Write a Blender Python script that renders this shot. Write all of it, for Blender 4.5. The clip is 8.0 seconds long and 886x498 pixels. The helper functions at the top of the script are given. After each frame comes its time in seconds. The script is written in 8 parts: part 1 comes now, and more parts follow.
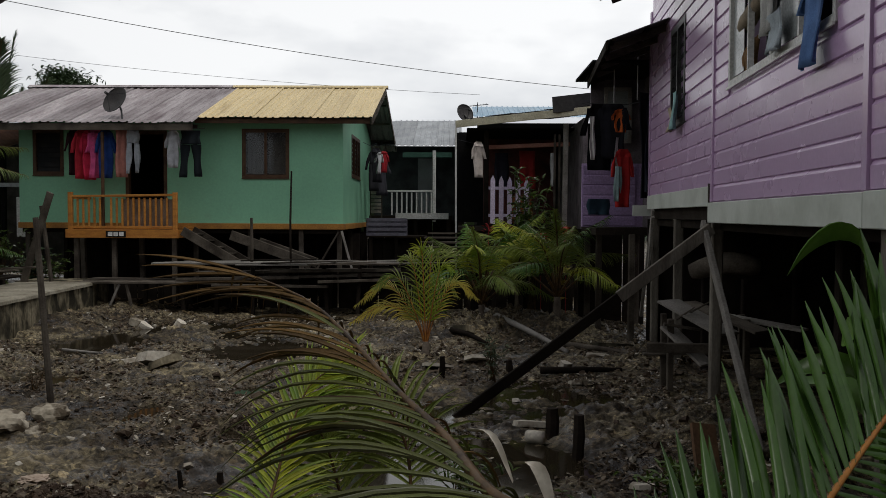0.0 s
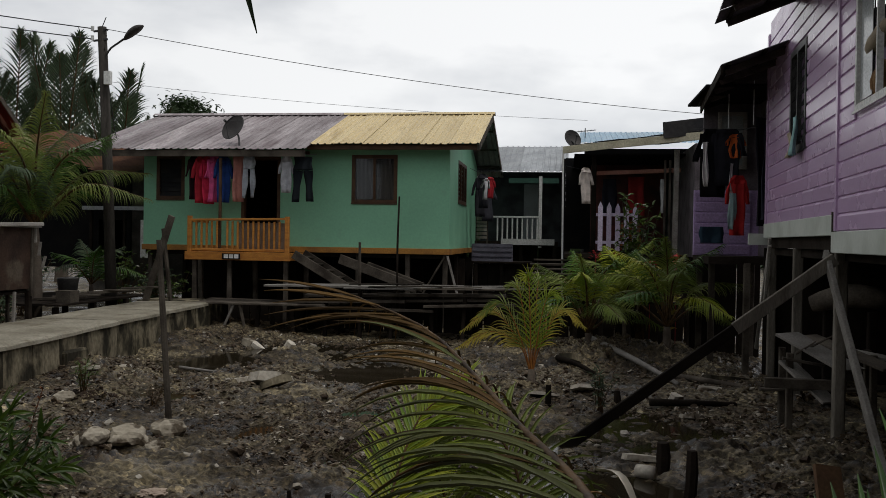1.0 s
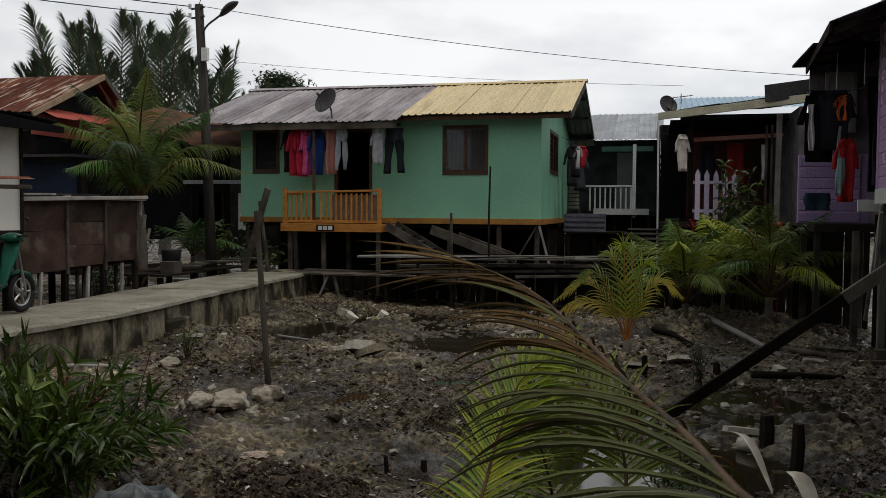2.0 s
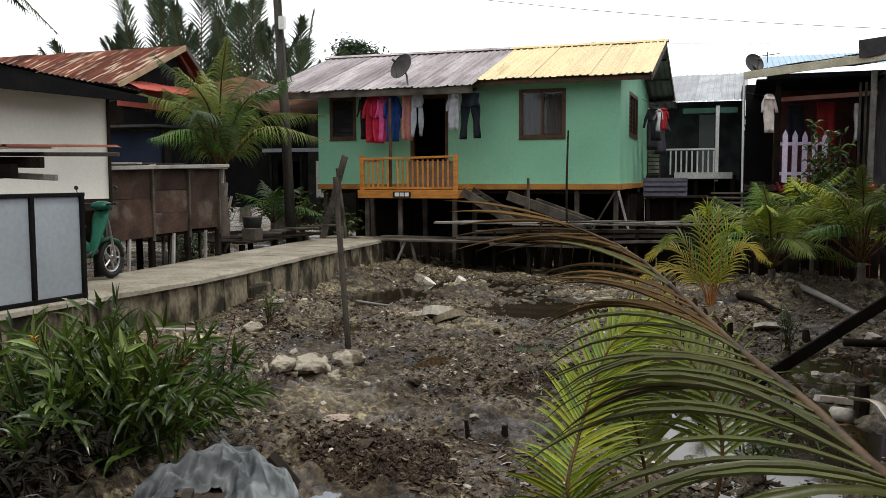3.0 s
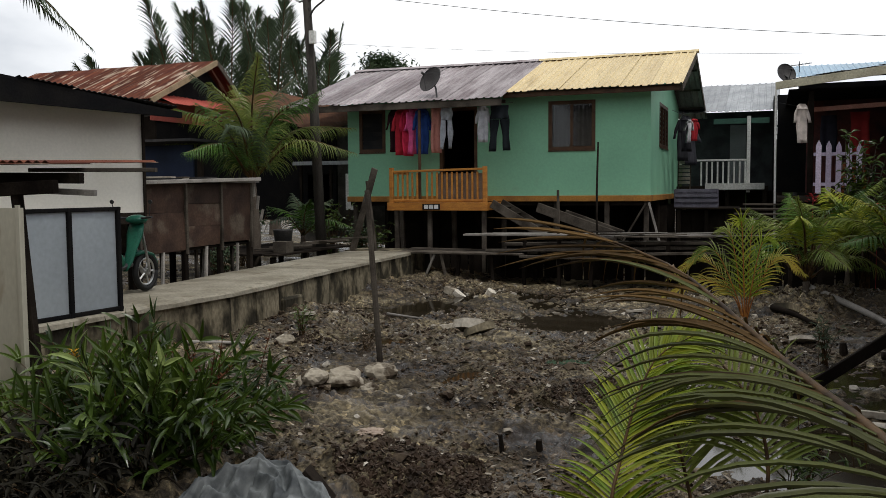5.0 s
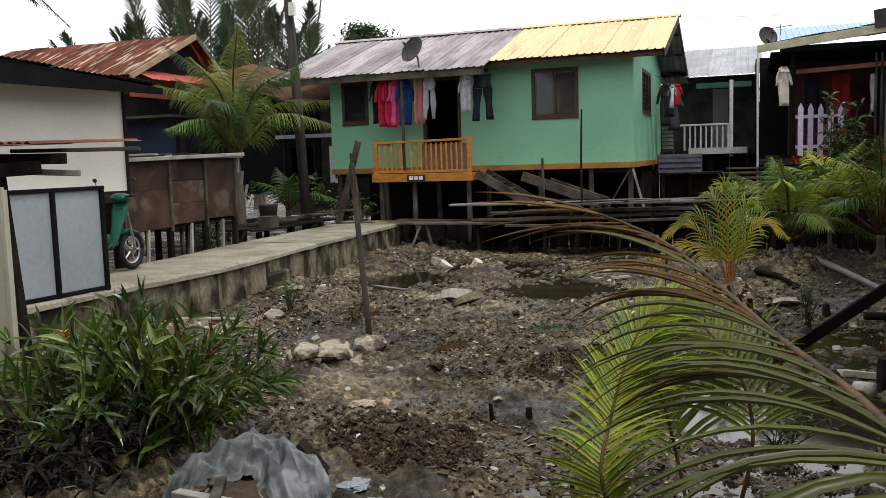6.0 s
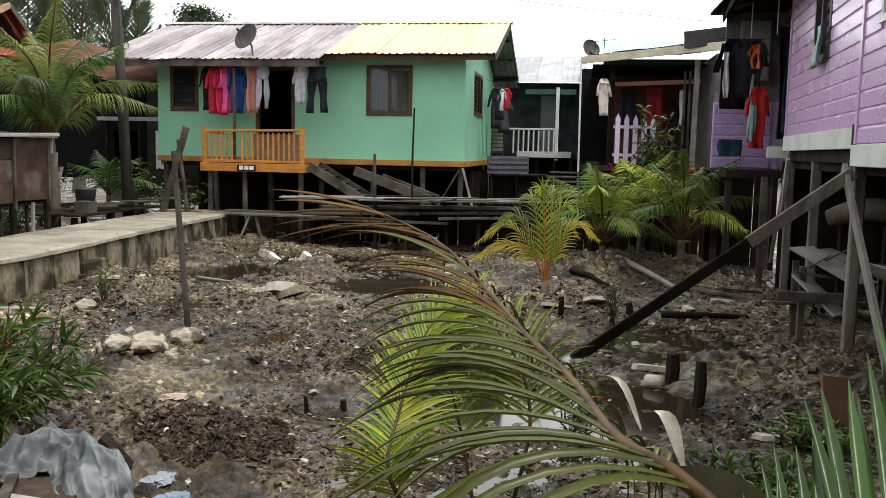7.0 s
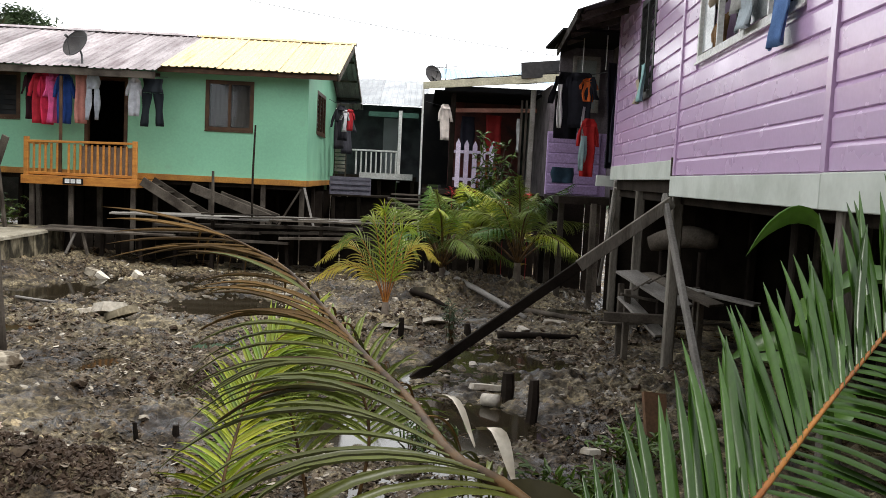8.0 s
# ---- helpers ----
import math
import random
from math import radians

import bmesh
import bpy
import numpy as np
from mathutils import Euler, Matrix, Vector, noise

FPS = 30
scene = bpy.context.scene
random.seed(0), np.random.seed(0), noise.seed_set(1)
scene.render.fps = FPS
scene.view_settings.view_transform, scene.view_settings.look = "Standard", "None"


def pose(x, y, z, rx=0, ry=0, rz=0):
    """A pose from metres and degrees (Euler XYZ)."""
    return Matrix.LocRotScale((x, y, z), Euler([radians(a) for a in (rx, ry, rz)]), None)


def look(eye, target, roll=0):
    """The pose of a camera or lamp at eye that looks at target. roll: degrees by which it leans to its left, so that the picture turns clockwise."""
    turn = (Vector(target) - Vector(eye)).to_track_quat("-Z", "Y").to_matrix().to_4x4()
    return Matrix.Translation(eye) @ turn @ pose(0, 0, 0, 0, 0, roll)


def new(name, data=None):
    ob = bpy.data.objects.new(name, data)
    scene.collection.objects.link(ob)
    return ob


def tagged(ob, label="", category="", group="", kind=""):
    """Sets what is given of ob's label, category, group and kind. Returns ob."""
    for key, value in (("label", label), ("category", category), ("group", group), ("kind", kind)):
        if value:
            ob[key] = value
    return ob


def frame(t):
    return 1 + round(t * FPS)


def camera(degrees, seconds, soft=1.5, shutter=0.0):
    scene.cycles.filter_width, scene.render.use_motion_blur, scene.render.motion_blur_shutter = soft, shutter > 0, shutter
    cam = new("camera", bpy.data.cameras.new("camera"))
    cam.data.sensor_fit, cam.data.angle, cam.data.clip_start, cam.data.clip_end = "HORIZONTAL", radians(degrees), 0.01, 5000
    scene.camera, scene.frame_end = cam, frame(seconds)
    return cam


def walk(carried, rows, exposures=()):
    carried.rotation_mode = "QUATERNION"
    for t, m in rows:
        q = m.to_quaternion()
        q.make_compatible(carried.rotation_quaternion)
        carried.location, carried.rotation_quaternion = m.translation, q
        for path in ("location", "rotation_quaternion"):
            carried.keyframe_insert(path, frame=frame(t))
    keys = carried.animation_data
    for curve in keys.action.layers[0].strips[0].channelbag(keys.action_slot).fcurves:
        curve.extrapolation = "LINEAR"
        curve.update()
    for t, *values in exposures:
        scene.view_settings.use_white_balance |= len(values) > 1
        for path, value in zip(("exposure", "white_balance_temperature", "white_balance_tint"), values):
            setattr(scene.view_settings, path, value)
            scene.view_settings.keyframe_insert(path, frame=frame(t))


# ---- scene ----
cam = camera(54.2, 8.0, soft=0.85)
PATH = [
    (0, (0.324, 0.831, 2.098), (0.287, 2.829, 2.02), 0.3),
    (0.5, (0.307, 0.857, 2.103), (0.139, 2.849, 2.053), 1.2),
    (1, (0.28, 0.856, 2.107), (0.004, 2.836, 2.085), 0.9),
    (1.5, (0.259, 0.855, 2.087), (-0.105, 2.822, 2.05), 0.8),
    (2, (0.238, 0.911, 2.07), (-0.241, 2.851, 1.981), 0.4),
    (3.5, (0.149, 0.977, 2.04), (-0.547, 2.844, 1.865), -0.3),
    (4, (0.131, 0.976, 2.047), (-0.597, 2.833, 1.908), -0.2),
    (4.5, (0.134, 0.965, 2.052), (-0.584, 2.828, 1.937), 0.1),
    (6, (0.14, 0.927, 2.079), (-0.532, 2.799, 1.871), -1.7),
    (6.5, (0.218, 0.884, 2.067), (-0.334, 2.797, 1.875), 0.7),
    (7, (0.301, 0.846, 2.103), (-0.006, 2.81, 1.879), 1.1),
    (7.5, (0.315, 0.839, 2.11), (0.214, 2.822, 1.87), 2.5),
    (8, (0.304, 0.807, 2.112), (0.359, 2.8, 1.948), 2.8),
]
EXPOSURES = [(0.0, -1.43), (0.5, -1.38), (1.5, -1.55), (2.0, -1.43), (2.2, -1.18), (3.3, -0.31), (3.5, -0.36), (4.0, -0.75), (4.7, -0.92), (5.8, -0.58),
             (6.0, -0.32), (6.5, 0.44), (7.0, 0.2), (7.5, 0.5), (8.0, 0.2)]
walk(cam, [(t, look(eye, target, roll)) for t, eye, target, roll in PATH], EXPOSURES)

# ---- world: bright broken overcast ----
world = bpy.data.worlds.new("overcast_sky")
scene.world = world
world.use_nodes = True
wn, wl = world.node_tree.nodes, world.node_tree.links
wn.clear()
sky = wn.new("ShaderNodeTexSky")
sky.sky_type, sky.sun_disc = "NISHITA", False
sky.sun_elevation, sky.sun_rotation = radians(66), radians(127)
bg_sky = wn.new("ShaderNodeBackground")
bg_sky.inputs[1].default_value = 0.12
wl.new(sky.outputs[0], bg_sky.inputs[0])
co = wn.new("ShaderNodeTexCoord")
mp = wn.new("ShaderNodeMapping")
mp.inputs["Scale"].default_value = (1.0, 1.0, 2.6)
wl.new(co.outputs["Generated"], mp.inputs[0])
n1 = wn.new("ShaderNodeTexNoise")
n1.inputs["Scale"].default_value, n1.inputs["Detail"].default_value, n1.inputs["Roughness"].default_value = 2.3, 7, 0.52
wl.new(mp.outputs[0], n1.inputs["Vector"])
cr = wn.new("ShaderNodeValToRGB")
cr.color_ramp.elements[0].position, cr.color_ramp.elements[0].color = 0.34, (1.22, 1.27, 1.35, 1)
cr.color_ramp.elements[1].position, cr.color_ramp.elements[1].color = 0.55, (2.12, 2.13, 2.14, 1)
wl.new(n1.outputs["Fac"], cr.inputs[0])
# the cloud is thinnest, and brightest, ahead over the village and towards the sun
sep = wn.new("ShaderNodeVectorMath")
sep.operation = "DOT_PRODUCT"
sep.inputs[1].default_value = (0.32, 0.92, 0.0)
wl.new(co.outputs["Generated"], sep.inputs[0])
thin = wn.new("ShaderNodeMapRange")
thin.inputs["From Min"].default_value, thin.inputs["From Max"].default_value = -1.0, 1.0
thin.inputs["To Min"].default_value, thin.inputs["To Max"].default_value = 0.62, 1.45
wl.new(sep.outputs["Value"], thin.inputs["Value"])
lit = wn.new("ShaderNodeVectorMath")
lit.operation = "SCALE"
wl.new(cr.outputs[0], lit.inputs[0])
wl.new(thin.outputs[0], lit.inputs["Scale"])
bg_cloud = wn.new("ShaderNodeBackground")
bg_cloud.inputs[1].default_value = 1.0
wl.new(lit.outputs[0], bg_cloud.inputs[0])
mx = wn.new("ShaderNodeMixShader")
mx.inputs[0].default_value = 0.86
wl.new(bg_sky.outputs[0], mx.inputs[1])
wl.new(bg_cloud.outputs[0], mx.inputs[2])
wo = wn.new("ShaderNodeOutputWorld")
wl.new(mx.outputs[0], wo.inputs[0])

sun_data = bpy.data.lights.new("sun", "SUN")
sun_data.energy, sun_data.angle, sun_data.color = 2.0, radians(10), (1.0, 0.97, 0.92)
sun = new("sun", sun_data)
sun.matrix_world = look((8, 6, 22), (0, 12, 0))

# ---- materials ----
def material(name, base, second=None, rough=0.7, rough2=None, metal=0.0, scale=3.0, fine=40.0, bump=0.2, mix=(0.4, 0.65), stretch=(1, 1, 1),
             spec=0.2, piece=0.0, third=None, third_at=(0.55, 0.7), third_scale=1.2, grain=0.25):
    """Two-scale noise between base and second, a fine grain with bump, an optional third colour in patches, and piece-to-piece change."""
    m = bpy.data.materials.new(name)
    m.use_nodes = True
    n, l = m.node_tree.nodes, m.node_tree.links
    b = n["Principled BSDF"]
    tc, mapn = n.new("ShaderNodeTexCoord"), n.new("ShaderNodeMapping")
    mapn.inputs["Scale"].default_value = stretch
    l.new(tc.outputs["Object"], mapn.inputs[0])
    info = n.new("ShaderNodeObjectInfo")
    shift = n.new("ShaderNodeVectorMath")
    shift.operation = "MULTIPLY_ADD"
    comb = n.new("ShaderNodeCombineXYZ")
    for i in range(3):
        l.new(info.outputs["Random"], comb.inputs[i])
    l.new(comb.outputs[0], shift.inputs[0])
    shift.inputs[1].default_value = (17.0, 31.0, 11.0)
    l.new(mapn.outputs[0], shift.inputs[2])

    def noise_at(s, detail=5):
        t = n.new("ShaderNodeTexNoise")
        t.inputs["Scale"].default_value, t.inputs["Detail"].default_value = s, detail
        l.new(shift.outputs[0], t.inputs["Vector"])
        return t.outputs["Fac"]

    def ramp(f, a, z):
        r = n.new("ShaderNodeMapRange")
        r.inputs["From Min"].default_value, r.inputs["From Max"].default_value = a, z
        l.new(f, r.inputs["Value"])
        return r.outputs[0]

    def blend(f, c1, c2, kind="MIX"):
        x = n.new("ShaderNodeMix")
        x.data_type, x.blend_type = "RGBA", kind
        if isinstance(f, float):
            x.inputs[0].default_value = f
        else:
            l.new(f, x.inputs[0])
        for i, c in ((6, c1), (7, c2)):
            if isinstance(c, tuple):
                x.inputs[i].default_value = (*c, 1)
            else:
                l.new(c, x.inputs[i])
        return x.outputs[2]

    second = second or tuple(c * 0.75 for c in base)
    big, small = ramp(noise_at(scale), *mix), noise_at(fine, 4)
    col = blend(big, base, second)
    if third:
        col = blend(ramp(noise_at(third_scale, 8), *third_at), col, third)
    g = n.new("ShaderNodeMapRange")
    g.inputs["From Min"].default_value, g.inputs["From Max"].default_value = 0.25, 0.75
    g.inputs["To Min"].default_value, g.inputs["To Max"].default_value = 1 - grain, 1 + grain
    l.new(small, g.inputs["Value"])
    mul = n.new("ShaderNodeVectorMath")
    mul.operation = "SCALE"
    l.new(col, mul.inputs[0])
    l.new(g.outputs[0], mul.inputs["Scale"])
    out = mul.outputs[0]
    if piece:
        pr = n.new("ShaderNodeMapRange")
        pr.inputs["To Min"].default_value, pr.inputs["To Max"].default_value = 1 - piece, 1 + piece
        l.new(info.outputs["Random"], pr.inputs["Value"])
        pm = n.new("ShaderNodeVectorMath")
        pm.operation = "SCALE"
        l.new(out, pm.inputs[0])
        l.new(pr.outputs[0], pm.inputs["Scale"])
        out = pm.outputs[0]
    l.new(out, b.inputs["Base Color"])
    rr = n.new("ShaderNodeMapRange")
    rr.inputs["To Min"].default_value, rr.inputs["To Max"].default_value = rough, rough if rough2 is None else rough2
    l.new(big, rr.inputs["Value"])
    l.new(rr.outputs[0], b.inputs["Roughness"])
    b.inputs["Metallic"].default_value = metal
    b.inputs["Specular IOR Level"].default_value = spec
    if bump:
        bp = n.new("ShaderNodeBump")
        bp.inputs["Strength"].default_value, bp.inputs["Distance"].default_value = bump, 0.01
        l.new(small, bp.inputs["Height"])
        l.new(bp.outputs[0], b.inputs["Normal"])
    return m


def leaf_material(name, base, second, rough=0.45, spec=0.3, through_light=0.12):
    m = material(name, base, second, rough=rough, scale=1.6, fine=60, bump=0.05, spec=spec, piece=0.25, grain=0.15)
    n, l = m.node_tree.nodes, m.node_tree.links
    b = n["Principled BSDF"]
    tr = n.new("ShaderNodeBsdfTranslucent")
    l.new(b.inputs["Base Color"].links[0].from_socket, tr.inputs[0])
    sh = n.new("ShaderNodeMixShader")
    sh.inputs[0].default_value = through_light
    l.new(b.outputs[0], sh.inputs[1])
    l.new(tr.outputs[0], sh.inputs[2])
    l.new(sh.outputs[0], n["Material Output"].inputs[0])
    return m


GREEN_WALL = material("green_wall_paint", (0.275, 0.59, 0.385), (0.255, 0.545, 0.355), rough=0.55, rough2=0.7, scale=0.9, fine=25, bump=0.12, grain=0.06,
                      third=(0.26, 0.48, 0.32), third_at=(0.6, 0.85), third_scale=2.5)
ORANGE_WOOD = material("orange_varnished_wood", (0.50, 0.215, 0.045), (0.38, 0.15, 0.035), rough=0.45, scale=4, fine=50, stretch=(1, 1, 4), piece=0.15)
OCHRE_TRIM = material("ochre_trim_paint", (0.42, 0.20, 0.045), (0.30, 0.14, 0.04), rough=0.6, scale=3, fine=30)
BROWN_FRAME = material("brown_window_frame", (0.10, 0.055, 0.03), (0.065, 0.035, 0.02), rough=0.5, scale=5)
GREY_ROOF = material("weathered_roof_sheet", (0.42, 0.375, 0.38), (0.27, 0.235, 0.24), rough=0.6, rough2=0.75, metal=0.1, scale=1.3, fine=22, bump=0.15, stretch=(1.6, 0.35, 0.35),
                     piece=0.22, third=(0.17, 0.13, 0.135), third_at=(0.5, 0.74), third_scale=1.6)
YELLOW_ROOF = material("yellow_roof_sheet", (0.68, 0.54, 0.29), (0.60, 0.47, 0.25), rough=0.5, scale=1.2, fine=20, bump=0.12, stretch=(1.6, 0.4, 0.4), piece=0.07,
                       third=(0.36, 0.26, 0.12), third_at=(0.58, 0.8), third_scale=1.5)
RUST_ROOF = material("rusty_roof_sheet", (0.085, 0.028, 0.020), (0.155, 0.055, 0.030), rough=0.9, metal=0.0, scale=2.4, fine=26, stretch=(3.0, 0.4, 0.4), piece=0.4, spec=0.1,
                     third=(0.42, 0.33, 0.25), third_at=(0.54, 0.62), third_scale=2.0)
ORANGE_RUST = material("orange_rust_sheet", (0.145, 0.065, 0.034), (0.085, 0.040, 0.024), rough=0.85, scale=2, fine=16, piece=0.2)
ZINC = material("zinc_roof_sheet", (0.36, 0.375, 0.39), (0.25, 0.265, 0.28), rough=0.5, metal=0.25, scale=1.5, fine=14, piece=0.15)
BLUE_ROOF = material("blue_roof_sheet", (0.27, 0.42, 0.55), (0.33, 0.46, 0.56), rough=0.45, scale=1.5, fine=14, piece=0.15)
DARK_ROOF = material("dark_roof_sheet", (0.035, 0.035, 0.037), (0.06, 0.056, 0.054), rough=0.85, spec=0.08, scale=1.5, fine=14, piece=0.3)
PURPLE = material("purple_gloss_paint", (0.58, 0.40, 0.61), (0.53, 0.36, 0.555), rough=0.22, rough2=0.32, scale=1.3, fine=30, bump=0.05, grain=0.05, piece=0.06, spec=1.0)
TRIM_WHITE = material("pale_trim_paint", (0.55, 0.58, 0.53), (0.44, 0.47, 0.42), rough=0.55, scale=2.2, fine=20, bump=0.1, third=(0.40, 0.41, 0.37), third_at=(0.6, 0.8), third_scale=2, grain=0.05)
LILAC = material("lilac_paint", (0.42, 0.30, 0.52), (0.36, 0.26, 0.45), rough=0.5, scale=2, fine=30)
PALE_LILAC = material("pale_lilac_paint", (0.55, 0.48, 0.60), (0.45, 0.38, 0.52), rough=0.55, scale=4, fine=30, piece=0.12)
WHITE_PAINT = material("white_paint", (0.72, 0.72, 0.70), (0.60, 0.60, 0.57), rough=0.55, scale=3, fine=30, piece=0.08)
CREAM_WALL = material("cream_wall", (0.88, 0.85, 0.76), (0.83, 0.80, 0.70), rough=0.8, scale=0.8, fine=30, bump=0.08, grain=0.05)
RED_WALL = material("red_wall", (0.50, 0.12, 0.09), (0.40, 0.09, 0.07), rough=0.7, scale=1.2)
BLUE_TARP = material("blue_tarp", (0.016, 0.027, 0.060), (0.010, 0.018, 0.040), rough=0.6, scale=2)
OLD_WOOD = material("weathered_wood", (0.105, 0.090, 0.073), (0.045, 0.037, 0.030), rough=0.9, spec=0.08, scale=3, fine=45, bump=0.4, piece=0.35, stretch=(1, 1, 1))
GREY_WOOD = material("silvered_wood", (0.30, 0.28, 0.255), (0.19, 0.175, 0.155), rough=0.85, scale=3, fine=45, bump=0.4, piece=0.3)
# Near-black wood; timbers under the houses use it to hold shade.
DARK_WOOD = material("dark_wood_and_shade", (0.024, 0.019, 0.015), (0.013, 0.010, 0.008), rough=0.9, spec=0.05, scale=3, fine=45, bump=0.4, piece=0.4)
# Paler tone for the lit outer posts and upper brace.
POST_WOOD = material("pale_lit_post", (0.19, 0.172, 0.145), (0.10, 0.088, 0.072), rough=0.88, spec=0.1, scale=3, fine=45, bump=0.5, piece=0.2, stretch=(2, 2, 0.4))
SHED_PANEL = material("brown_shed_board", (0.055, 0.032, 0.022), (0.028, 0.016, 0.012), rough=0.75, scale=3, fine=30, bump=0.3, piece=0.35, third=(0.10, 0.078, 0.058), third_at=(0.54, 0.66), third_scale=2)
CONCRETE = material("stained_concrete", (0.31, 0.283, 0.222), (0.20, 0.178, 0.133), rough=0.9, scale=1.3, fine=24, bump=0.5, third=(0.17, 0.145, 0.10), third_at=(0.56, 0.72), third_scale=3.2)
QUAY_FACE = material("algae_stained_concrete", (0.24, 0.205, 0.14), (0.095, 0.08, 0.05), rough=0.9, scale=2.6, fine=20, bump=0.9, mix=(0.38, 0.58), stretch=(1, 1, 0.6), third=(0.030, 0.026, 0.017), third_at=(0.46, 0.58), third_scale=2.6, grain=0.45)
# Black for gate and plaque, and for shade inside rooms and under roofs.
BLACK = material("black_paint_and_shade", (0.010, 0.010, 0.011), (0.016, 0.015, 0.014), rough=0.95, scale=2, spec=0.03)
DARK_METAL = material("dark_metal", (0.05, 0.05, 0.053), (0.08, 0.078, 0.075), rough=0.5, metal=0.5, scale=4)
DISH_METAL = material("grey_mesh_dish", (0.075, 0.07, 0.068), (0.055, 0.05, 0.05), rough=0.55, metal=0.4, scale=4)
GATE_GREY = material("grey_gate_sheet", (0.45, 0.50, 0.53), (0.40, 0.445, 0.475), rough=0.4, metal=0.25, scale=1.2, fine=18, bump=0.08, grain=0.08)
GREY_PANEL = material("pale_grey_board", (0.36, 0.33, 0.28), (0.28, 0.25, 0.21), rough=0.75, scale=1.5, fine=20, bump=0.15, third=(0.22, 0.17, 0.12), third_at=(0.6, 0.8), third_scale=2)
ROCK = material("pale_limestone", (0.40, 0.355, 0.28), (0.26, 0.225, 0.17), rough=0.9, scale=4, fine=22, bump=0.6, piece=0.1, third=(0.09, 0.07, 0.048), third_at=(0.55, 0.62), third_scale=5)
RUBBLE = material("pale_rubble", (0.50, 0.46, 0.39), (0.33, 0.29, 0.23), rough=0.9, scale=5, fine=25, bump=0.5, piece=0.25, third=(0.12, 0.095, 0.065), third_at=(0.58, 0.66), third_scale=4)
CLOD = material("wet_clod", (0.115, 0.085, 0.054), (0.045, 0.031, 0.020), rough=0.55, rough2=0.85, scale=6, fine=50, bump=0.5, piece=0.2)
DARK_CLOD = material("dark_dug_mud", (0.056, 0.036, 0.023), (0.026, 0.017, 0.011), rough=0.7, scale=6, fine=50, bump=0.5)
LITTER = material("pale_litter", (0.34, 0.30, 0.24), (0.17, 0.14, 0.105), rough=0.75, scale=1.5, fine=25, mix=(0.42, 0.58))
TARP_GREY = material("grey_fabric_sheet", (0.20, 0.215, 0.215), (0.055, 0.062, 0.066), rough=0.6, mix=(0.42, 0.6), scale=4, fine=200, bump=0.05, grain=0.06)
FROND_GREEN = leaf_material("fresh_palm_leaf", (0.068, 0.145, 0.020), (0.036, 0.092, 0.010), rough=0.32, spec=0.25)
FROND_OLIVE = leaf_material("ageing_palm_leaf", (0.096, 0.112, 0.022), (0.060, 0.062, 0.012), rough=0.34, spec=0.25)
FROND_BROWN = leaf_material("brown_palm_leaf", (0.150, 0.088, 0.030), (0.048, 0.028, 0.010), rough=0.55, spec=0.12, through_light=0.1)
FROND_SUN = leaf_material("pale_palm_leaf", (0.235, 0.280, 0.060), (0.095, 0.150, 0.022), rough=0.40, spec=0.25)
FROND_LIME = leaf_material("lime_palm_leaf", (0.31, 0.33, 0.022), (0.12, 0.21, 0.015), rough=0.4)
FROND_YELLOW = leaf_material("yellowing_palm_leaf", (0.42, 0.33, 0.05), (0.24, 0.24, 0.045), rough=0.45)
FROND_DARK = leaf_material("dark_palm_leaf", (0.06, 0.09, 0.042), (0.04, 0.062, 0.032), rough=0.5)
FROND_DRY = leaf_material("dry_palm_leaf", (0.16, 0.115, 0.07), (0.07, 0.05, 0.032), rough=0.7, through_light=0.1)
FAN_GREEN = leaf_material("glossy_palm_leaf", (0.048, 0.108, 0.016), (0.026, 0.068, 0.008), rough=0.30, spec=0.3)
# Near-black leaf tone that stands for shade low in the bush.
SHADE_LEAF = leaf_material("black_shade_leaf", (0.010, 0.009, 0.006), (0.018, 0.016, 0.009), rough=0.6, spec=0.15, through_light=0.05)
BUSH_LEAF = leaf_material("bush_leaf", (0.026, 0.052, 0.006), (0.095, 0.150, 0.020), rough=0.28, spec=0.4)
BUSH_PALE = leaf_material("pale_bush_leaf", (0.26, 0.33, 0.11), (0.09, 0.15, 0.03), rough=0.30)
TREE_LEAF = leaf_material("tree_leaf", (0.045, 0.075, 0.03), (0.03, 0.05, 0.02), rough=0.5)
RACHIS_ORANGE = material("orange_leaf_rib", (0.36, 0.155, 0.035), (0.27, 0.10, 0.03), rough=0.5, scale=8)
RACHIS_BROWN = material("brown_leaf_rib", (0.105, 0.058, 0.020), (0.036, 0.021, 0.010), rough=0.55, scale=14)
TRUNK = material("palm_trunk", (0.14, 0.115, 0.09), (0.09, 0.07, 0.055), rough=0.9, scale=5, bump=0.5)
SPATHE = material("dry_white_spathe", (0.60, 0.56, 0.49), (0.36, 0.31, 0.24), rough=0.6, scale=14)
GLASS_CLEAR = bpy.data.materials.new("window_glass")
GLASS_CLEAR.use_nodes = True
gb = GLASS_CLEAR.node_tree.nodes["Principled BSDF"]
gb.inputs["Transmission Weight"].default_value, gb.inputs["Roughness"].default_value, gb.inputs["Base Color"].default_value = 1.0, 0.04, (0.75, 0.78, 0.78, 1)
CABLE = material("black_cable", (0.05, 0.05, 0.052), rough=0.6)
GLASS_DARK = material("dim_window_glass", (0.03, 0.032, 0.035), (0.05, 0.05, 0.05), rough=0.12, scale=2, bump=0.0, grain=0.05)
RUBBER = material("black_rubber", (0.02, 0.02, 0.02), rough=0.7)
CHROME = material("bright_metal", (0.6, 0.6, 0.6), rough=0.3, metal=0.9)
SCOOTER_GREEN = material("green_scooter_paint", (0.02, 0.12, 0.075), (0.015, 0.09, 0.06), rough=0.3, scale=3, bump=0.0)


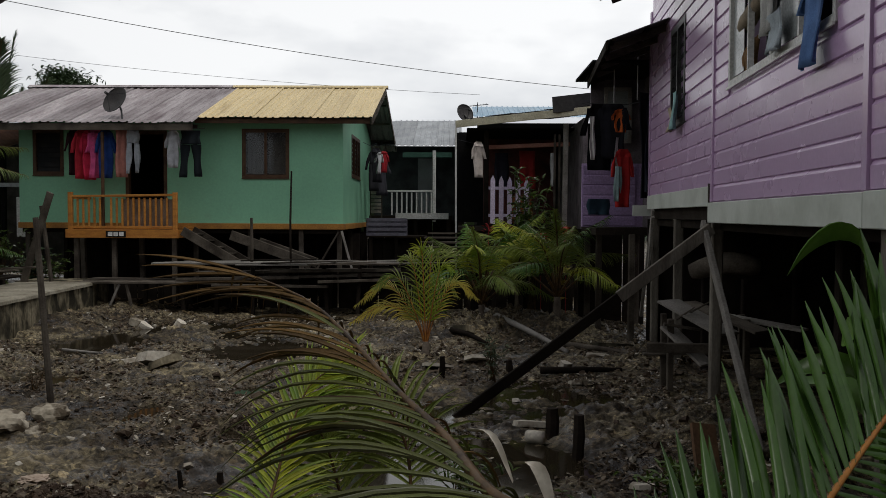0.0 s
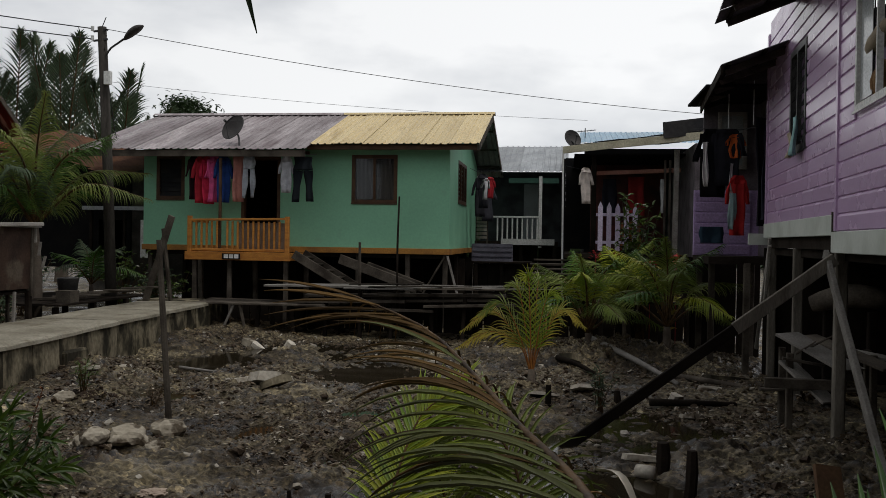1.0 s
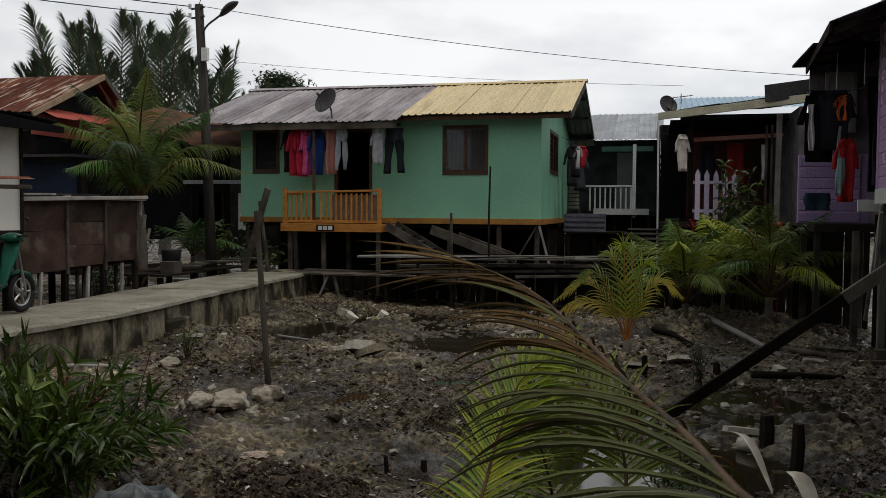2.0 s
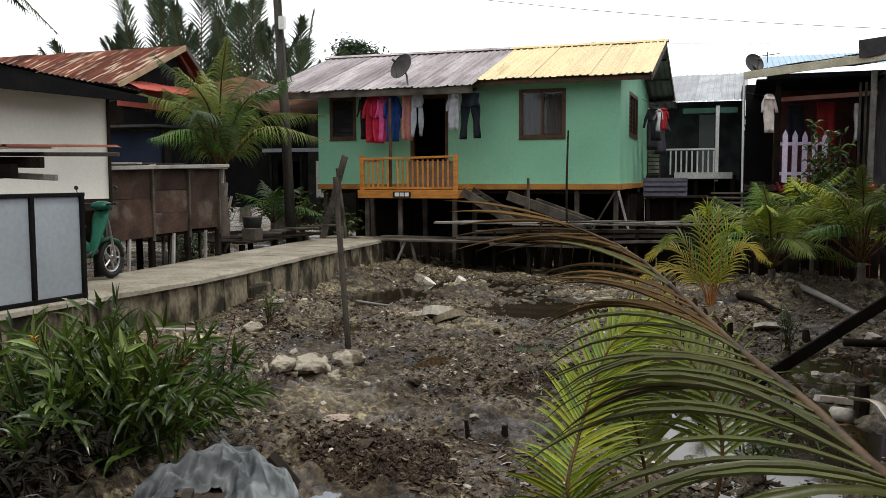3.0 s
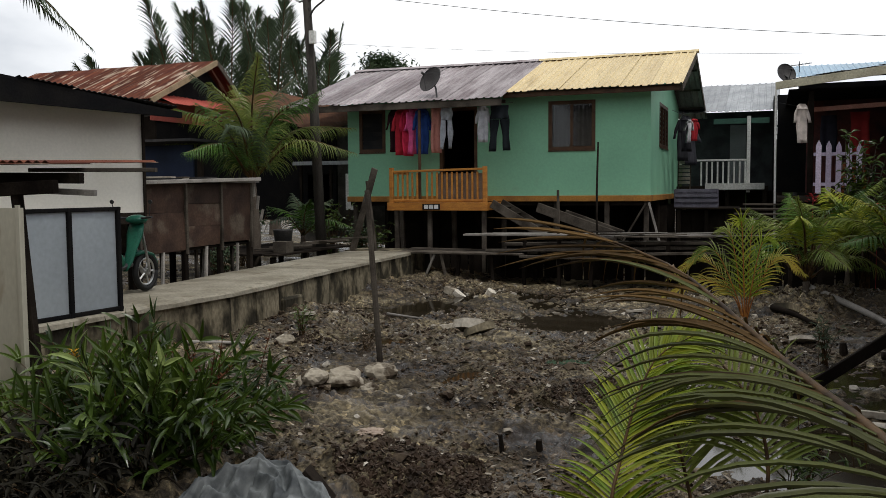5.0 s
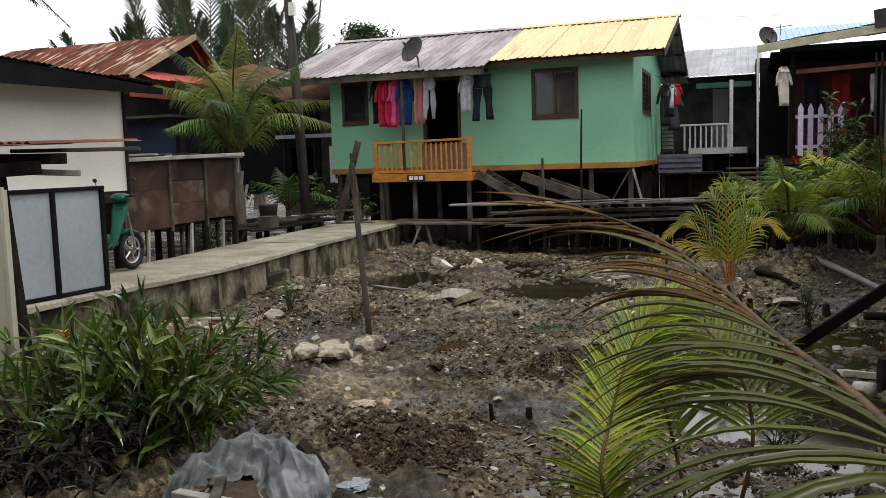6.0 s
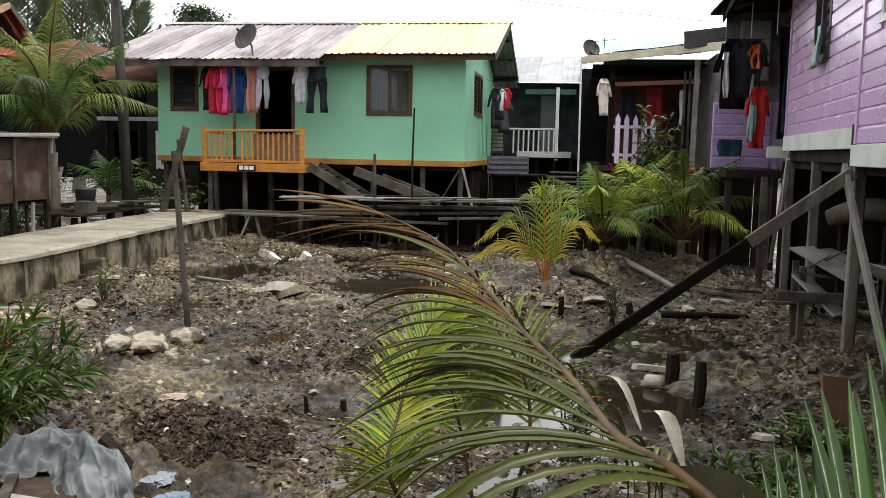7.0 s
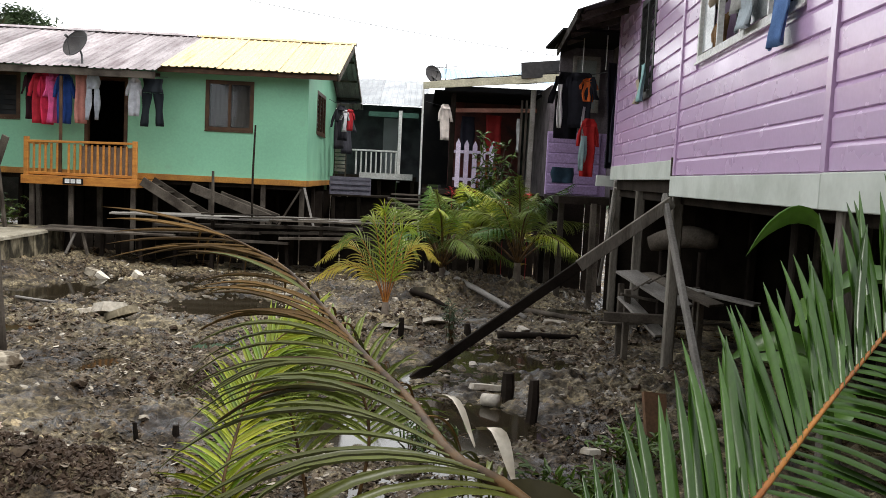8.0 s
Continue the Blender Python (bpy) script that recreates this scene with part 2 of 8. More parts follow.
def cloth(name, c):
    return material(name + "_cloth", c, tuple(v * 0.72 for v in c), rough=0.9, scale=7, fine=90, bump=0.2, grain=0.12)


def mud_material():
    m = bpy.data.materials.new("wet_mud")
    m.use_nodes = True
    n, l = m.node_tree.nodes, m.node_tree.links
    b = n["Principled BSDF"]
    tc = n.new("ShaderNodeTexCoord")

    def nz(s, d=6, r=0.55):
        t = n.new("ShaderNodeTexNoise")
        t.inputs["Scale"].default_value, t.inputs["Detail"].default_value, t.inputs["Roughness"].default_value = s, d, r
        l.new(tc.outputs["Object"], t.inputs["Vector"])
        return t.outputs["Fac"]

    def ramp(f, *stops):
        r = n.new("ShaderNodeValToRGB")
        e = r.color_ramp.elements
        e[0].position, e[0].color = stops[0][0], (*stops[0][1], 1)
        e[1].position, e[1].color = stops[-1][0], (*stops[-1][1], 1)
        for p, c in stops[1:-1]:
            x = e.new(p)
            x.color = (*c, 1)
        l.new(f, r.inputs[0])
        return r.outputs[0]

    def times(a, c):
        x = n.new("ShaderNodeMix")
        x.data_type, x.blend_type = "RGBA", "MULTIPLY"
        x.inputs[0].default_value = 1.0
        l.new(a, x.inputs[6])
        l.new(c, x.inputs[7])
        return x.outputs[2]

    def cells(s, stretch, warp):
        w = n.new("ShaderNodeTexNoise")
        w.inputs["Scale"].default_value, w.inputs["Detail"].default_value = s * 0.5, 3
        l.new(tc.outputs["Object"], w.inputs["Vector"])
        o = n.new("ShaderNodeVectorMath")
        o.operation = "MULTIPLY_ADD"
        o.inputs[1].default_value = (warp, warp, warp)
        l.new(w.outputs["Color"], o.inputs[0])
        l.new(tc.outputs["Object"], o.inputs[2])
        g = n.new("ShaderNodeMapping")
        g.inputs["Scale"].default_value = stretch
        l.new(o.outputs[0], g.inputs["Vector"])
        v = n.new("ShaderNodeTexVoronoi")
        v.inputs["Scale"].default_value = s
        l.new(g.outputs[0], v.inputs["Vector"])
        sp = n.new("ShaderNodeSeparateColor")
        l.new(v.outputs["Color"], sp.inputs[0])
        return sp.outputs[0], v.outputs["Distance"]

    chip, _ = cells(15, (1, 1.5, 1), 0.12)
    broad = ramp(nz(0.95, 7, 0.62), (0.39, (0.024, 0.015, 0.008)), (0.48, (0.080, 0.060, 0.034)), (0.59, (0.205, 0.170, 0.105)))
    chips = ramp(chip, (0.0, (0.50, 0.48, 0.46)), (0.35, (0.88, 0.87, 0.86)), (0.82, (1.05, 1.04, 1.02)), (0.92, (1.5, 1.47, 1.42)), (0.98, (2.1, 2.05, 1.95)))
    lumps = ramp(nz(5.5, 8, 0.72), (0.40, (0.30, 0.27, 0.24)), (0.50, (0.92, 0.91, 0.90)), (0.60, (1.40, 1.40, 1.38)))
    flecks = ramp(nz(22, 4, 0.65), (0.38, (0.62, 0.61, 0.60)), (0.52, (1.0, 1.0, 1.0)), (0.66, (1.35, 1.35, 1.33)))
    l.new(times(times(times(broad, lumps), flecks), chips), b.inputs["Base Color"])
    l.new(ramp(nz(1.9, 6, 0.6), (0.42, (0.16, 0.16, 0.16)), (0.52, (0.66, 0.66, 0.66))), b.inputs["Roughness"])
    b.inputs["Specular IOR Level"].default_value = 0.36
    bp = n.new("ShaderNodeBump")
    wet = ramp(nz(1.9, 6, 0.6), (0.44, (0.35, 0.35, 0.35)), (0.53, (1.0, 1.0, 1.0)))
    bp.inputs["Distance"].default_value = 0.07
    l.new(wet, bp.inputs["Strength"])
    l.new(nz(11, 8, 0.72), bp.inputs["Height"])
    bp2 = n.new("ShaderNodeBump")
    bp2.inputs["Distance"].default_value = 0.012
    l.new(wet, bp2.inputs["Strength"])
    l.new(nz(55, 4, 0.6), bp2.inputs["Height"])
    l.new(bp.outputs[0], bp2.inputs["Normal"])
    bp3 = n.new("ShaderNodeBump")
    bp3.inputs["Distance"].default_value = 0.03
    l.new(wet, bp3.inputs["Strength"])
    l.new(chip, bp3.inputs["Height"])
    l.new(bp2.outputs[0], bp3.inputs["Normal"])
    l.new(bp3.outputs[0], b.inputs["Normal"])
    return m


MUD = mud_material()

WATER = bpy.data.materials.new("puddle_water")
WATER.use_nodes = True
wb = WATER.node_tree.nodes["Principled BSDF"]
wb.inputs["Base Color"].default_value, wb.inputs["Roughness"].default_value, wb.inputs["IOR"].default_value = (0.022, 0.017, 0.010, 1), 0.06, 1.33
wnz, wbp = WATER.node_tree.nodes.new("ShaderNodeTexNoise"), WATER.node_tree.nodes.new("ShaderNodeBump")
wnz.inputs["Scale"].default_value, wbp.inputs["Strength"].default_value, wbp.inputs["Distance"].default_value = 9.0, 0.12, 0.01
WATER.node_tree.links.new(wnz.outputs["Fac"], wbp.inputs["Height"])
WATER.node_tree.links.new(wbp.outputs[0], wb.inputs["Normal"])

# ---- building helpers ----
rnd = random.Random(7)
WORLD = {}


def thing(name, x, y, z, label, category, group="", rz=0.0, kind=""):
    ob = new(name)
    ob.empty_display_size = 0.2
    ob.matrix_world = pose(x, y, z, 0, 0, rz)
    WORLD[ob] = pose(x, y, z, 0, 0, rz)
    return tagged(ob, label, category, group, kind)


def to_mesh(name, bm, mat, smooth=False):
    me = bpy.data.meshes.new(name)
    bm.normal_update()
    bm.to_mesh(me)
    bm.free()
    me.materials.append(mat)
    if smooth:
        me.shade_smooth()
    return me


def part(name, bm, mat, parent, label="", smooth=False, kind=""):
    """Links bm, given in world places, as one mesh under parent."""
    bm.transform(WORLD[parent].inverted())
    ob = new(name, to_mesh(name, bm, mat, smooth))
    ob.parent = parent
    WORLD[ob] = WORLD[parent]
    return tagged(ob, label, kind=kind)


def solo(name, bm, mat, label, category, group="", smooth=False, kind=""):
    """Links bm, given in world places, as a thing of its own with its origin at its foot."""
    xs, ys, zs = zip(*[v.co for v in bm.verts])
    base = Matrix.Translation(((min(xs) + max(xs)) / 2, (min(ys) + max(ys)) / 2, min(zs)))
    bm.transform(base.inverted())
    ob = new(name, to_mesh(name, bm, mat, smooth))
    ob.matrix_world = base
    WORLD[ob] = base
    return tagged(ob, label, category, group, kind)


def box(bm, x0, x1, y0, y1, z0, z1):
    v = [bm.verts.new((x, y, z)) for x in (x0, x1) for y in (y0, y1) for z in (z0, z1)]
    for f in ((0, 1, 3, 2), (4, 6, 7, 5), (0, 4, 5, 1), (2, 3, 7, 6), (0, 2, 6, 4), (1, 5, 7, 3)):
        bm.faces.new([v[i] for i in f])
    return bm


def boxed(*a):
    return box(bmesh.new(), *a)


def beam(bm, p, q, w, h, roll=0.0, taper=1.0, chamfer=0.12):
    """A timber from p to q, w wide and h high, with chamfered long edges."""
    p, q = Vector(p), Vector(q)
    d = (q - p).normalized()
    up = Vector((0, 0, 1)) if abs(d.z) < 0.95 else Vector((0, 1, 0))
    s = d.cross(up).normalized()
    u = s.cross(d)
    s, u = s * math.cos(roll) + u * math.sin(roll), u * math.cos(roll) - s * math.sin(roll)
    c = min(w, h) * chamfer
    ring = [(w / 2 - c, -h / 2), (w / 2, -h / 2 + c), (w / 2, h / 2 - c), (w / 2 - c, h / 2), (-w / 2 + c, h / 2), (-w / 2, h / 2 - c), (-w / 2, -h / 2 + c), (-w / 2 + c, -h / 2)]
    a = [bm.verts.new(p + s * x + u * y) for x, y in ring]
    b = [bm.verts.new(q + s * x * taper + u * y * taper) for x, y in ring]
    for i in range(8):
        bm.faces.new((a[i], a[(i + 1) % 8], b[(i + 1) % 8], b[i]))
    bm.faces.new(a[::-1])
    bm.faces.new(b)
    return bm


def beamed(*a, **k):
    return beam(bmesh.new(), *a, **k)


def tube(bm, pts, radii, n=7):
    """A round bar along pts; radii one number or one a point."""
    pts = [Vector(p) for p in pts]
    radii = [radii] * len(pts) if isinstance(radii, (int, float)) else radii
    rings, side = [], None
    for i, p in enumerate(pts):
        d = (pts[min(i + 1, len(pts) - 1)] - pts[max(i - 1, 0)]).normalized()
        side = d.orthogonal().normalized() if side is None else (side - d * side.dot(d)).normalized()
        o = d.cross(side)
        rings.append([bm.verts.new(p + (side * math.cos(2 * math.pi * k / n) + o * math.sin(2 * math.pi * k / n)) * radii[i]) for k in range(n)])
    for a, b in zip(rings, rings[1:]):
        for k in range(n):
            bm.faces.new((a[k], a[(k + 1) % n], b[(k + 1) % n], b[k]))
    bm.faces.new(rings[0][::-1])
    bm.faces.new(rings[-1])
    return bm


def tubed(*a, **k):
    return tube(bmesh.new(), *a, **k)


def wall(u0, u1, z0, z1, thick, holes=(), top=None):
    """A wall in its own plane: x along, y from 0 to thick behind the face, z up, with holes (u0, u1, z0, z1) right through. top(u): gable height."""
    us = sorted({u0, u1, *[h[0] for h in holes], *[h[1] for h in holes]})
    if top:
        us = sorted({*us, *np.linspace(u0, u1, 5)})
    zs = sorted({z0, z1, *[h[2] for h in holes], *[h[3] for h in holes]})
    bm = bmesh.new()
    solid = {}
    for i in range(len(us) - 1):
        for j in range(len(zs) - 1):
            cu, cz = (us[i] + us[i + 1]) / 2, (zs[j] + zs[j + 1]) / 2
            solid[i, j] = not any(h[0] < cu < h[1] and h[2] < cz < h[3] for h in holes)
    verts = {}

    def vert(i, j, k):
        if (i, j, k) not in verts:
            z = zs[j]
            if top and j == len(zs) - 1:
                z = top(us[i])
            verts[i, j, k] = bm.verts.new((us[i], k * thick, z))
        return verts[i, j, k]

    for (i, j), full in solid.items():
        if not full:
            continue
        bm.faces.new((vert(i, j, 0), vert(i + 1, j, 0), vert(i + 1, j + 1, 0), vert(i, j + 1, 0)))
        bm.faces.new((vert(i, j + 1, 1), vert(i + 1, j + 1, 1), vert(i + 1, j, 1), vert(i, j, 1)))
        for di, dj, a, b in ((-1, 0, (i, j), (i, j + 1)), (1, 0, (i + 1, j + 1), (i + 1, j)), (0, -1, (i + 1, j), (i, j)), (0, 1, (i, j + 1), (i + 1, j + 1))):
            if not solid.get((i + di, j + dj), False):
                bm.faces.new((vert(*a, 0), vert(*b, 0), vert(*b, 1), vert(*a, 1)))
    bmesh.ops.recalc_face_normals(bm, faces=bm.faces)
    return bm


def moved(bm, m):
    bm.transform(m)
    return bm


def sheet_mesh(name, width, length, mat, pitch=0.19, depth=0.022, thick=0.004, wavy=False, sag=0.0):
    """One ribbed roof sheet: x across, y down the slope from 0 to -length, ribs standing up."""
    bm = bmesh.new()
    prof = []
    n = max(1, round(width / pitch))
    for i in range(n):
        x = i * width / n
        w = width / n
        if wavy:
            prof += [(x + w * k / 6, depth * (0.5 + 0.5 * math.sin(2 * math.pi * k / 6))) for k in range(6)]
        else:
            prof += [(x, 0), (x + w * 0.62, 0), (x + w * 0.72, depth), (x + w * 0.9, depth)]
    prof.append((width, 0))
    rows = []
    steps = 3
    for s in range(steps + 1):
        y = -length * s / steps
        rows.append([[bm.verts.new((x, y, z - t - sag * math.sin(math.pi * s / steps))) for x, z in prof] for t in (0, thick)])
    for a, b in zip(rows, rows[1:]):
        for k in range(len(prof) - 1):
            bm.faces.new((a[0][k], b[0][k], b[0][k + 1], a[0][k + 1]))
            bm.faces.new((a[1][k + 1], b[1][k + 1], b[1][k], a[1][k]))
    for k in range(len(prof) - 1):
        bm.faces.new((rows[-1][0][k], rows[-1][1][k], rows[-1][1][k + 1], rows[-1][0][k + 1]))
    return to_mesh(name, bm, mat)


def lay_sheets(parent, mesh, start, along, down, count, width, jitter=0.03, drop=0.012):
    """Lays roof sheets side by side from start along one direction; down: the slope's direction."""
    along, down = Vector(along).normalized(), Vector(down).normalized()
    up = along.cross(-down).normalized()
    for i in range(count):
        ob = new("roof_sheet", mesh)
        ob.parent = parent
        p = Vector(start) + along * width * i + down * rnd.uniform(-jitter, jitter) + up * (drop * (i % 2) + rnd.uniform(0, 0.006))
        m = Matrix((along, -down, up)).transposed().to_4x4()
        m.translation = p
        ob.matrix_basis = WORLD[parent].inverted() @ m


def bundle(parent, name, pieces, mat, label=""):
    return [part(name, b, mat, parent, label) for b in pieces]


LATTICES = {}


def value_noise(x, y, seed):
    """Smooth value noise on a lattice, for arrays."""
    if seed not in LATTICES:
        LATTICES[seed] = np.random.RandomState(seed).rand(256, 256)
    g = LATTICES[seed]
    xi, yi = np.floor(x).astype(int), np.floor(y).astype(int)
    fx, fy = x - xi, y - yi
    fx, fy = fx * fx * (3 - 2 * fx), fy * fy * (3 - 2 * fy)
    a, b = g[xi % 256, yi % 256], g[(xi + 1) % 256, yi % 256]
    c, d = g[xi % 256, (yi + 1) % 256], g[(xi + 1) % 256, (yi + 1) % 256]
    return (a * (1 - fx) + b * fx) * (1 - fy) + (c * (1 - fx) + d * fx) * fy


# ---- ground: one sheet of tidal mud ----
MOUNDS = [(-2.1, 6.4, 0.55, 0.13), (-1.2, 9.3, 0.7, 0.09), (-5.5, 10.8, 0.5, 0.10), (0.7, 16.6, 1.2, 0.22), (2.1, 16.4, 1.0, 0.18), (-4.0, 5.4, 1.6, 0.20),
          (-5.9, 14.9, 1.3, -0.24), (-1.65, 8.9, 0.5, -0.18), (1.6, 10.6, 1.1, -0.14), (-5.4, 17.0, 0.9, -0.12), (0.9, 8.2, 0.6, -0.10), (-4.9, 11.6, 0.8, -0.13), (-2.6, 13.9, 0.9, -0.12), (-3.0, 9.9, 0.5, -0.1), (2.9, 9.8, 1.4, 0.10), (-3.9, 8.5, 0.5, 0.06), (-0.1, 13.2, 0.6, 0.10)]


def mud_height(x, y):
    z = 0.09 * (value_noise(x * 0.55, y * 0.55, 1) - 0.5) + 0.075 * (value_noise(x * 1.7 + 9, y * 1.7, 2) - 0.5)
    rough = 0.35 + 0.9 * value_noise(x * 0.45 + 40, y * 0.45 + 3, 9)
    ridge = 1 - np.abs(2 * value_noise(x * 4.3, y * 4.3 + 5, 3) - 1)
    z = z + rough * (0.055 * (ridge - 0.6) + 0.055 * (value_noise(x * 9.1, y * 9.1, 4) - 0.5) + 0.038 * (value_noise(x * 15 + 3, y * 15, 15) - 0.5) + 0.03 * (value_noise(x * 27, y * 27, 5) - 0.5))
    # trodden clumps with steep little edges
    patch = np.clip((value_noise(x * 0.6 + 3, y * 0.6 + 8, 21) - 0.36) / 0.25, 0, 1)
    for f, a, seed in ((3.4, 0.030, 22), (7.7, 0.030, 23), (13.0, 0.024, 24)):
        v = value_noise(x * f + 5, y * f * 1.15 + 2, seed)
        step_ = np.clip((v - 0.46) / 0.16, 0, 1)
        z = z + patch * a * step_ * step_ * (3 - 2 * step_)
    for mx_, my_, r, h in MOUNDS:
        bell = np.exp(-((x - mx_) ** 2 + (y - my_) ** 2) / (r * r))
        z = z + h * bell * (0.75 + 0.6 * value_noise(x * 7, y * 7, 6))
        if h > 0:
            z = z + bell * (0.09 * (value_noise(x * 11 + 1, y * 11, 25) - 0.5) + 0.06 * (value_noise(x * 19, y * 19 + 4, 26) - 0.5))
    z = z + 0.13 * np.clip((-5.6 - x) / 1.2, 0, 1)
    return np.maximum(z, -0.3)


def ground_at(x, y):
    return float(mud_height(np.array([x]), np.array([y]))[0])


def grid_lines(a, b, step, reach):
    mid = list(np.arange(a, b + step / 2, step))
    out, d, p = [], step, mid[-1]
    while p < b + reach:
        d *= 1.35
        p += d
        out.append(p)
    return np.array([a - (p - mid[-1]) for p in reversed(out)] + mid + out)


gx, gy = grid_lines(-7.4, 3.8, 0.023, 700), grid_lines(2.8, 19.0, 0.027, 700)
GX, GY = np.meshgrid(gx, gy, indexing="ij")
GZ = mud_height(GX, GY)
ny_ = len(gy)
idx = np.arange(len(gx) * ny_).reshape(len(gx), ny_)
quads = np.stack([idx[:-1, :-1], idx[1:, :-1], idx[1:, 1:], idx[:-1, 1:]], axis=-1).reshape(-1, 4)
gme = bpy.data.meshes.new("ground")
gme.from_pydata(np.stack([GX, GY, GZ], axis=-1).reshape(-1, 3).tolist(), [], quads.tolist())
gme.materials.append(MUD)
gme.shade_smooth()
tagged(new("ground", gme), "wet brown tidal mud with clods and puddles", "ground", kind="structure")

inside = (GX > -6.9) & (GX < 3.2) & (GY > 3) & (GY < 18.5)
LEVEL = float(np.percentile(GZ[inside], 17))
bm = bmesh.new()
bm.faces.new([bm.verts.new((x, y, LEVEL)) for x, y in ((-6.9, 2.5), (4.5, 2.5), (4.5, 18.6), (-6.9, 18.6))])
puddle_me = bpy.data.meshes.new("water")
bm.to_mesh(puddle_me)
bm.free()
puddle_me.materials.append(WATER)
tagged(new("water", puddle_me), "shallow brown water standing in the mud's hollows", "water", kind="structure")

# ---- quay: concrete footpath on a retaining wall ----
quay = thing("quay", -7.7, 13.0, 0, "stained concrete footpath on a low retaining wall", "footpath", kind="structure")
QX = ((2.0, -7.0), (7.0, -6.95), (9.2, -6.9), (11.0, -6.75), (12.4, -6.85), (14.4, -7.05), (16.5, -7.2), (18.7, -7.3))
for (ya, xa), (yb, xb) in zip(QX, QX[1:]):
    n_seg = max(2, round((yb - ya) / 0.8))
    bm = bmesh.new()
    for i in range(n_seg):
        a, b = ya + (yb - ya) * i / n_seg, ya + (yb - ya) * (i + 1) / n_seg - 0.003
        xl, xr = xa + (xb - xa) * i / n_seg, xa + (xb - xa) * (i + 1) / n_seg
        w = rnd.uniform(-0.012, 0.012)
        zt = 0.60
        v = [bm.verts.new(c) for c in ((xl + w, a, -0.3), (xr + w, b, -0.3), (xr - 1.6, b, -0.3), (xl - 1.6, a, -0.3), (xl + w - 0.02, a, zt), (xr + w - 0.02, b, zt), (xr - 1.6, b, zt), (xl - 1.6, a, zt))]
        for f in ((0, 1, 5, 4), (1, 2, 6, 5), (2, 3, 7, 6), (3, 0, 4, 7), (4, 5, 6, 7)):
            bm.faces.new([v[k] for k in f])
    part("retaining_wall", bm, QUAY_FACE, quay)
for (ya, xa), (yb, xb) in zip(QX, QX[1:]):
    bm = bmesh.new()
    n_seg = max(2, round((yb - ya) / 0.35))
    rows = []
    for i in range(n_seg + 1):
        t = i / n_seg
        y, x = ya + (yb - ya) * t, xa + (xb - xa) * t + 0.03 + rnd.uniform(-0.02, 0.02)
        rows.append([bm.verts.new(c) for c in ((x, y, 0.603), (x - 0.01, y, 0.655 + rnd.uniform(-0.012, 0.012)), (x - 0.07, y, 0.672), (x - 0.8, y, 0.675 + rnd.uniform(-0.006, 0.006)), (x - 1.62, y, 0.66))])
    for a, b in zip(rows, rows[1:]):
        for k in range(4):
            bm.faces.new((a[k], b[k], b[k + 1], a[k + 1]))
    bmesh.ops.recalc_face_normals(bm, faces=bm.faces)
    part("path_slab", bm, CONCRETE, quay, "pale worn concrete slab", smooth=False)
for y0, y1, proud, top in ((12.45, 13.05, -0.06, 0.40),):
    bm = boxed(-7.2, -6.74 + proud, y0, y1, -0.2, top)
    bmesh.ops.bevel(bm, geom=bm.edges[:], offset=0.03, segments=1, affect="EDGES")
    part("buttress_block", bm, QUAY_FACE, quay)
# the quay's end return and the raised path towards the green house
part("quay_end", boxed(-8.95, -7.32, 18.7, 19.6, -0.3, 0.672), QUAY_FACE, quay)
# ---- green house on stilts ----
FY, HX0, HX1, HY1 = 21.04, -10.02, -2.40, 27.3
green = thing("green_house", -6.2, 24.0, 0, "mint-green stilt house with a half grey, half yellow roof", "house")
RIDGE_Y, RIDGE_Z, SLOPE = 24.1, 5.47, 0.325


def roof_z(y):
    return RIDGE_Z - SLOPE * abs(y - RIDGE_Y)


front_holes = [(-9.66, -8.99, 3.02, 4.03), (-7.44, -6.58, 1.90, 3.98), (-4.73, -3.68, 2.97, 4.06)]
part("front_wall", moved(wall(HX0, HX1, 1.88, 4.40, 0.12, front_holes), pose(0, FY, 0)), GREEN_WALL, green)
side_holes = [(22.72, 24.5, 3.08, 4.10)]
# side wall faces +x: its own x runs along world y
part("side_wall", moved(wall(FY + 0.121, HY1, 1.88, 4.4, 0.12, side_holes, top=lambda u: roof_z(u) - 0.06), pose(HX1, 0, 0, 0, 0, 90)), GREEN_WALL, green)
part("side_wall", moved(wall(FY + 0.121, HY1, 1.88, 4.4, 0.12, (), top=lambda u: roof_z(u) - 0.06), pose(HX0 + 0.12, 0, 0, 0, 0, 90)), GREEN_WALL, green)
part("back_wall", moved(wall(HX0, HX1, 1.88, 4.40, 0.12), pose(0, HY1, 0)), GREEN_WALL, green)
part("floor_deck", boxed(HX0 + 0.02, HX1 - 0.02, FY + 0.02, HY1, 1.76, 1.879), DARK_WOOD, green)
# Black panels put the shade of the rooms into colour.
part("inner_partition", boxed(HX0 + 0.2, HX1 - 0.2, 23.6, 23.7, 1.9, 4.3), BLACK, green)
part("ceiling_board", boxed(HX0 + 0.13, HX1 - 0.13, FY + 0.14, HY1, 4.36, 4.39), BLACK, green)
part("base_board", beamed((HX0 - 0.02, FY - 0.02, 1.815), (HX1 + 0.02, FY - 0.02, 1.815), 0.04, 0.135), OCHRE_TRIM, green)
part("base_board", beamed((HX1 + 0.022, FY - 0.02, 1.815), (HX1 + 0.022, HY1, 1.815), 0.04, 0.135), OCHRE_TRIM, green)


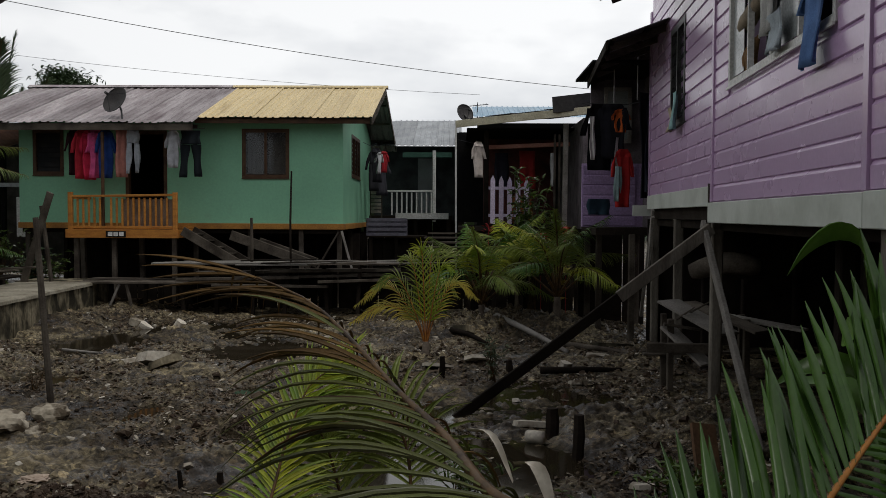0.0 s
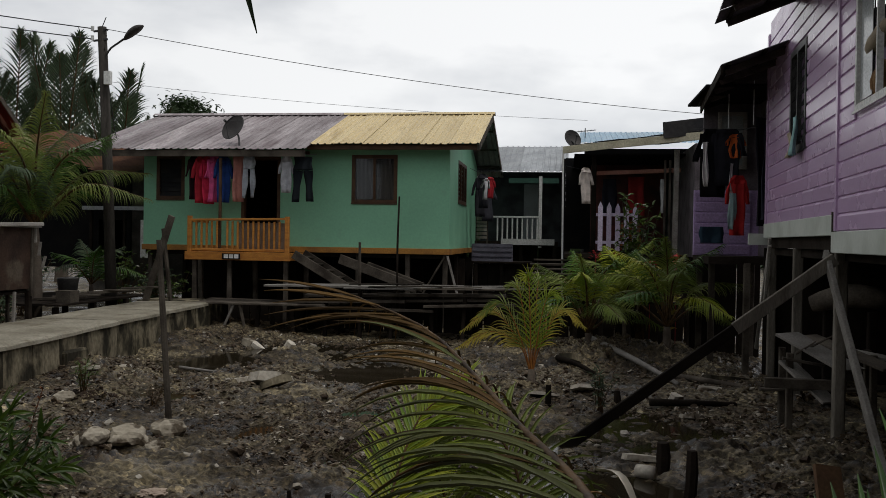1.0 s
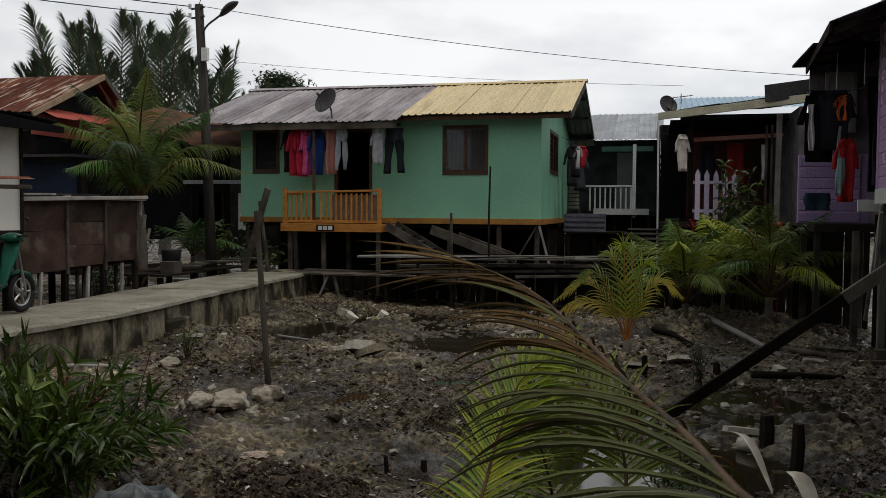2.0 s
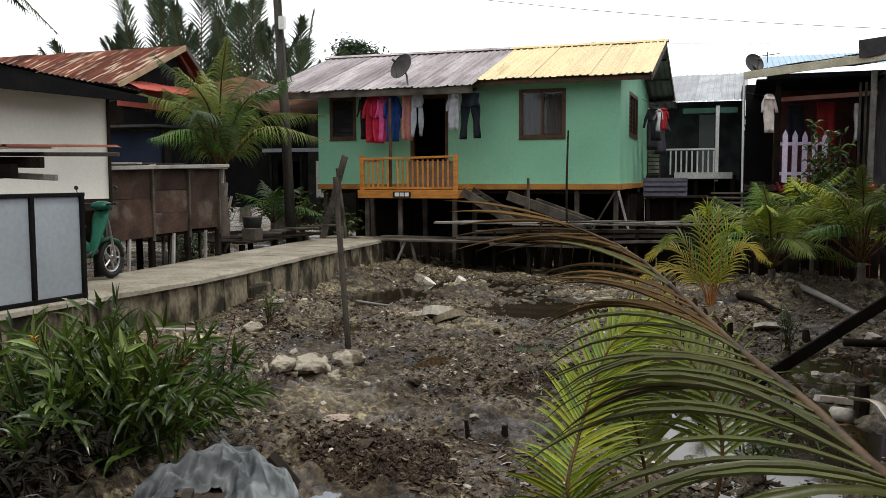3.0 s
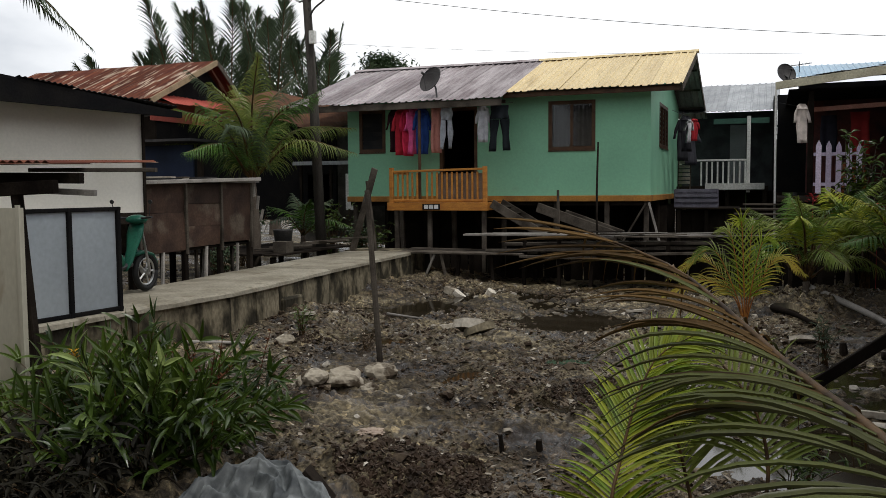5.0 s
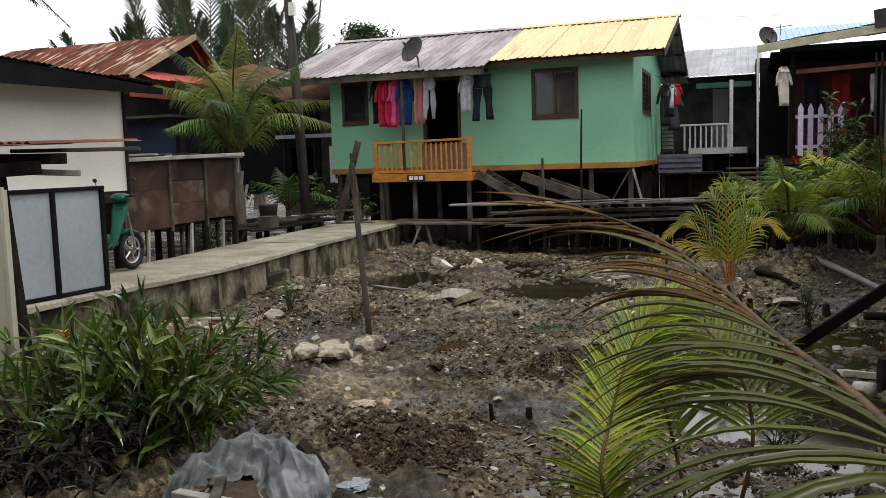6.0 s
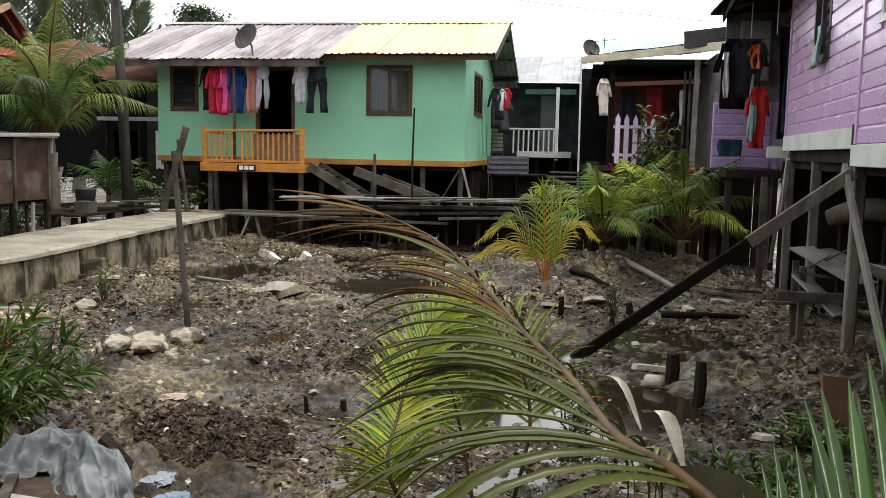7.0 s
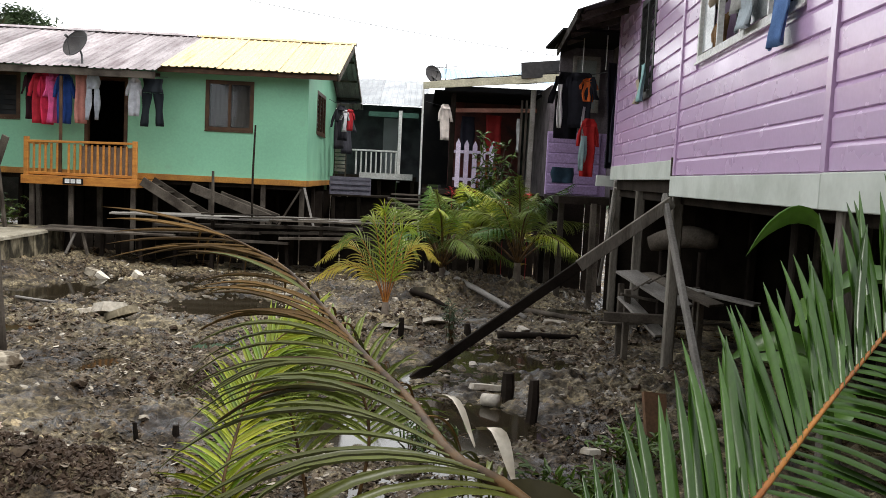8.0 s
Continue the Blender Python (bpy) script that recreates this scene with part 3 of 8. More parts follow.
def window(parent, x0, x1, z0, z1, m, lights=2, frame_mat=BROWN_FRAME, louvres=True, glass=None, b=0.055, label="dark timber window frame"):
    """A framed window with glass louvres; m places its own x, z and depth y."""
    def made(bm):
        return moved(bm, m)
    w = part("window", made(wall(x0 - 0.03, x1 + 0.03, z0 - 0.03, z1 + 0.03, 0.07, [(x0 + b, x1 - b, z0 + b, z1 - b)])), frame_mat, parent, label)
    pitch = (x1 - x0) / lights
    for i in range(1, lights):
        part("mullion", made(boxed(x0 + pitch * i - b * 0.55, x0 + pitch * i + b * 0.55, -0.005, 0.05, z0 + b, z1 - b)), frame_mat, w)
    part("sill", made(boxed(x0 - 0.035, x1 + 0.035, -0.02, -0.002, z0 - 0.055, z0 - 0.033)), frame_mat, w)
    if louvres:
        for i in range(lights):
            a, c = x0 + pitch * i + 0.06, x0 + pitch * (i + 1) - 0.06
            nn = 8
            for k in range(nn):
                zz = z0 + b + (z1 - z0 - 2 * b) * (k + 0.5) / nn
                part("louvre_blade", moved(boxed(a, c, -0.003, 0.003, -0.062, 0.062), m @ pose(0, 0.04, zz, -22, 0, 0)), glass or GLASS_DARK, w)
    return w


window(green, -9.66, -8.99, 3.02, 4.03, pose(0, FY - 0.01, 0), 1)
main_window = window(green, -4.73, -3.68, 2.97, 4.06, pose(0, FY - 0.01, 0), 2, louvres=False)
for x0, x1 in ((-4.67, -4.24), (-4.17, -3.74)):
    part("pane", boxed(x0, x1, FY + 0.02, FY + 0.026, 3.03, 4.0), GLASS_CLEAR, main_window).visible_shadow = False
window(green, 22.72, 24.5, 3.08, 4.10, pose(HX1 + 0.01, 0, 0, 0, 0, 90), 3)
for x0, x1, zl in ((-4.66, -4.24, 3.04), (-4.17, -3.76, 3.04)):
    bm = bmesh.new()
    cols = 13
    rows = [[bm.verts.new((x0 + (x1 - x0) * i / (cols - 1), FY + 0.14 + 0.02 * math.sin(i * 2.1), z)) for i in range(cols)] for z in (zl, 3.5, 4.0)]
    for a, b in zip(rows, rows[1:]):
        for i in range(cols - 1):
            bm.faces.new((a[i], a[i + 1], b[i + 1], b[i]))
    part("curtain", bm, cloth("grey_curtain", (0.10, 0.09, 0.09)), green, "dim grey curtain behind the louvres", smooth=True)
# door frame and half-open leaf
frame_bm = wall(-7.50, -6.52, 1.885, 4.04, 0.14, [(-7.42, -6.60, 1.90, 3.96)])
part("door_frame", moved(frame_bm, pose(0, FY - 0.015, 0)), BROWN_FRAME, green)
part("door", moved(boxed(0, 0.8, -0.02, 0.02, 1.91, 3.93), pose(-6.62, FY + 0.14, 0, 0, 0, 100)), DARK_WOOD, green, "dark door standing open inwards")

# roof: rafters, sheets, ridge caps, boards
length = (RIDGE_Y - 20.38) * math.hypot(1, SLOPE)
yel = sheet_mesh("yellow_sheet", 0.68, length, YELLOW_ROOF, pitch=0.17)
gry = sheet_mesh("grey_sheet", 0.72, length + 0.52, GREY_ROOF, pitch=0.18)
down_f, down_b = (0, -1, -SLOPE), (0, 1, -SLOPE)
lay_sheets(green, gry, (-11.2, RIDGE_Y, RIDGE_Z), (1, 0, 0), down_f, 8, 0.70, 0.02)
lay_sheets(green, yel, (-5.72, RIDGE_Y, RIDGE_Z + 0.015), (1, 0, 0), down_f, 6, 0.678, 0.015)
lay_sheets(green, gry, (-1.65, RIDGE_Y, RIDGE_Z), (-1, 0, 0), down_b, 14, 0.69)
for x0, x1, mt in ((-11.25, -5.75, GREY_ROOF), (-5.74, -1.6, YELLOW_ROOF)):
    bm = bmesh.new()
    pr = ((-0.16, -0.04), (-0.05, 0.03), (0.05, 0.03), (0.16, -0.04))
    a, b = [[bm.verts.new((x, RIDGE_Y + y, RIDGE_Z + 0.045 + z)) for y, z in pr] for x in (x0, x1)]
    for k in range(3):
        bm.faces.new((a[k], b[k], b[k + 1], a[k + 1]))
    part("ridge_cap", bm, mt, green)
for x in np.arange(-10.9, -1.7, 0.92):
    eave = 20.0 if x < -5.7 else 20.5
    part("rafter", beamed((x, RIDGE_Y, RIDGE_Z - 0.09), (x, eave, roof_z(eave) - 0.09), 0.05, 0.1), OLD_WOOD, green)
for y in (20.6, 21.6, 22.6, 23.6, 25.0, 26.2, 27.4):
    part("purlin", beamed((-11.1, y, roof_z(y) - 0.045), (-1.72, y, roof_z(y) - 0.045), 0.05, 0.05), OLD_WOOD, green)
part("fascia_board", beamed((-11.15, 19.93, roof_z(19.93) - 0.10), (-5.58, 19.93, roof_z(19.93) - 0.10), 0.03, 0.15), OLD_WOOD, green, "faded brown fascia board")
part("fascia_board", beamed((-5.70, 20.5, roof_z(20.5) - 0.09), (-1.7, 20.5, roof_z(20.5) - 0.09), 0.03, 0.1), BROWN_FRAME, green)
for ya, yb in ((20.42, 24.1), (27.9, 24.1)):
    part("barge_board", beamed((-1.66, ya, roof_z(ya) - 0.08), (-1.66, yb, RIDGE_Z - 0.08), 0.03, 0.14), OLD_WOOD, green)
part("door_header", boxed(-10.0, -5.8, FY - 0.05, FY - 0.005, 4.1, 4.17), OLD_WOOD, green)

# stilts; the rear rows are near-black, holding the shade under the floor
for x in (-9.9, -8.6, -7.2, -5.9, -4.6, -3.4, -2.5):
    for y in (21.2, 23.2, 25.2, 27.0):
        lean = rnd.uniform(-0.06, 0.06)
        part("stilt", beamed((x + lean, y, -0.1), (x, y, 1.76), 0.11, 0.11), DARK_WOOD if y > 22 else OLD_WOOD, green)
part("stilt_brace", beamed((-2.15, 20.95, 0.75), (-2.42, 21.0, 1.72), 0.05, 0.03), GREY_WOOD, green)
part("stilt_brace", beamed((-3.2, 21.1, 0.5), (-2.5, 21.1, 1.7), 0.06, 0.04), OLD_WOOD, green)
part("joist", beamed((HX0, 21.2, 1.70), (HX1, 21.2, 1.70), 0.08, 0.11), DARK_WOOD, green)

# Added dark boards stand in for the shade under the green house.
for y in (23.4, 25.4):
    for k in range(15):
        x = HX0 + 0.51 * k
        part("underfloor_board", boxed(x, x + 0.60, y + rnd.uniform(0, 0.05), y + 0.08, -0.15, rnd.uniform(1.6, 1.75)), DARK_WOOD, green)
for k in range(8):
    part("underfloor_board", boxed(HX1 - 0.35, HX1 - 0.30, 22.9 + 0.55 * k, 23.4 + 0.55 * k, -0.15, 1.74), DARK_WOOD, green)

# balcony
BX0, BX1, BY = -8.38, -5.93, 19.92
balcony = part("balcony", boxed(BX0, BX1, BY, FY - 0.06, 1.68, 1.73), ORANGE_WOOD, green, "orange-stained timber balcony")
part("fascia", beamed((BX0 - 0.03, BY - 0.02, 1.65), (BX1 + 0.03, BY - 0.02, 1.65), 0.04, 0.19), ORANGE_WOOD, balcony)
part("fascia", beamed((BX1 + 0.02, BY, 1.65), (BX1 + 0.02, FY - 0.06, 1.65), 0.04, 0.18), ORANGE_WOOD, balcony)
for x in (BX0 + 0.06, BX1 - 0.05):
    part("rail_post", beamed((x, BY + 0.03, 1.57), (x, BY + 0.03, 2.57), 0.10, 0.09), ORANGE_WOOD, balcony)
part("top_rail", beamed((BX0 + 0.1, BY + 0.03, 2.475), (BX1 - 0.1, BY + 0.03, 2.515), 0.07, 0.05), ORANGE_WOOD, balcony)
part("bottom_rail", beamed((BX0 + 0.1, BY + 0.03, 1.79), (BX1 - 0.1, BY + 0.03, 1.79), 0.05, 0.06), ORANGE_WOOD, balcony)
part("side_rail", beamed((BX0 + 0.06, BY + 0.05, 2.45), (BX0 + 0.06, FY - 0.06, 2.45), 0.05, 0.06), ORANGE_WOOD, balcony)
for x in np.arange(BX0 + 0.22, BX1 - 0.15, 0.125):
    if not -7.62 < x < -7.5:
        part("baluster", beamed((x, BY + 0.03, 1.82), (x, BY + 0.03, 2.45), 0.045, 0.03), ORANGE_WOOD, balcony)
part("back_panel", boxed(-7.15, BX1 - 0.12, BY + 0.075, BY + 0.09, 1.80, 2.42), material("faded_ply", (0.27, 0.20, 0.15), (0.2, 0.14, 0.1), rough=0.8, scale=5), balcony, "faded plywood sheet behind the balusters")
for x in (BX0 + 0.15, BX0 + 1.0, BX1 - 0.1):
    part("balcony_stilt", beamed((x, BY + 0.12, -0.1), (x, BY + 0.12, 1.67), 0.1, 0.1), OLD_WOOD, balcony)
for x in (BX0 + 0.75, -6.5):
    part("roof_prop", beamed((x, BY + 0.12, 1.73), (x, BY + 0.12, roof_z(BY) - 0.2), 0.06, 0.06), BROWN_FRAME, balcony) if x < -7 else None
plate = part("number_plaque", boxed(-7.50, -7.06, BY - 0.062, BY - 0.045, 1.575, 1.71), BLACK, balcony, "small black house plaque with unreadable white marks")
for i in range(3):
    part("plaque_mark", boxed(-7.45 + 0.125 * i, -7.35 + 0.125 * i, BY - 0.07, BY - 0.063, 1.60, 1.69), WHITE_PAINT, plate)

# timber stair beside the balcony
stair = thing("wooden_stair", -4.9, 20.3, 0.95, "weathered plank stair leaning against the balcony", "stairs")
for dy in (0.0, 0.75):
    part("stringer", beamed((-5.82, 19.95 + dy, 1.72), (-4.55, 19.95 + dy, 0.98), 0.05, 0.2), OLD_WOOD, stair)
for i in range(5):
    t = (i + 0.5) / 5
    part("tread", boxed(-5.82 + 1.27 * t - 0.13, -5.82 + 1.27 * t + 0.13, 19.98, 20.68, 1.70 - 0.74 * t, 1.73 - 0.74 * t), OLD_WOOD, stair)
ramp = thing("leaning_planks", -4.0, 20.4, 0.9, "long grey planks leaning under the house", "planks")
for a, b in (((-4.9, 20.55, 1.62), (-3.0, 20.2, 0.98)), ((-4.3, 20.8, 1.45), (-2.9, 20.4, 1.0))):
    part("plank", beamed(a, b, 0.05, 0.22), OLD_WOOD, ramp)

# satellite dish
def dish_thing(name, c, r, yaw, tilt, foot, label):
    t = thing(name, *foot, label, "satellite dish")
    m = pose(*c, 90 - tilt, 0, yaw)
    bm = bmesh.new()
    rings = []
    for i in range(7):
        rr = r * i / 6
        z = -0.16 * r * 2 * (1 - (i / 6) ** 2)
        rings.append([bm.verts.new((rr * math.cos(k * math.pi / 12), rr * math.sin(k * math.pi / 12), z)) for k in range(24)] if i else [bm.verts.new((0, 0, z))] * 24)
    for a, b in zip(rings, rings[1:]):
        for k in range(24):
            f = [a[k], b[k], b[(k + 1) % 24], a[(k + 1) % 24]]
            f = list(dict.fromkeys(f))
            bm.faces.new(f)
    extra = bmesh.ops.duplicate(bm, geom=bm.faces[:])["geom"]
    for v in [g for g in extra if isinstance(g, bmesh.types.BMVert)]:
        v.co.z -= 0.012
    part("reflector", moved(bm, m), DISH_METAL, t, smooth=True)
    part("rim", moved(tubed([(r * math.cos(k * math.pi / 12), r * math.sin(k * math.pi / 12), 0) for k in range(25)], 0.012, n=5), m), DARK_METAL, t)
    for k in range(3):
        a = 2 * math.pi * k / 3 + 0.5
        part("feed_strut", moved(tubed([(r * 0.95 * math.cos(a), r * 0.95 * math.sin(a), 0), (0, 0, r * 0.8)], 0.007, n=5), m), DARK_METAL, t)
    part("feed_horn", moved(tubed([(0, 0, r * 0.72), (0, 0, r * 0.95)], 0.03, n=8), m), DARK_METAL, t)
    back = m @ Vector((0, 0, -0.2 * r - 0.05))
    part("mast", tubed([foot, ((foot[0] + back.x) / 2 + 0.02, (foot[1] + back.y) / 2, foot[2] * 0.35 + back.z * 0.65), back], 0.022, n=7), DARK_METAL, t)
    return t


dish_thing("satellite_dish", (-7.43, 20.25, 4.66), 0.315, -25, 25, (-7.15, 20.0, 4.02), "grey mesh satellite dish on a bent mast")
# ---- purple house on posts ----
PW = pose(3.18, 11.42, 0, 0, 0, -94.3)
purple = thing("purple_house", 5.5, 9.5, 0, "glossy purple weatherboard house raised on timber posts", "house")


def on_purple(bm):
    return moved(bm, PW)


W1 = (1.82, 4.78, 3.42, 4.66)
W2 = (-1.70, -0.66, 3.34, 4.66)
body = part("wall", on_purple(wall(-3.70, 9.5, 2.23, 5.6, 0.10, [W1, W2])), PURPLE, purple)
part("back_wall", on_purple(boxed(-3.7, 9.5, 5.0, 5.1, 2.23, 5.6)), PURPLE, purple)
part("end_wall", on_purple(boxed(-3.7, -3.6, 0.101, 4.999, 2.23, 5.6)), PURPLE, purple)
part("end_wall", on_purple(boxed(9.4, 9.5, 0.101, 4.999, 2.23, 5.6)), PURPLE, purple)
part("floor_deck", on_purple(boxed(-3.69, 9.49, 0.02, 4.99, 2.06, 2.228)), DARK_WOOD, purple)
# Black panel stands for the shade behind the windows.
part("inner_partition", on_purple(boxed(-3.5, 9.3, 2.4, 2.5, 2.24, 5.5)), BLACK, purple)


def siding_board(u0, u1, z0, p, slant=0.0):
    prof = ((-0.002, 0), (-0.020, 0.006), (-0.024, p - 0.034), (-0.004, p - 0.004), (-0.002, p - 0.001))
    bm = bmesh.new()
    a, b = [[bm.verts.new((u, y, z0 + z + slant * (u - u0))) for y, z in prof] for u in (u0, u1)]
    n = len(prof)
    for i in range(n):
        bm.faces.new((a[i], b[i], b[(i + 1) % n], a[(i + 1) % n]))
    bm.faces.new(a[::-1])
    bm.faces.new(b)
    bmesh.ops.recalc_face_normals(bm, faces=bm.faces)
    return bm


PITCH = 0.177
for u0, u1, zlow in ((-3.60, 1.06, 2.43), (1.15, 5.32, 2.26), (5.43, 9.5, 2.26)):
    z = zlow
    while z < 5.35:
        spans = [(u0, u1)]
        for w in (W1, W2):
            if w[2] - 0.12 < z < w[3]:
                spans = [s for a, b in spans for s in (((a, min(b, w[0] - 0.05)), (max(a, w[1] + 0.05), b)) if a < w[1] and b > w[0] else ((a, b),)) if s[1] - s[0] > 0.03]
        for a, b in spans:
            part("weatherboard", on_purple(siding_board(a, b, z, PITCH)), PURPLE, body)
        z += PITCH
for u in (1.105, 5.375):
    part("cover_batten", on_purple(boxed(u - 0.042, u + 0.042, -0.04, -0.001, 2.26, 5.4)), PURPLE, body)
part("corner_board", on_purple(boxed(-3.74, -3.61, -0.04, -0.001, 2.24, 5.4)), PURPLE, body)
for u0, u1, z0, z1 in ((-3.70, 1.02, 2.21, 2.43), (1.03, 5.40, 2.03, 2.25), (5.41, 9.5, 2.03, 2.255)):
    bm = boxed(u0, u1, -0.055, -0.001, z0, z1)
    bmesh.ops.bevel(bm, geom=bm.edges[:], offset=0.006, segments=1, affect="EDGES")
    part("skirt_board", on_purple(bm), TRIM_WHITE, purple, "pale peeling skirt board")
part("skirt_end", on_purple(boxed(1.0, 1.03, -0.05, 0.0, 2.25, 2.46)), OLD_WOOD, purple)

# windows
PALE_GLASS = material("pale_clouded_glass", (0.38, 0.40, 0.40), (0.30, 0.32, 0.32), rough=0.15, scale=2, bump=0.0)
w1 = window(purple, *W1, PW @ pose(0, -0.03, 0), 4, WHITE_PAINT, louvres=False, b=0.03, label="thin white window frame")
step = (W1[1] - W1[0]) / 4
part("pane", on_purple(boxed(W1[0] + 0.06, W1[0] + step - 0.28, 0.0, 0.006, W1[2] + 0.06, W1[3] - 0.06)), PALE_GLASS, w1, "clouded pale glass")
part("pane", on_purple(boxed(W1[0] + 2 * step + 0.04, W1[0] + 3 * step - 0.04, 0.0, 0.006, W1[2] + 0.06, W1[3] - 0.06)), PALE_GLASS, w1, "clouded pale glass")
for k in range(3):
    part("grille_bar", on_purple(tubed([(W1[0] + step * (k + 0.55), 0.03, W1[2]), (W1[0] + step * (k + 0.55), 0.03, W1[3])], 0.008, n=5)), DARK_METAL, w1)
window(purple, *W2, PW @ pose(0, -0.03, 0), 2, DARK_METAL, louvres=True)

# roof: a higher near part and a lower far part
OLD_SHEET = material("old_grey_sheet", (0.115, 0.112, 0.115), (0.065, 0.062, 0.062), rough=0.75, scale=1.5, fine=14, piece=0.3)
pslope = 0.36


def purple_roof(u0, u1, eave_y, eave_z, reach):
    n = round((u1 - u0) / 0.7)
    mesh = sheet_mesh("purple_roof_sheet", 0.72, reach * math.hypot(1, pslope), OLD_SHEET, pitch=0.075, depth=0.018, wavy=True)
    top = PW @ Vector((u0, eave_y + reach, eave_z + pslope * reach))
    rot = PW.to_3x3()
    lay_sheets(purple, mesh, top, rot @ Vector((1, 0, 0)), rot @ Vector((0, -1, -pslope)), n, (u1 - u0) / n, 0.05)
    for u in np.arange(u0 + 0.15, u1, 0.8):
        part("rafter", on_purple(beamed((u, eave_y + 0.1, eave_z - 0.07 + pslope * 0.1), (u, eave_y + 2.0, eave_z - 0.07 + pslope * 2.0), 0.05, 0.1)), OLD_WOOD, purple)
    for y in (eave_y + 0.12, eave_y + 0.6):
        part("purlin", on_purple(beamed((u0, y, eave_z - 0.02 + pslope * (y - eave_y)), (u1, y, eave_z - 0.02 + pslope * (y - eave_y)), 0.05, 0.04)), DARK_WOOD, purple)


purple_roof(-1.65, 9.6, -0.98, 5.12, 4.0)
purple_roof(-5.6, -1.9, -0.92, 4.60, 3.2)
part("fascia_board", on_purple(beamed((-5.6, -0.90, 4.54), (-1.9, -0.90, 4.54), 0.03, 0.14)), DARK_WOOD, purple)

# posts and braces; inner posts are near-black to hold the underfloor shade
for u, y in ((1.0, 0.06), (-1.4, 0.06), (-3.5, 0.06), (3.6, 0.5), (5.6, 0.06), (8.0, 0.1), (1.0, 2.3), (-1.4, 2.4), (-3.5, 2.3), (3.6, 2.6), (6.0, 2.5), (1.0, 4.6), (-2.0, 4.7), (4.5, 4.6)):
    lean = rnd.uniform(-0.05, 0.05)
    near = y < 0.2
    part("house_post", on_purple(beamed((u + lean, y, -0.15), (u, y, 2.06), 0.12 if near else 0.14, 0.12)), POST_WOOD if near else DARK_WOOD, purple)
part("diagonal_brace", beamed((2.05, 10.159, 1.225), (3.06, 10.28, 1.97), 0.05, 0.13), POST_WOOD, purple, "weathered upper length of the diagonal brace")
# The lower length takes the darker wood tone.
part("diagonal_brace", beamed((0.05, 9.92, -0.25), (2.05, 10.159, 1.225), 0.05, 0.11), DARK_WOOD, purple, "dark lower length sunk in the mud")
part("diagonal_brace", on_purple(beamed((1.02, -0.10, 2.02), (3.3, -0.05, 0.1), 0.05, 0.11)), GREY_WOOD, purple)
part("diagonal_brace", on_purple(beamed((-3.4, -0.06, 1.2), (-3.0, -0.06, 2.2), 0.04, 0.07)), GREY_WOOD, purple)
part("diagonal_brace", on_purple(beamed((-3.0, -0.06, 2.1), (-4.3, -0.05, 0.4), 0.05, 0.07)), GREY_WOOD, purple)
part("bearer", on_purple(beamed((-3.7, 0.12, 2.0), (9.4, 0.12, 2.0), 0.08, 0.11)), DARK_WOOD, purple)

# annex wall and step at the far end
annex = thing("lilac_annex", 3.1, 17.2, 1.9, "lilac boarded annex beside the purple house", "house annex")
for k in range(6):
    part("weatherboard", moved(siding_board(0, 0.95, 1.92 + 0.19 * k, 0.19), pose(2.62, 16.95, 0)), LILAC, annex)
part("wall", boxed(2.6, 3.8, 16.96, 17.06, 1.9, 3.07), LILAC, annex)
# Board tone kept dark to hold the shade of recess and porch.
SHADE_BOARD = material("shade_toned_boarding", (0.15, 0.13, 0.14), (0.075, 0.063, 0.068), rough=0.8)
part("upper_wall", boxed(2.75, 3.8, 17.0, 17.06, 3.071, 4.62), SHADE_BOARD, annex)
# Added black ceiling stands for the shade below the eave.
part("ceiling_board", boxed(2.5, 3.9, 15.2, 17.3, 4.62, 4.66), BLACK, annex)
part("side_wall", boxed(3.72, 3.80, 15.2, 16.95, 1.9, 4.75), SHADE_BOARD, annex)
part("door", boxed(3.03, 3.42, 16.9, 16.93, 3.5, 4.4), material("grey_door", (0.25, 0.27, 0.26), (0.2, 0.22, 0.21), rough=0.6), annex, "grey shutter board")
part("shutter_frame", moved(wall(2.98, 3.48, 3.44, 4.46, 0.05, [(3.04, 3.41, 3.51, 4.39)]), pose(0, 16.88, 0)), GREY_WOOD, annex)
part("floor_beam", boxed(2.6, 3.8, 15.3, 17.0, 1.78, 1.9), DARK_WOOD, annex)
part("skirt_board", boxed(3.2, 3.5, 15.22, 15.28, 2.1, 2.28), TRIM_WHITE, annex)
for x, y in ((2.7, 16.9), (3.2, 15.3), (3.6, 16.9), (2.75, 15.9)):
    part("stilt", beamed((x, y, -0.1), (x, y, 1.8), 0.1, 0.1), OLD_WOOD, annex)
# Added dark boards stand in for the shade under purple house and annex.
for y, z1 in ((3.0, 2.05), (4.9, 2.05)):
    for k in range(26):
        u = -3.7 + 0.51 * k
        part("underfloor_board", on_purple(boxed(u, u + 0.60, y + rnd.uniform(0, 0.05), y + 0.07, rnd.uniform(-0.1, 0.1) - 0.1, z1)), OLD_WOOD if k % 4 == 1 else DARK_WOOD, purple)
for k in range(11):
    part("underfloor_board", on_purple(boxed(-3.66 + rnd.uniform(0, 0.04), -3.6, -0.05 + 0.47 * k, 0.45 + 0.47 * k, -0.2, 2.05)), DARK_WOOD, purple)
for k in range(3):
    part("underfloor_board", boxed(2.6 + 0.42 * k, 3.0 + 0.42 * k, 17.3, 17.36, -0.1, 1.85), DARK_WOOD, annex)
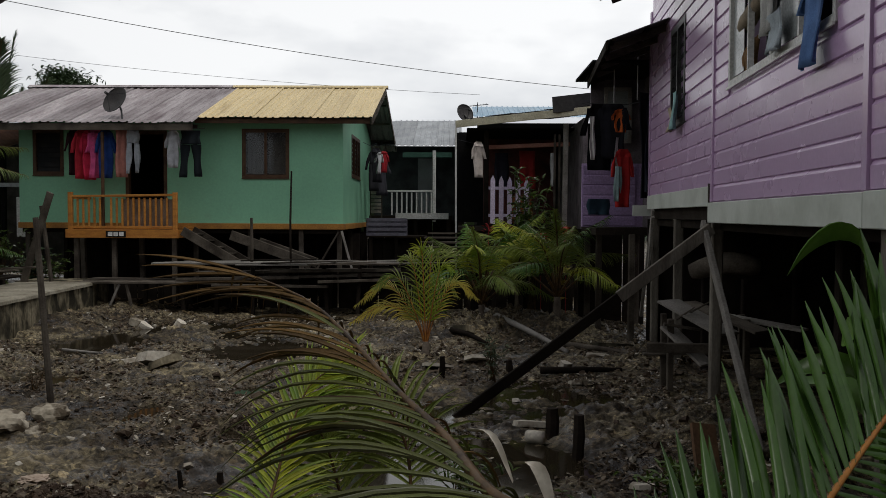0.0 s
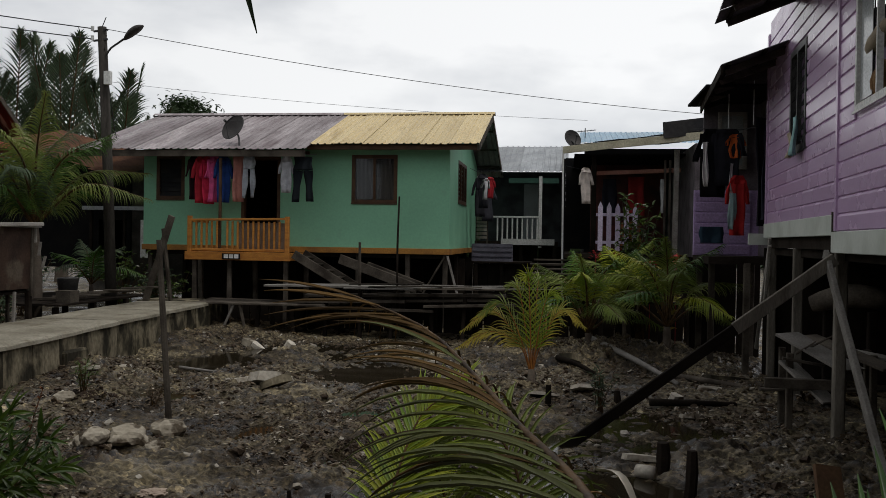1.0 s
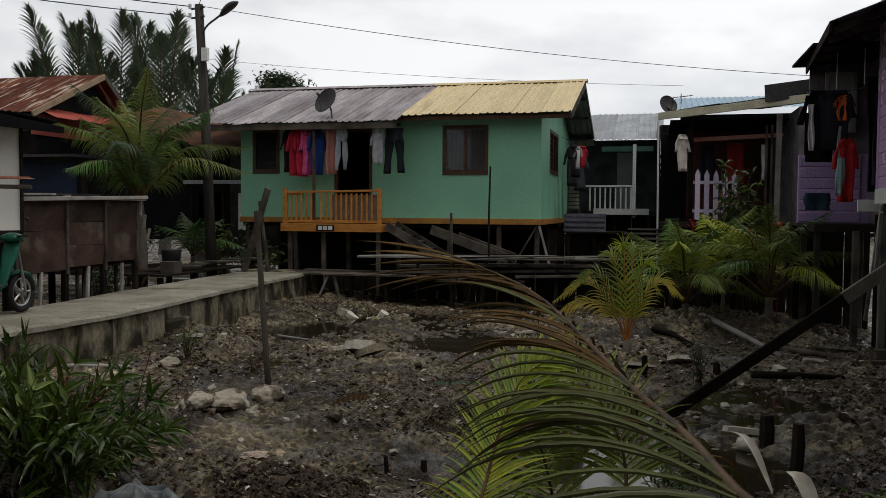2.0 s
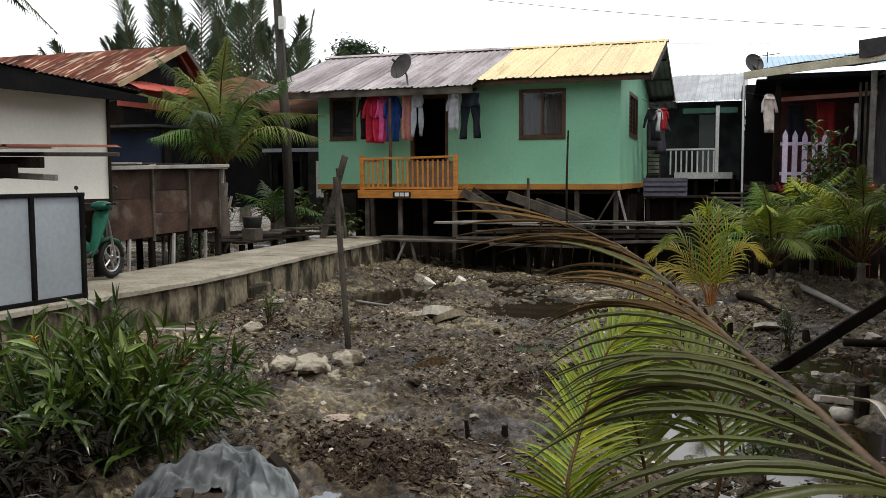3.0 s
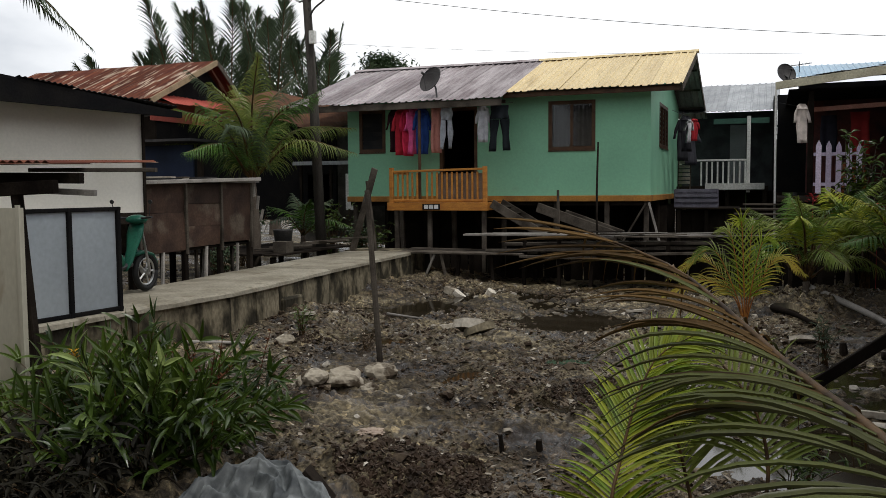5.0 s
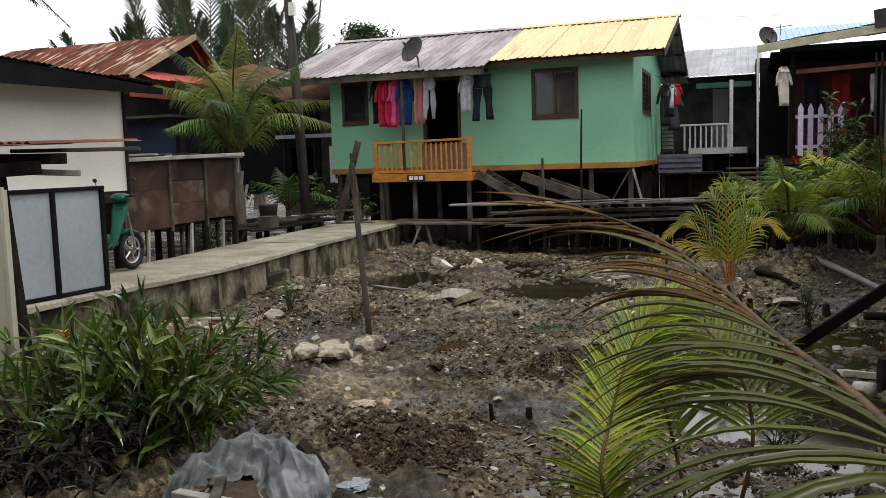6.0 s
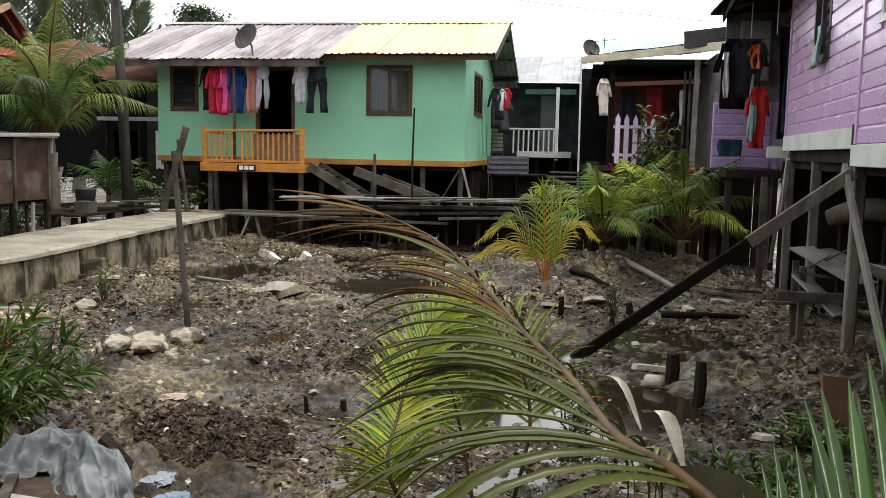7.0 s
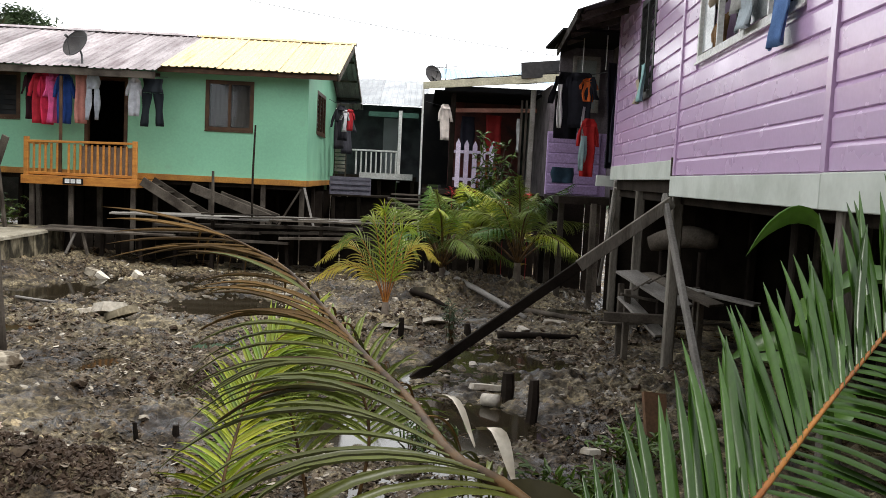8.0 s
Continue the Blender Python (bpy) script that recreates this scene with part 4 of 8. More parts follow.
# ---- porch house with a picket fence ----
porch = thing("porch_house", 1.8, 23.5, 0, "dark open porch house with a pale flat eave", "house")
P0, P1 = Vector((0.28, 21.9, 4.30)), Vector((3.42, 20.1, 4.46))
along = (P1 - P0).normalized()
part("fascia_board", beamed(P0 + Vector((-0.05, -0.03, 0)), P1 + Vector((0.1, -0.05, 0)), 0.04, 0.17), material("cream_fascia", (0.58, 0.54, 0.40), (0.44, 0.40, 0.29), rough=0.7, scale=2.5, fine=30, third=(0.25, 0.22, 0.16), third_at=(0.6, 0.75)), porch, "pale weathered fascia board")
part("roof_end_board", beamed((2.42, 20.55, 4.60), (3.5, 20.2, 4.68), 0.04, 0.36), DARK_ROOF, porch, "dark end board of the upper roof")
back = Vector((0.53, 0.85, 0.10)).normalized()
mesh = sheet_mesh("porch_sheet", 0.7, 5.0, DARK_ROOF, pitch=0.076, depth=0.018, wavy=True)
lay_sheets(porch, mesh, P0 + back * 5 + Vector((0, 0, 0.1)), along, -back, 5, 0.69)
# Underside and back wall are black to carry the porch shade.
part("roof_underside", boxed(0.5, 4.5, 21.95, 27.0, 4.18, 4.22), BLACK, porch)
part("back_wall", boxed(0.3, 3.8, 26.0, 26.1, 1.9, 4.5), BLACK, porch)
# Red wall tone darkened for the shade inside the porch.
part("inner_wall", boxed(0.98, 2.9, 24.6, 24.7, 1.9, 4.3), material("shade_toned_red_wall", (0.13, 0.04, 0.035), (0.06, 0.03, 0.03), rough=0.8), porch, "reddish inner wall, darkened for the porch shade")
part("side_wall", boxed(3.1, 3.2, 20.4, 26.0, 1.8, 4.3), SHADE_BOARD, porch)
part("lintel", beamed((1.0, 22.6, 3.80), (3.0, 22.0, 3.84), 0.05, 0.1), material("reddish_beam", (0.46, 0.24, 0.19), (0.36, 0.15, 0.11), rough=0.7), porch, "faded red beam")
part("porch_floor", boxed(0.3, 3.2, 21.4, 26.0, 1.72, 1.82), DARK_WOOD, porch)
part("porch_post", beamed((0.26, 21.85, 0.1), (0.23, 21.85, 4.2), 0.045, 0.045), WHITE_PAINT, porch, "slim white post")
part("porch_post", beamed((2.80, 21.3, 1.8), (2.82, 21.3, 4.25), 0.12, 0.1), GREY_WOOD, porch)
part("porch_post", beamed((0.98, 22.2, 1.8), (0.98, 22.2, 4.2), 0.12, 0.1), DARK_WOOD, porch)
for x in (0.5, 1.3, 2.1, 2.9):
    for y in (21.6, 23.6):
        part("stilt", beamed((x, y, -0.1), (x, y, 1.72), 0.11, 0.11), DARK_WOOD, porch)
for x, y0, z0, y1, z1 in ((2.55, 21.2, 1.9, 21.2, 4.0), (2.66, 21.2, 1.9, 21.2, 4.0)):
    part("screen_slat", beamed((x, y0, z0), (x, y1, z1), 0.05, 0.03), OLD_WOOD, porch)

for k in range(7):
    # Dark boards added in place of the shade below the porch floor.
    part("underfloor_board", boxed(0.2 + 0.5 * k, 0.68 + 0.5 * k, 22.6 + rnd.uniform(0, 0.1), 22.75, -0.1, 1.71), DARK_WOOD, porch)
fence = thing("picket_fence", 1.45, 21.5, 1.82, "pale lilac picket fence with pointed tops on the porch", "fence")
for i in range(5):
    x = 1.12 + 0.20 * i
    bm = bmesh.new()
    h = 3.06 - 0.02 * i
    pr = ((-0.055, 1.9), (0.055, 1.9), (0.055, h - 0.12), (0, h), (-0.055, h - 0.12))
    a, b = [[bm.verts.new((x + u, y, z)) for u, z in pr] for y in (21.48, 21.505)]
    for k in range(5):
        bm.faces.new((a[k], a[(k + 1) % 5], b[(k + 1) % 5], b[k]))
    bm.faces.new(a[::-1])
    bm.faces.new(b)
    part("picket", bm, PALE_LILAC, fence)
for z in (2.1, 2.75):
    part("fence_rail", boxed(1.02, 2.0, 21.506, 21.54, z - 0.035, z + 0.035), PALE_LILAC, fence)

# ---- blue-roofed and zinc-roofed houses behind ----
blue = thing("blue_roof_house", 2.0, 30.0, 0, "house with a pale blue sheet roof behind the porch", "house")
mesh = sheet_mesh("blue_sheet", 0.72, 3.3, BLUE_ROOF, pitch=0.18)
lay_sheets(blue, mesh, (0.75, 31.0, 5.85), (1, 0, 0), (0, -1, -0.22), 6, 0.71)
# Plain black body stands for the shade below the blue roof.
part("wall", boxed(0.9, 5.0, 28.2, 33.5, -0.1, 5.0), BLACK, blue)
dish_thing("satellite_dish", (0.46, 22.6, 4.66), 0.23, 35, 20, (0.55, 22.5, 4.38), "dark satellite dish on the porch roof edge")
zinc = thing("zinc_roof_house", -0.6, 30.0, 0, "small house with a bright zinc roof and white balustrade", "house")
mesh = sheet_mesh("zinc_sheet", 0.75, 3.9, ZINC, pitch=0.19)
lay_sheets(zinc, mesh, (-2.6, 31.0, 5.35), (1, 0, 0), (0, -1, -0.31), 4, 0.745)
# Wall tone lowered and side wall black for the veranda's shade.
part("wall", boxed(-2.4, 0.2, 28.6, 28.7, 1.9, 4.3), material("shade_toned_grey_wall", (0.07, 0.075, 0.08), (0.04, 0.04, 0.045), rough=0.8), zinc)
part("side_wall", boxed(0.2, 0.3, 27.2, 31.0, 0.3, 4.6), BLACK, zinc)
part("gutter_board", boxed(-1.4, 0.1, 27.15, 27.22, 3.85, 4.0), material("green_gutter", (0.05, 0.12, 0.09), rough=0.6), zinc)
part("veranda_post", beamed((-0.44, 27.1, 1.9), (-0.44, 27.1, 4.05), 0.10, 0.10), WHITE_PAINT, zinc)
part("veranda_floor", boxed(-2.4, 0.1, 27.0, 28.6, 1.95, 2.08), DARK_WOOD, zinc)
part("veranda_edge", boxed(-1.6, 0.0, 26.95, 26.995, 1.98, 2.16), WHITE_PAINT, zinc)
for x in np.arange(-1.72, -0.5, 0.15):
    part("baluster", beamed((x, 27.08, 2.1), (x, 27.08, 2.78), 0.045, 0.045), WHITE_PAINT, zinc)
part("handrail", beamed((-2.2, 27.08, 2.82), (-0.44, 27.08, 2.82), 0.06, 0.05), WHITE_PAINT, zinc)
part("door", boxed(-1.0, -0.55, 28.5, 28.58, 2.1, 3.9), material("pale_grey_door", (0.30, 0.31, 0.33), (0.25, 0.26, 0.27), rough=0.6), zinc, "pale grey door")
for x in (-2.2, -1.0, 0.0):
    part("stilt", beamed((x, 27.1, -0.1), (x, 27.1, 1.95), 0.12, 0.12), DARK_WOOD, zinc)

for k in range(6):
    # Dark boards added in place of the shade below the veranda.
    part("underfloor_board", boxed(-2.5 + 0.5 * k, -2.02 + 0.5 * k, 27.9, 28.0, -0.1, 1.94), DARK_WOOD, zinc)

# ---- cream house at the quay ----
cream = thing("cream_house", -10.5, 10.5, 0, "cream rendered house with a black sheet roof", "house")
CW = pose(-8.2, 11.05, 0, 0, 0, 70)
# its own x runs from the near end (-) to the corner (0), face towards the footpath
part("wall", moved(wall(-4.0, 0, 1.76, 3.20, 0.12), CW), CREAM_WALL, cream)
part("end_wall", moved(boxed(-0.12, 0, 0.121, 3.0, 1.76, 3.2), CW), CREAM_WALL, cream)
part("corner_board", moved(beamed((-0.02, -0.02, 1.7), (-0.02, -0.02, 3.2), 0.04, 0.03), CW), DARK_WOOD, cream)
part("floor_deck", moved(boxed(-4.0, 0, 0.0, 3.0, 1.6, 1.755), CW), DARK_WOOD, cream)
# Black panel in place of the shade beneath the raised floor.
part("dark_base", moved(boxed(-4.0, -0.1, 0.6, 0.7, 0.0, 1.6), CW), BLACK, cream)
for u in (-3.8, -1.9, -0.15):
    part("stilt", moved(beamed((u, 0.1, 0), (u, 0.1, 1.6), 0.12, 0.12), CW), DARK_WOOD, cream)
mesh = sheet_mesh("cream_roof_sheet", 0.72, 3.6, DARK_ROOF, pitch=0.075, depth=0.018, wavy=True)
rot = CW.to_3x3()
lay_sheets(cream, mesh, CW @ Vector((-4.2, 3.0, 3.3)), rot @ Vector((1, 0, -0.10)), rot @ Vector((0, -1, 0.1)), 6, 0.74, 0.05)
# Black soffit and tapered board stand for the overhang's shaded underside.
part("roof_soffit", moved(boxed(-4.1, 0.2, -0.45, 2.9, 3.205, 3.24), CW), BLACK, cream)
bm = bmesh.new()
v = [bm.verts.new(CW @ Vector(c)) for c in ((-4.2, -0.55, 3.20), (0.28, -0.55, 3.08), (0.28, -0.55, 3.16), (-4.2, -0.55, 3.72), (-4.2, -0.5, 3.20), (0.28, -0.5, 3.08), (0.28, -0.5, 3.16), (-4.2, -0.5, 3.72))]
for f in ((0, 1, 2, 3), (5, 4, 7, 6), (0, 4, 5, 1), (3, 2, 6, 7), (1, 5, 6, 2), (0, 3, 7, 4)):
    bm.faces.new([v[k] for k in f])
part("eave_board", bm, BLACK, cream, "deep eave board, black for the shaded underside of the overhang")

# ---- sheet-metal gate on the quay ----
gate = thing("metal_gate", -7.02, 8.4, 0.67, "grey sheet-metal gate in a black steel frame", "gate")
GATE_FEET = ((-7.08, 7.72), (-7.02, 8.36), (-6.96, 9.05))
for x, y in GATE_FEET:
    part("gate_post", beamed((x, y, 0.60), (x, y, 1.88), 0.055, 0.055), BLACK, gate)
for z in (0.70, 1.86):
    part("gate_rail", beamed((-7.085, 7.70, z), (-6.955, 9.08, z), 0.045, 0.045), BLACK, gate)
for (xa, ya), (xb, yb) in zip(GATE_FEET, GATE_FEET[1:]):
    part("gate_sheet", beamed((xa - 0.012, ya + 0.03, 1.28), (xb - 0.012, yb - 0.03, 1.28), 0.006, 1.12), GATE_GREY, gate)

# ---- brown storage shed on stilts ----
shed = thing("storage_shed", -9.3, 13.0, 0, "low brown boarded shed on thin stilts", "shed")
SY = (11.35, 12.45, 13.4, 14.3)
for a, b, cuts in ((SY[0], SY[1], (1.10, 1.72, 2.16)), (SY[1], SY[2], (1.16, 1.50, 1.84, 2.18)), (SY[2], SY[3], (1.18, 2.20))):
    for z0, z1 in zip(cuts, cuts[1:]):
        bm = boxed(-8.62, -8.585, a + 0.02, b - 0.02, z0 + 0.006, z1 - 0.006)
        for v in bm.verts:
            v.co += Vector((rnd.uniform(-0.015, 0.02), rnd.uniform(-0.012, 0.012), rnd.uniform(-0.02, 0.02)))
        part("shed_board", bm, SHED_PANEL, shed)
for k in range(4):
    y = 14.30 + 0.05 * k
    part("torn_strip", beamed((-8.5 + 0.03 * k, y, 1.95 - 0.22 * k), (-8.52 + 0.06 * k, y + 0.03, 2.2 - 0.24 * k), 0.05, 0.015), GREY_WOOD, shed, "torn pale strip at the shed's end")
for k in range(9):
    y, x = 11.5 + 0.33 * k + rnd.uniform(-0.1, 0.1), -8.75 - rnd.uniform(0.0, 0.6)
    part("prop", beamed((x + rnd.uniform(-0.08, 0.08), y + rnd.uniform(-0.12, 0.12), 0.0), (x, y, 1.14), 0.05, 0.05), GREY_WOOD if k % 3 == 0 else OLD_WOOD, shed)
for y in SY:
    part("corner_stud", beamed((-8.57, y, 1.05), (-8.57, y, 2.2), 0.05, 0.05), OLD_WOOD, shed)
    part("stilt", beamed((-8.62, y, 0.0), (-8.62, y, 1.14), 0.09, 0.09), DARK_WOOD, shed)
    part("stilt", beamed((-9.6, y, 0.0), (-9.6, y, 1.14), 0.09, 0.09), DARK_WOOD, shed)
for y in (11.8, 12.9, 13.8):
    part("prop", beamed((-8.55, y, 0.6), (-8.6, y + 0.1, 1.14), 0.045, 0.045), GREY_WOOD, shed)
part("end_board", boxed(-10.2, -8.63, 11.36, 11.40, 1.14, 2.15), SHED_PANEL, shed)
part("end_board", boxed(-10.2, -8.63, 14.26, 14.30, 1.14, 2.2), SHED_PANEL, shed)
part("back_board", boxed(-10.24, -10.2, 11.36, 14.3, 1.14, 2.15), SHED_PANEL, shed)
part("floor_deck", boxed(-10.2, -8.63, 11.4, 14.26, 1.1, 1.139), DARK_WOOD, shed)
part("top_board", boxed(-10.3, -8.45, 11.3, 14.4, 2.2, 2.225), GREY_WOOD, shed)
for k in range(7):
    y = 11.5 + 0.36 * k
    part("roof_scrap", beamed((-9.6 + rnd.uniform(-0.3, 0.3), y, 2.25 + 0.02 * (k % 2)), (-8.6 + rnd.uniform(-0.15, 0.1), y + rnd.uniform(-0.3, 0.3), 2.255 + 0.02 * (k % 2)), rnd.uniform(0.10, 0.22), 0.025), (OLD_WOOD, GREY_PANEL, DARK_ROOF)[k % 3], shed)
part("edge_rail", beamed((-8.45, 11.28, 2.19), (-8.45, 14.42, 2.26), 0.05, 0.06), GREY_WOOD, shed)

# ---- rusty-roofed red house ----
red = thing("red_house", -17.5, 24.5, 0, "red-walled house under a rusty sheet roof", "house")
mesh = sheet_mesh("rust_sheet", 0.8, 3.4, RUST_ROOF, pitch=0.075, depth=0.018, wavy=True)
lay_sheets(red, mesh, (-22.9, 23.6, 6.0), (1, 0, 0.0), (0.0, -1, -0.46), 9, 0.79)
far_mesh = sheet_mesh("rust_sheet_far", 0.8, 2.7, RUST_ROOF, pitch=0.075, depth=0.018, wavy=True)
lay_sheets(red, far_mesh, (-15.8, 23.6, 6.0), (-1, 0, 0.0), (0, 1, -0.8), 9, 0.79)
part("barge_board", beamed((-15.72, 20.5, 4.53), (-15.72, 23.6, 5.96), 0.04, 0.16), material("tan_board", (0.34, 0.25, 0.15), rough=0.7), red)
part("barge_board", beamed((-15.72, 25.7, 4.28), (-15.72, 23.6, 5.96), 0.04, 0.14), OLD_WOOD, red)
part("front_wall", boxed(-22.8, -16.2, 21.2, 21.3, 1.5, 4.75), DARK_WOOD, red)
# Gable under the red boarding is black to hold its shade.
part("gable_wall", moved(wall(21.3, 26.0, 1.5, 4.5, 0.1, (), top=lambda u: 5.84 - (0.46 if u < 23.6 else 0.8) * abs(u - 23.6)), pose(-16.2, 0, 0, 0, 0, 90)), BLACK, red)
part("gable_skirt", boxed(-16.18, -16.1, 21.0, 25.4, 4.05, 4.62), RED_WALL, red, "faded red lower boarding")
mesh = sheet_mesh("red_awning_sheet", 0.8, 0.75, RED_WALL, pitch=0.19)
lay_sheets(red, mesh, (-16.08, 21.0, 4.78), (0, 1, 0.0), (1, 0, -0.42), 5, 0.78)
mesh = sheet_mesh("lean_to_sheet", 0.8, 2.6, ORANGE_RUST, pitch=0.075, depth=0.018, wavy=True)
lay_sheets(red, mesh, (-14.3, 24.4, 5.12), (1, -0.25, -0.27), (0.1, -1, -0.25), 5, 0.79)
# Black wall stands for the shade under the lean-to sheets.
part("lean_to_wall", boxed(-15.2, -11.3, 22.8, 22.9, 1.2, 4.1), BLACK, red)
part("tarp_wall", boxed(-13.5, -10.9, 15.8, 15.84, 1.0, 3.0), BLUE_TARP, red, "dark blue tarpaulin wall")
part("tarp_roof", boxed(-14.0, -10.6, 15.3, 18.5, 3.05, 3.1), DARK_ROOF, red)
for x in (-14, -12.4, -10.8):
    part("stilt", beamed((x, 15.9, 0), (x, 15.9, 3.0), 0.1, 0.1), DARK_WOOD, red)

# ---- small grey building seen between the lamp post and the green house ----
hut = thing("grey_hut", -12.0, 27.0, 0, "grey sheet-roofed hut behind the palm", "hut")
mesh = sheet_mesh("hut_sheet", 0.8, 2.4, ZINC, pitch=0.19)
lay_sheets(hut, mesh, (-14.2, 27.2, 5.0), (1, 0, 0), (0, -1, -0.35), 5, 0.79)
part("wall", boxed(-14.0, -10.4, 25.6, 25.7, 0.4, 4.2), material("dim_board_wall", (0.07, 0.065, 0.06), (0.12, 0.11, 0.10), rough=0.8), hut)

# ---- unseen house added behind the viewpoint to block light and close the yard ----
rear = thing("rear_house", 0, -4.0, 0, "unseen grey timber house added behind the viewpoint to block light", "house")
part("wall", boxed(-9, 7, -2.0, -1.9, 0.0, 6.0), GREY_PANEL, rear)
part("roof", boxed(-9.5, 7.5, -6.0, -0.9, 6.0, 6.1), DARK_ROOF, rear)
# Out-of-view roof added to cut the sky light from behind.
part("veranda_roof", boxed(-2.6, 3.2, -1.9, 1.2, 3.35, 3.42), DARK_ROOF, rear)
for x in (-2.4, 3.0):
    part("veranda_post", beamed((x, 1.0, -0.1), (x, 1.0, 3.35), 0.1, 0.1), DARK_WOOD, rear)
part("veranda_deck", boxed(-1.5, 1.6, -1.89, 1.5, 0.75, 0.83), OLD_WOOD, rear)
for x in (-1.4, 0.0, 1.5):
    for y in (-1.6, 1.4):
        part("stilt", beamed((x, y, -0.1), (x, y, 0.75), 0.1, 0.1), DARK_WOOD, rear)
# ---- plants ----
def curve(points, n):
    """Catmull-Rom samples through points."""
    p = [Vector(q) for q in points]
    p = [2 * p[0] - p[1]] + p + [2 * p[-1] - p[-2]]
    out = []
    segs = len(p) - 3
    for i in range(n):
        t = i / (n - 1) * segs
        k = min(int(t), segs - 1)
        t -= k
        a, b, c, d = p[k:k + 4]
        out.append(0.5 * ((2 * b) + (c - a) * t + (2 * a - 5 * b + 4 * c - d) * t * t + (3 * b - a - 3 * c + d) * t ** 3))
    return out


def leaflet(bm, root, way, face, length, width, droop, steps=5, fold=0.35, curl=0.0, hold=0.3):
    """One leaflet: a folded, tapering blade that starts along way and bends down."""
    p, d = Vector(root), Vector(way).normalized()
    rows = []
    for i in range(steps + 1):
        t = i / steps
        w = width * (0.45 + 1.1 * min(t / 0.25, 1) * 0.5) * max(0.03, 1 - max(0, t - hold) / (1 - hold)) ** 0.8
        s = d.cross(face)
        s = s.normalized() if s.length > 1e-4 else d.orthogonal().normalized()
        nrm = s.cross(d)
        rows.append([bm.verts.new(p - s * w / 2 + nrm * w * fold), bm.verts.new(p), bm.verts.new(p + s * w / 2 + nrm * w * fold)])
        p = p + d * length / steps
        d = (d + Vector((0, 0, -droop * (0.5 + t) / steps * 2)) + s * curl / steps).normalized()
    for a, b in zip(rows, rows[1:]):
        bm.faces.new((a[0], a[1], b[1], b[0]))
        bm.faces.new((a[1], a[2], b[2], b[1]))


def frond(parent, pts, mat, rib, count, length, width, droop=0.5, normal=(0, 0, 1), angle=(70, 25), sides=(1, -1), start=0.12, thick=0.012, singly=False, ragged=0.1,
          lift=0.0, name="frond", label="", fold=0.35, skip=0.0, shape=None, hold=0.3, curl=0.0):
    """A feather leaf: rib along pts, leaflets on both sides. angle: between leaflet and rib, at the foot and at the tip."""
    line = curve(pts, 40)
    ribbed = part(name, tubed(line[::2] + [line[-1]], list(np.linspace(thick, thick * 0.2, len(line[::2]) + 1)), n=6), rib, parent, label, smooth=True)
    joined = bmesh.new()
    for i in range(count):
        t = start + (1 - start) * (i + 0.5) / count
        k = min(int(t * 39), 38)
        p = line[k].lerp(line[k + 1], t * 39 - k)
        tan = (line[k + 1] - line[k]).normalized()
        nn = Vector(normal)
        nn = (nn - tan * nn.dot(tan)).normalized()
        side = tan.cross(nn)
        ln = length * (shape(t) if shape else max(0.25, math.sin(math.pi * min(1, 0.22 + 0.80 * t)) ** 0.6))
        for sgn in sides:
            if rnd.random() < skip:
                continue
            a = radians(angle[0] + (angle[1] - angle[0]) * t + rnd.uniform(-5, 5))
            way = tan * math.cos(a) + side * sgn * math.sin(a) + nn * ((lift(t) if callable(lift) else lift) + rnd.uniform(-ragged, ragged))
            args = (p, way, nn, ln * rnd.uniform(0.88, 1.08), width * rnd.uniform(0.85, 1.12), (droop(t) if callable(droop) else droop) * rnd.uniform(0.7, 1.3))
            if singly:
                one = bmesh.new()
                leaflet(one, *args, steps=9, fold=fold, curl=curl * (1 - t) + rnd.uniform(-0.15, 0.15), hold=hold)
                part("leaflet", one, mat(t) if callable(mat) else mat, ribbed, smooth=True)
            else:
                leaflet(joined, *args, fold=fold, hold=hold)
    if singly:
        joined.free()
    else:
        part("foliage", joined, mat, ribbed, kind="stuff")
    return ribbed


def palm(name, x, y, z0, trunk_h, count, reach, label, mat, rib=RACHIS_BROWN, leaf=0.45, leaves=26, rise=(20, 80), width=0.035, trunk_r=0.06, sag=0.35, turn=0.0, droop=1.0, foot=0.12):
    t = thing(name, x, y, z0, label, "palm")
    top = Vector((x + rnd.uniform(-0.05, 0.05), y, z0 + trunk_h))
    part("trunk", tubed(curve([(x, y, z0 - 0.1), (x + 0.03, y, z0 + trunk_h * 0.5), top], 8), list(np.linspace(trunk_r * 1.3, trunk_r * 0.8, 8)), n=8), TRUNK, t, smooth=True)
    for i in range(count):
        a = turn + 2 * math.pi * i / count * 1.0 + rnd.uniform(-0.25, 0.25)
        el = radians(rise[0] + (rise[1] - rise[0]) * ((i * 0.618) % 1))
        ln = reach * rnd.uniform(0.8, 1.1)
        out = Vector((math.cos(a), math.sin(a), 0))
        p1 = top + out * ln * 0.45 * math.cos(el) + Vector((0, 0, ln * 0.5 * math.sin(el)))
        p2 = top + out * ln * 0.95 * math.cos(el * 0.8) + Vector((0, 0, ln * 0.9 * math.sin(el) - sag * ln * math.cos(el)))
        frond(t, [top, p1, p2], mat[i % len(mat)] if isinstance(mat, (list, tuple)) else mat, rib, leaves, leaf, width, droop=droop, normal=(0, 0, 1), thick=0.012 * reach, fold=0.25, start=foot)
    return t


# old arching frond close by: tips dry, lower leaflets still green
near_palm = thing("coconut_frond_palm", 0.75, 2.0, 0.0, "coconut palm shoot with a drooping half-dry frond", "palm")


def ageing(t):
    return FROND_BROWN if rnd.random() < (t - 0.25) * 1.7 else FROND_OLIVE


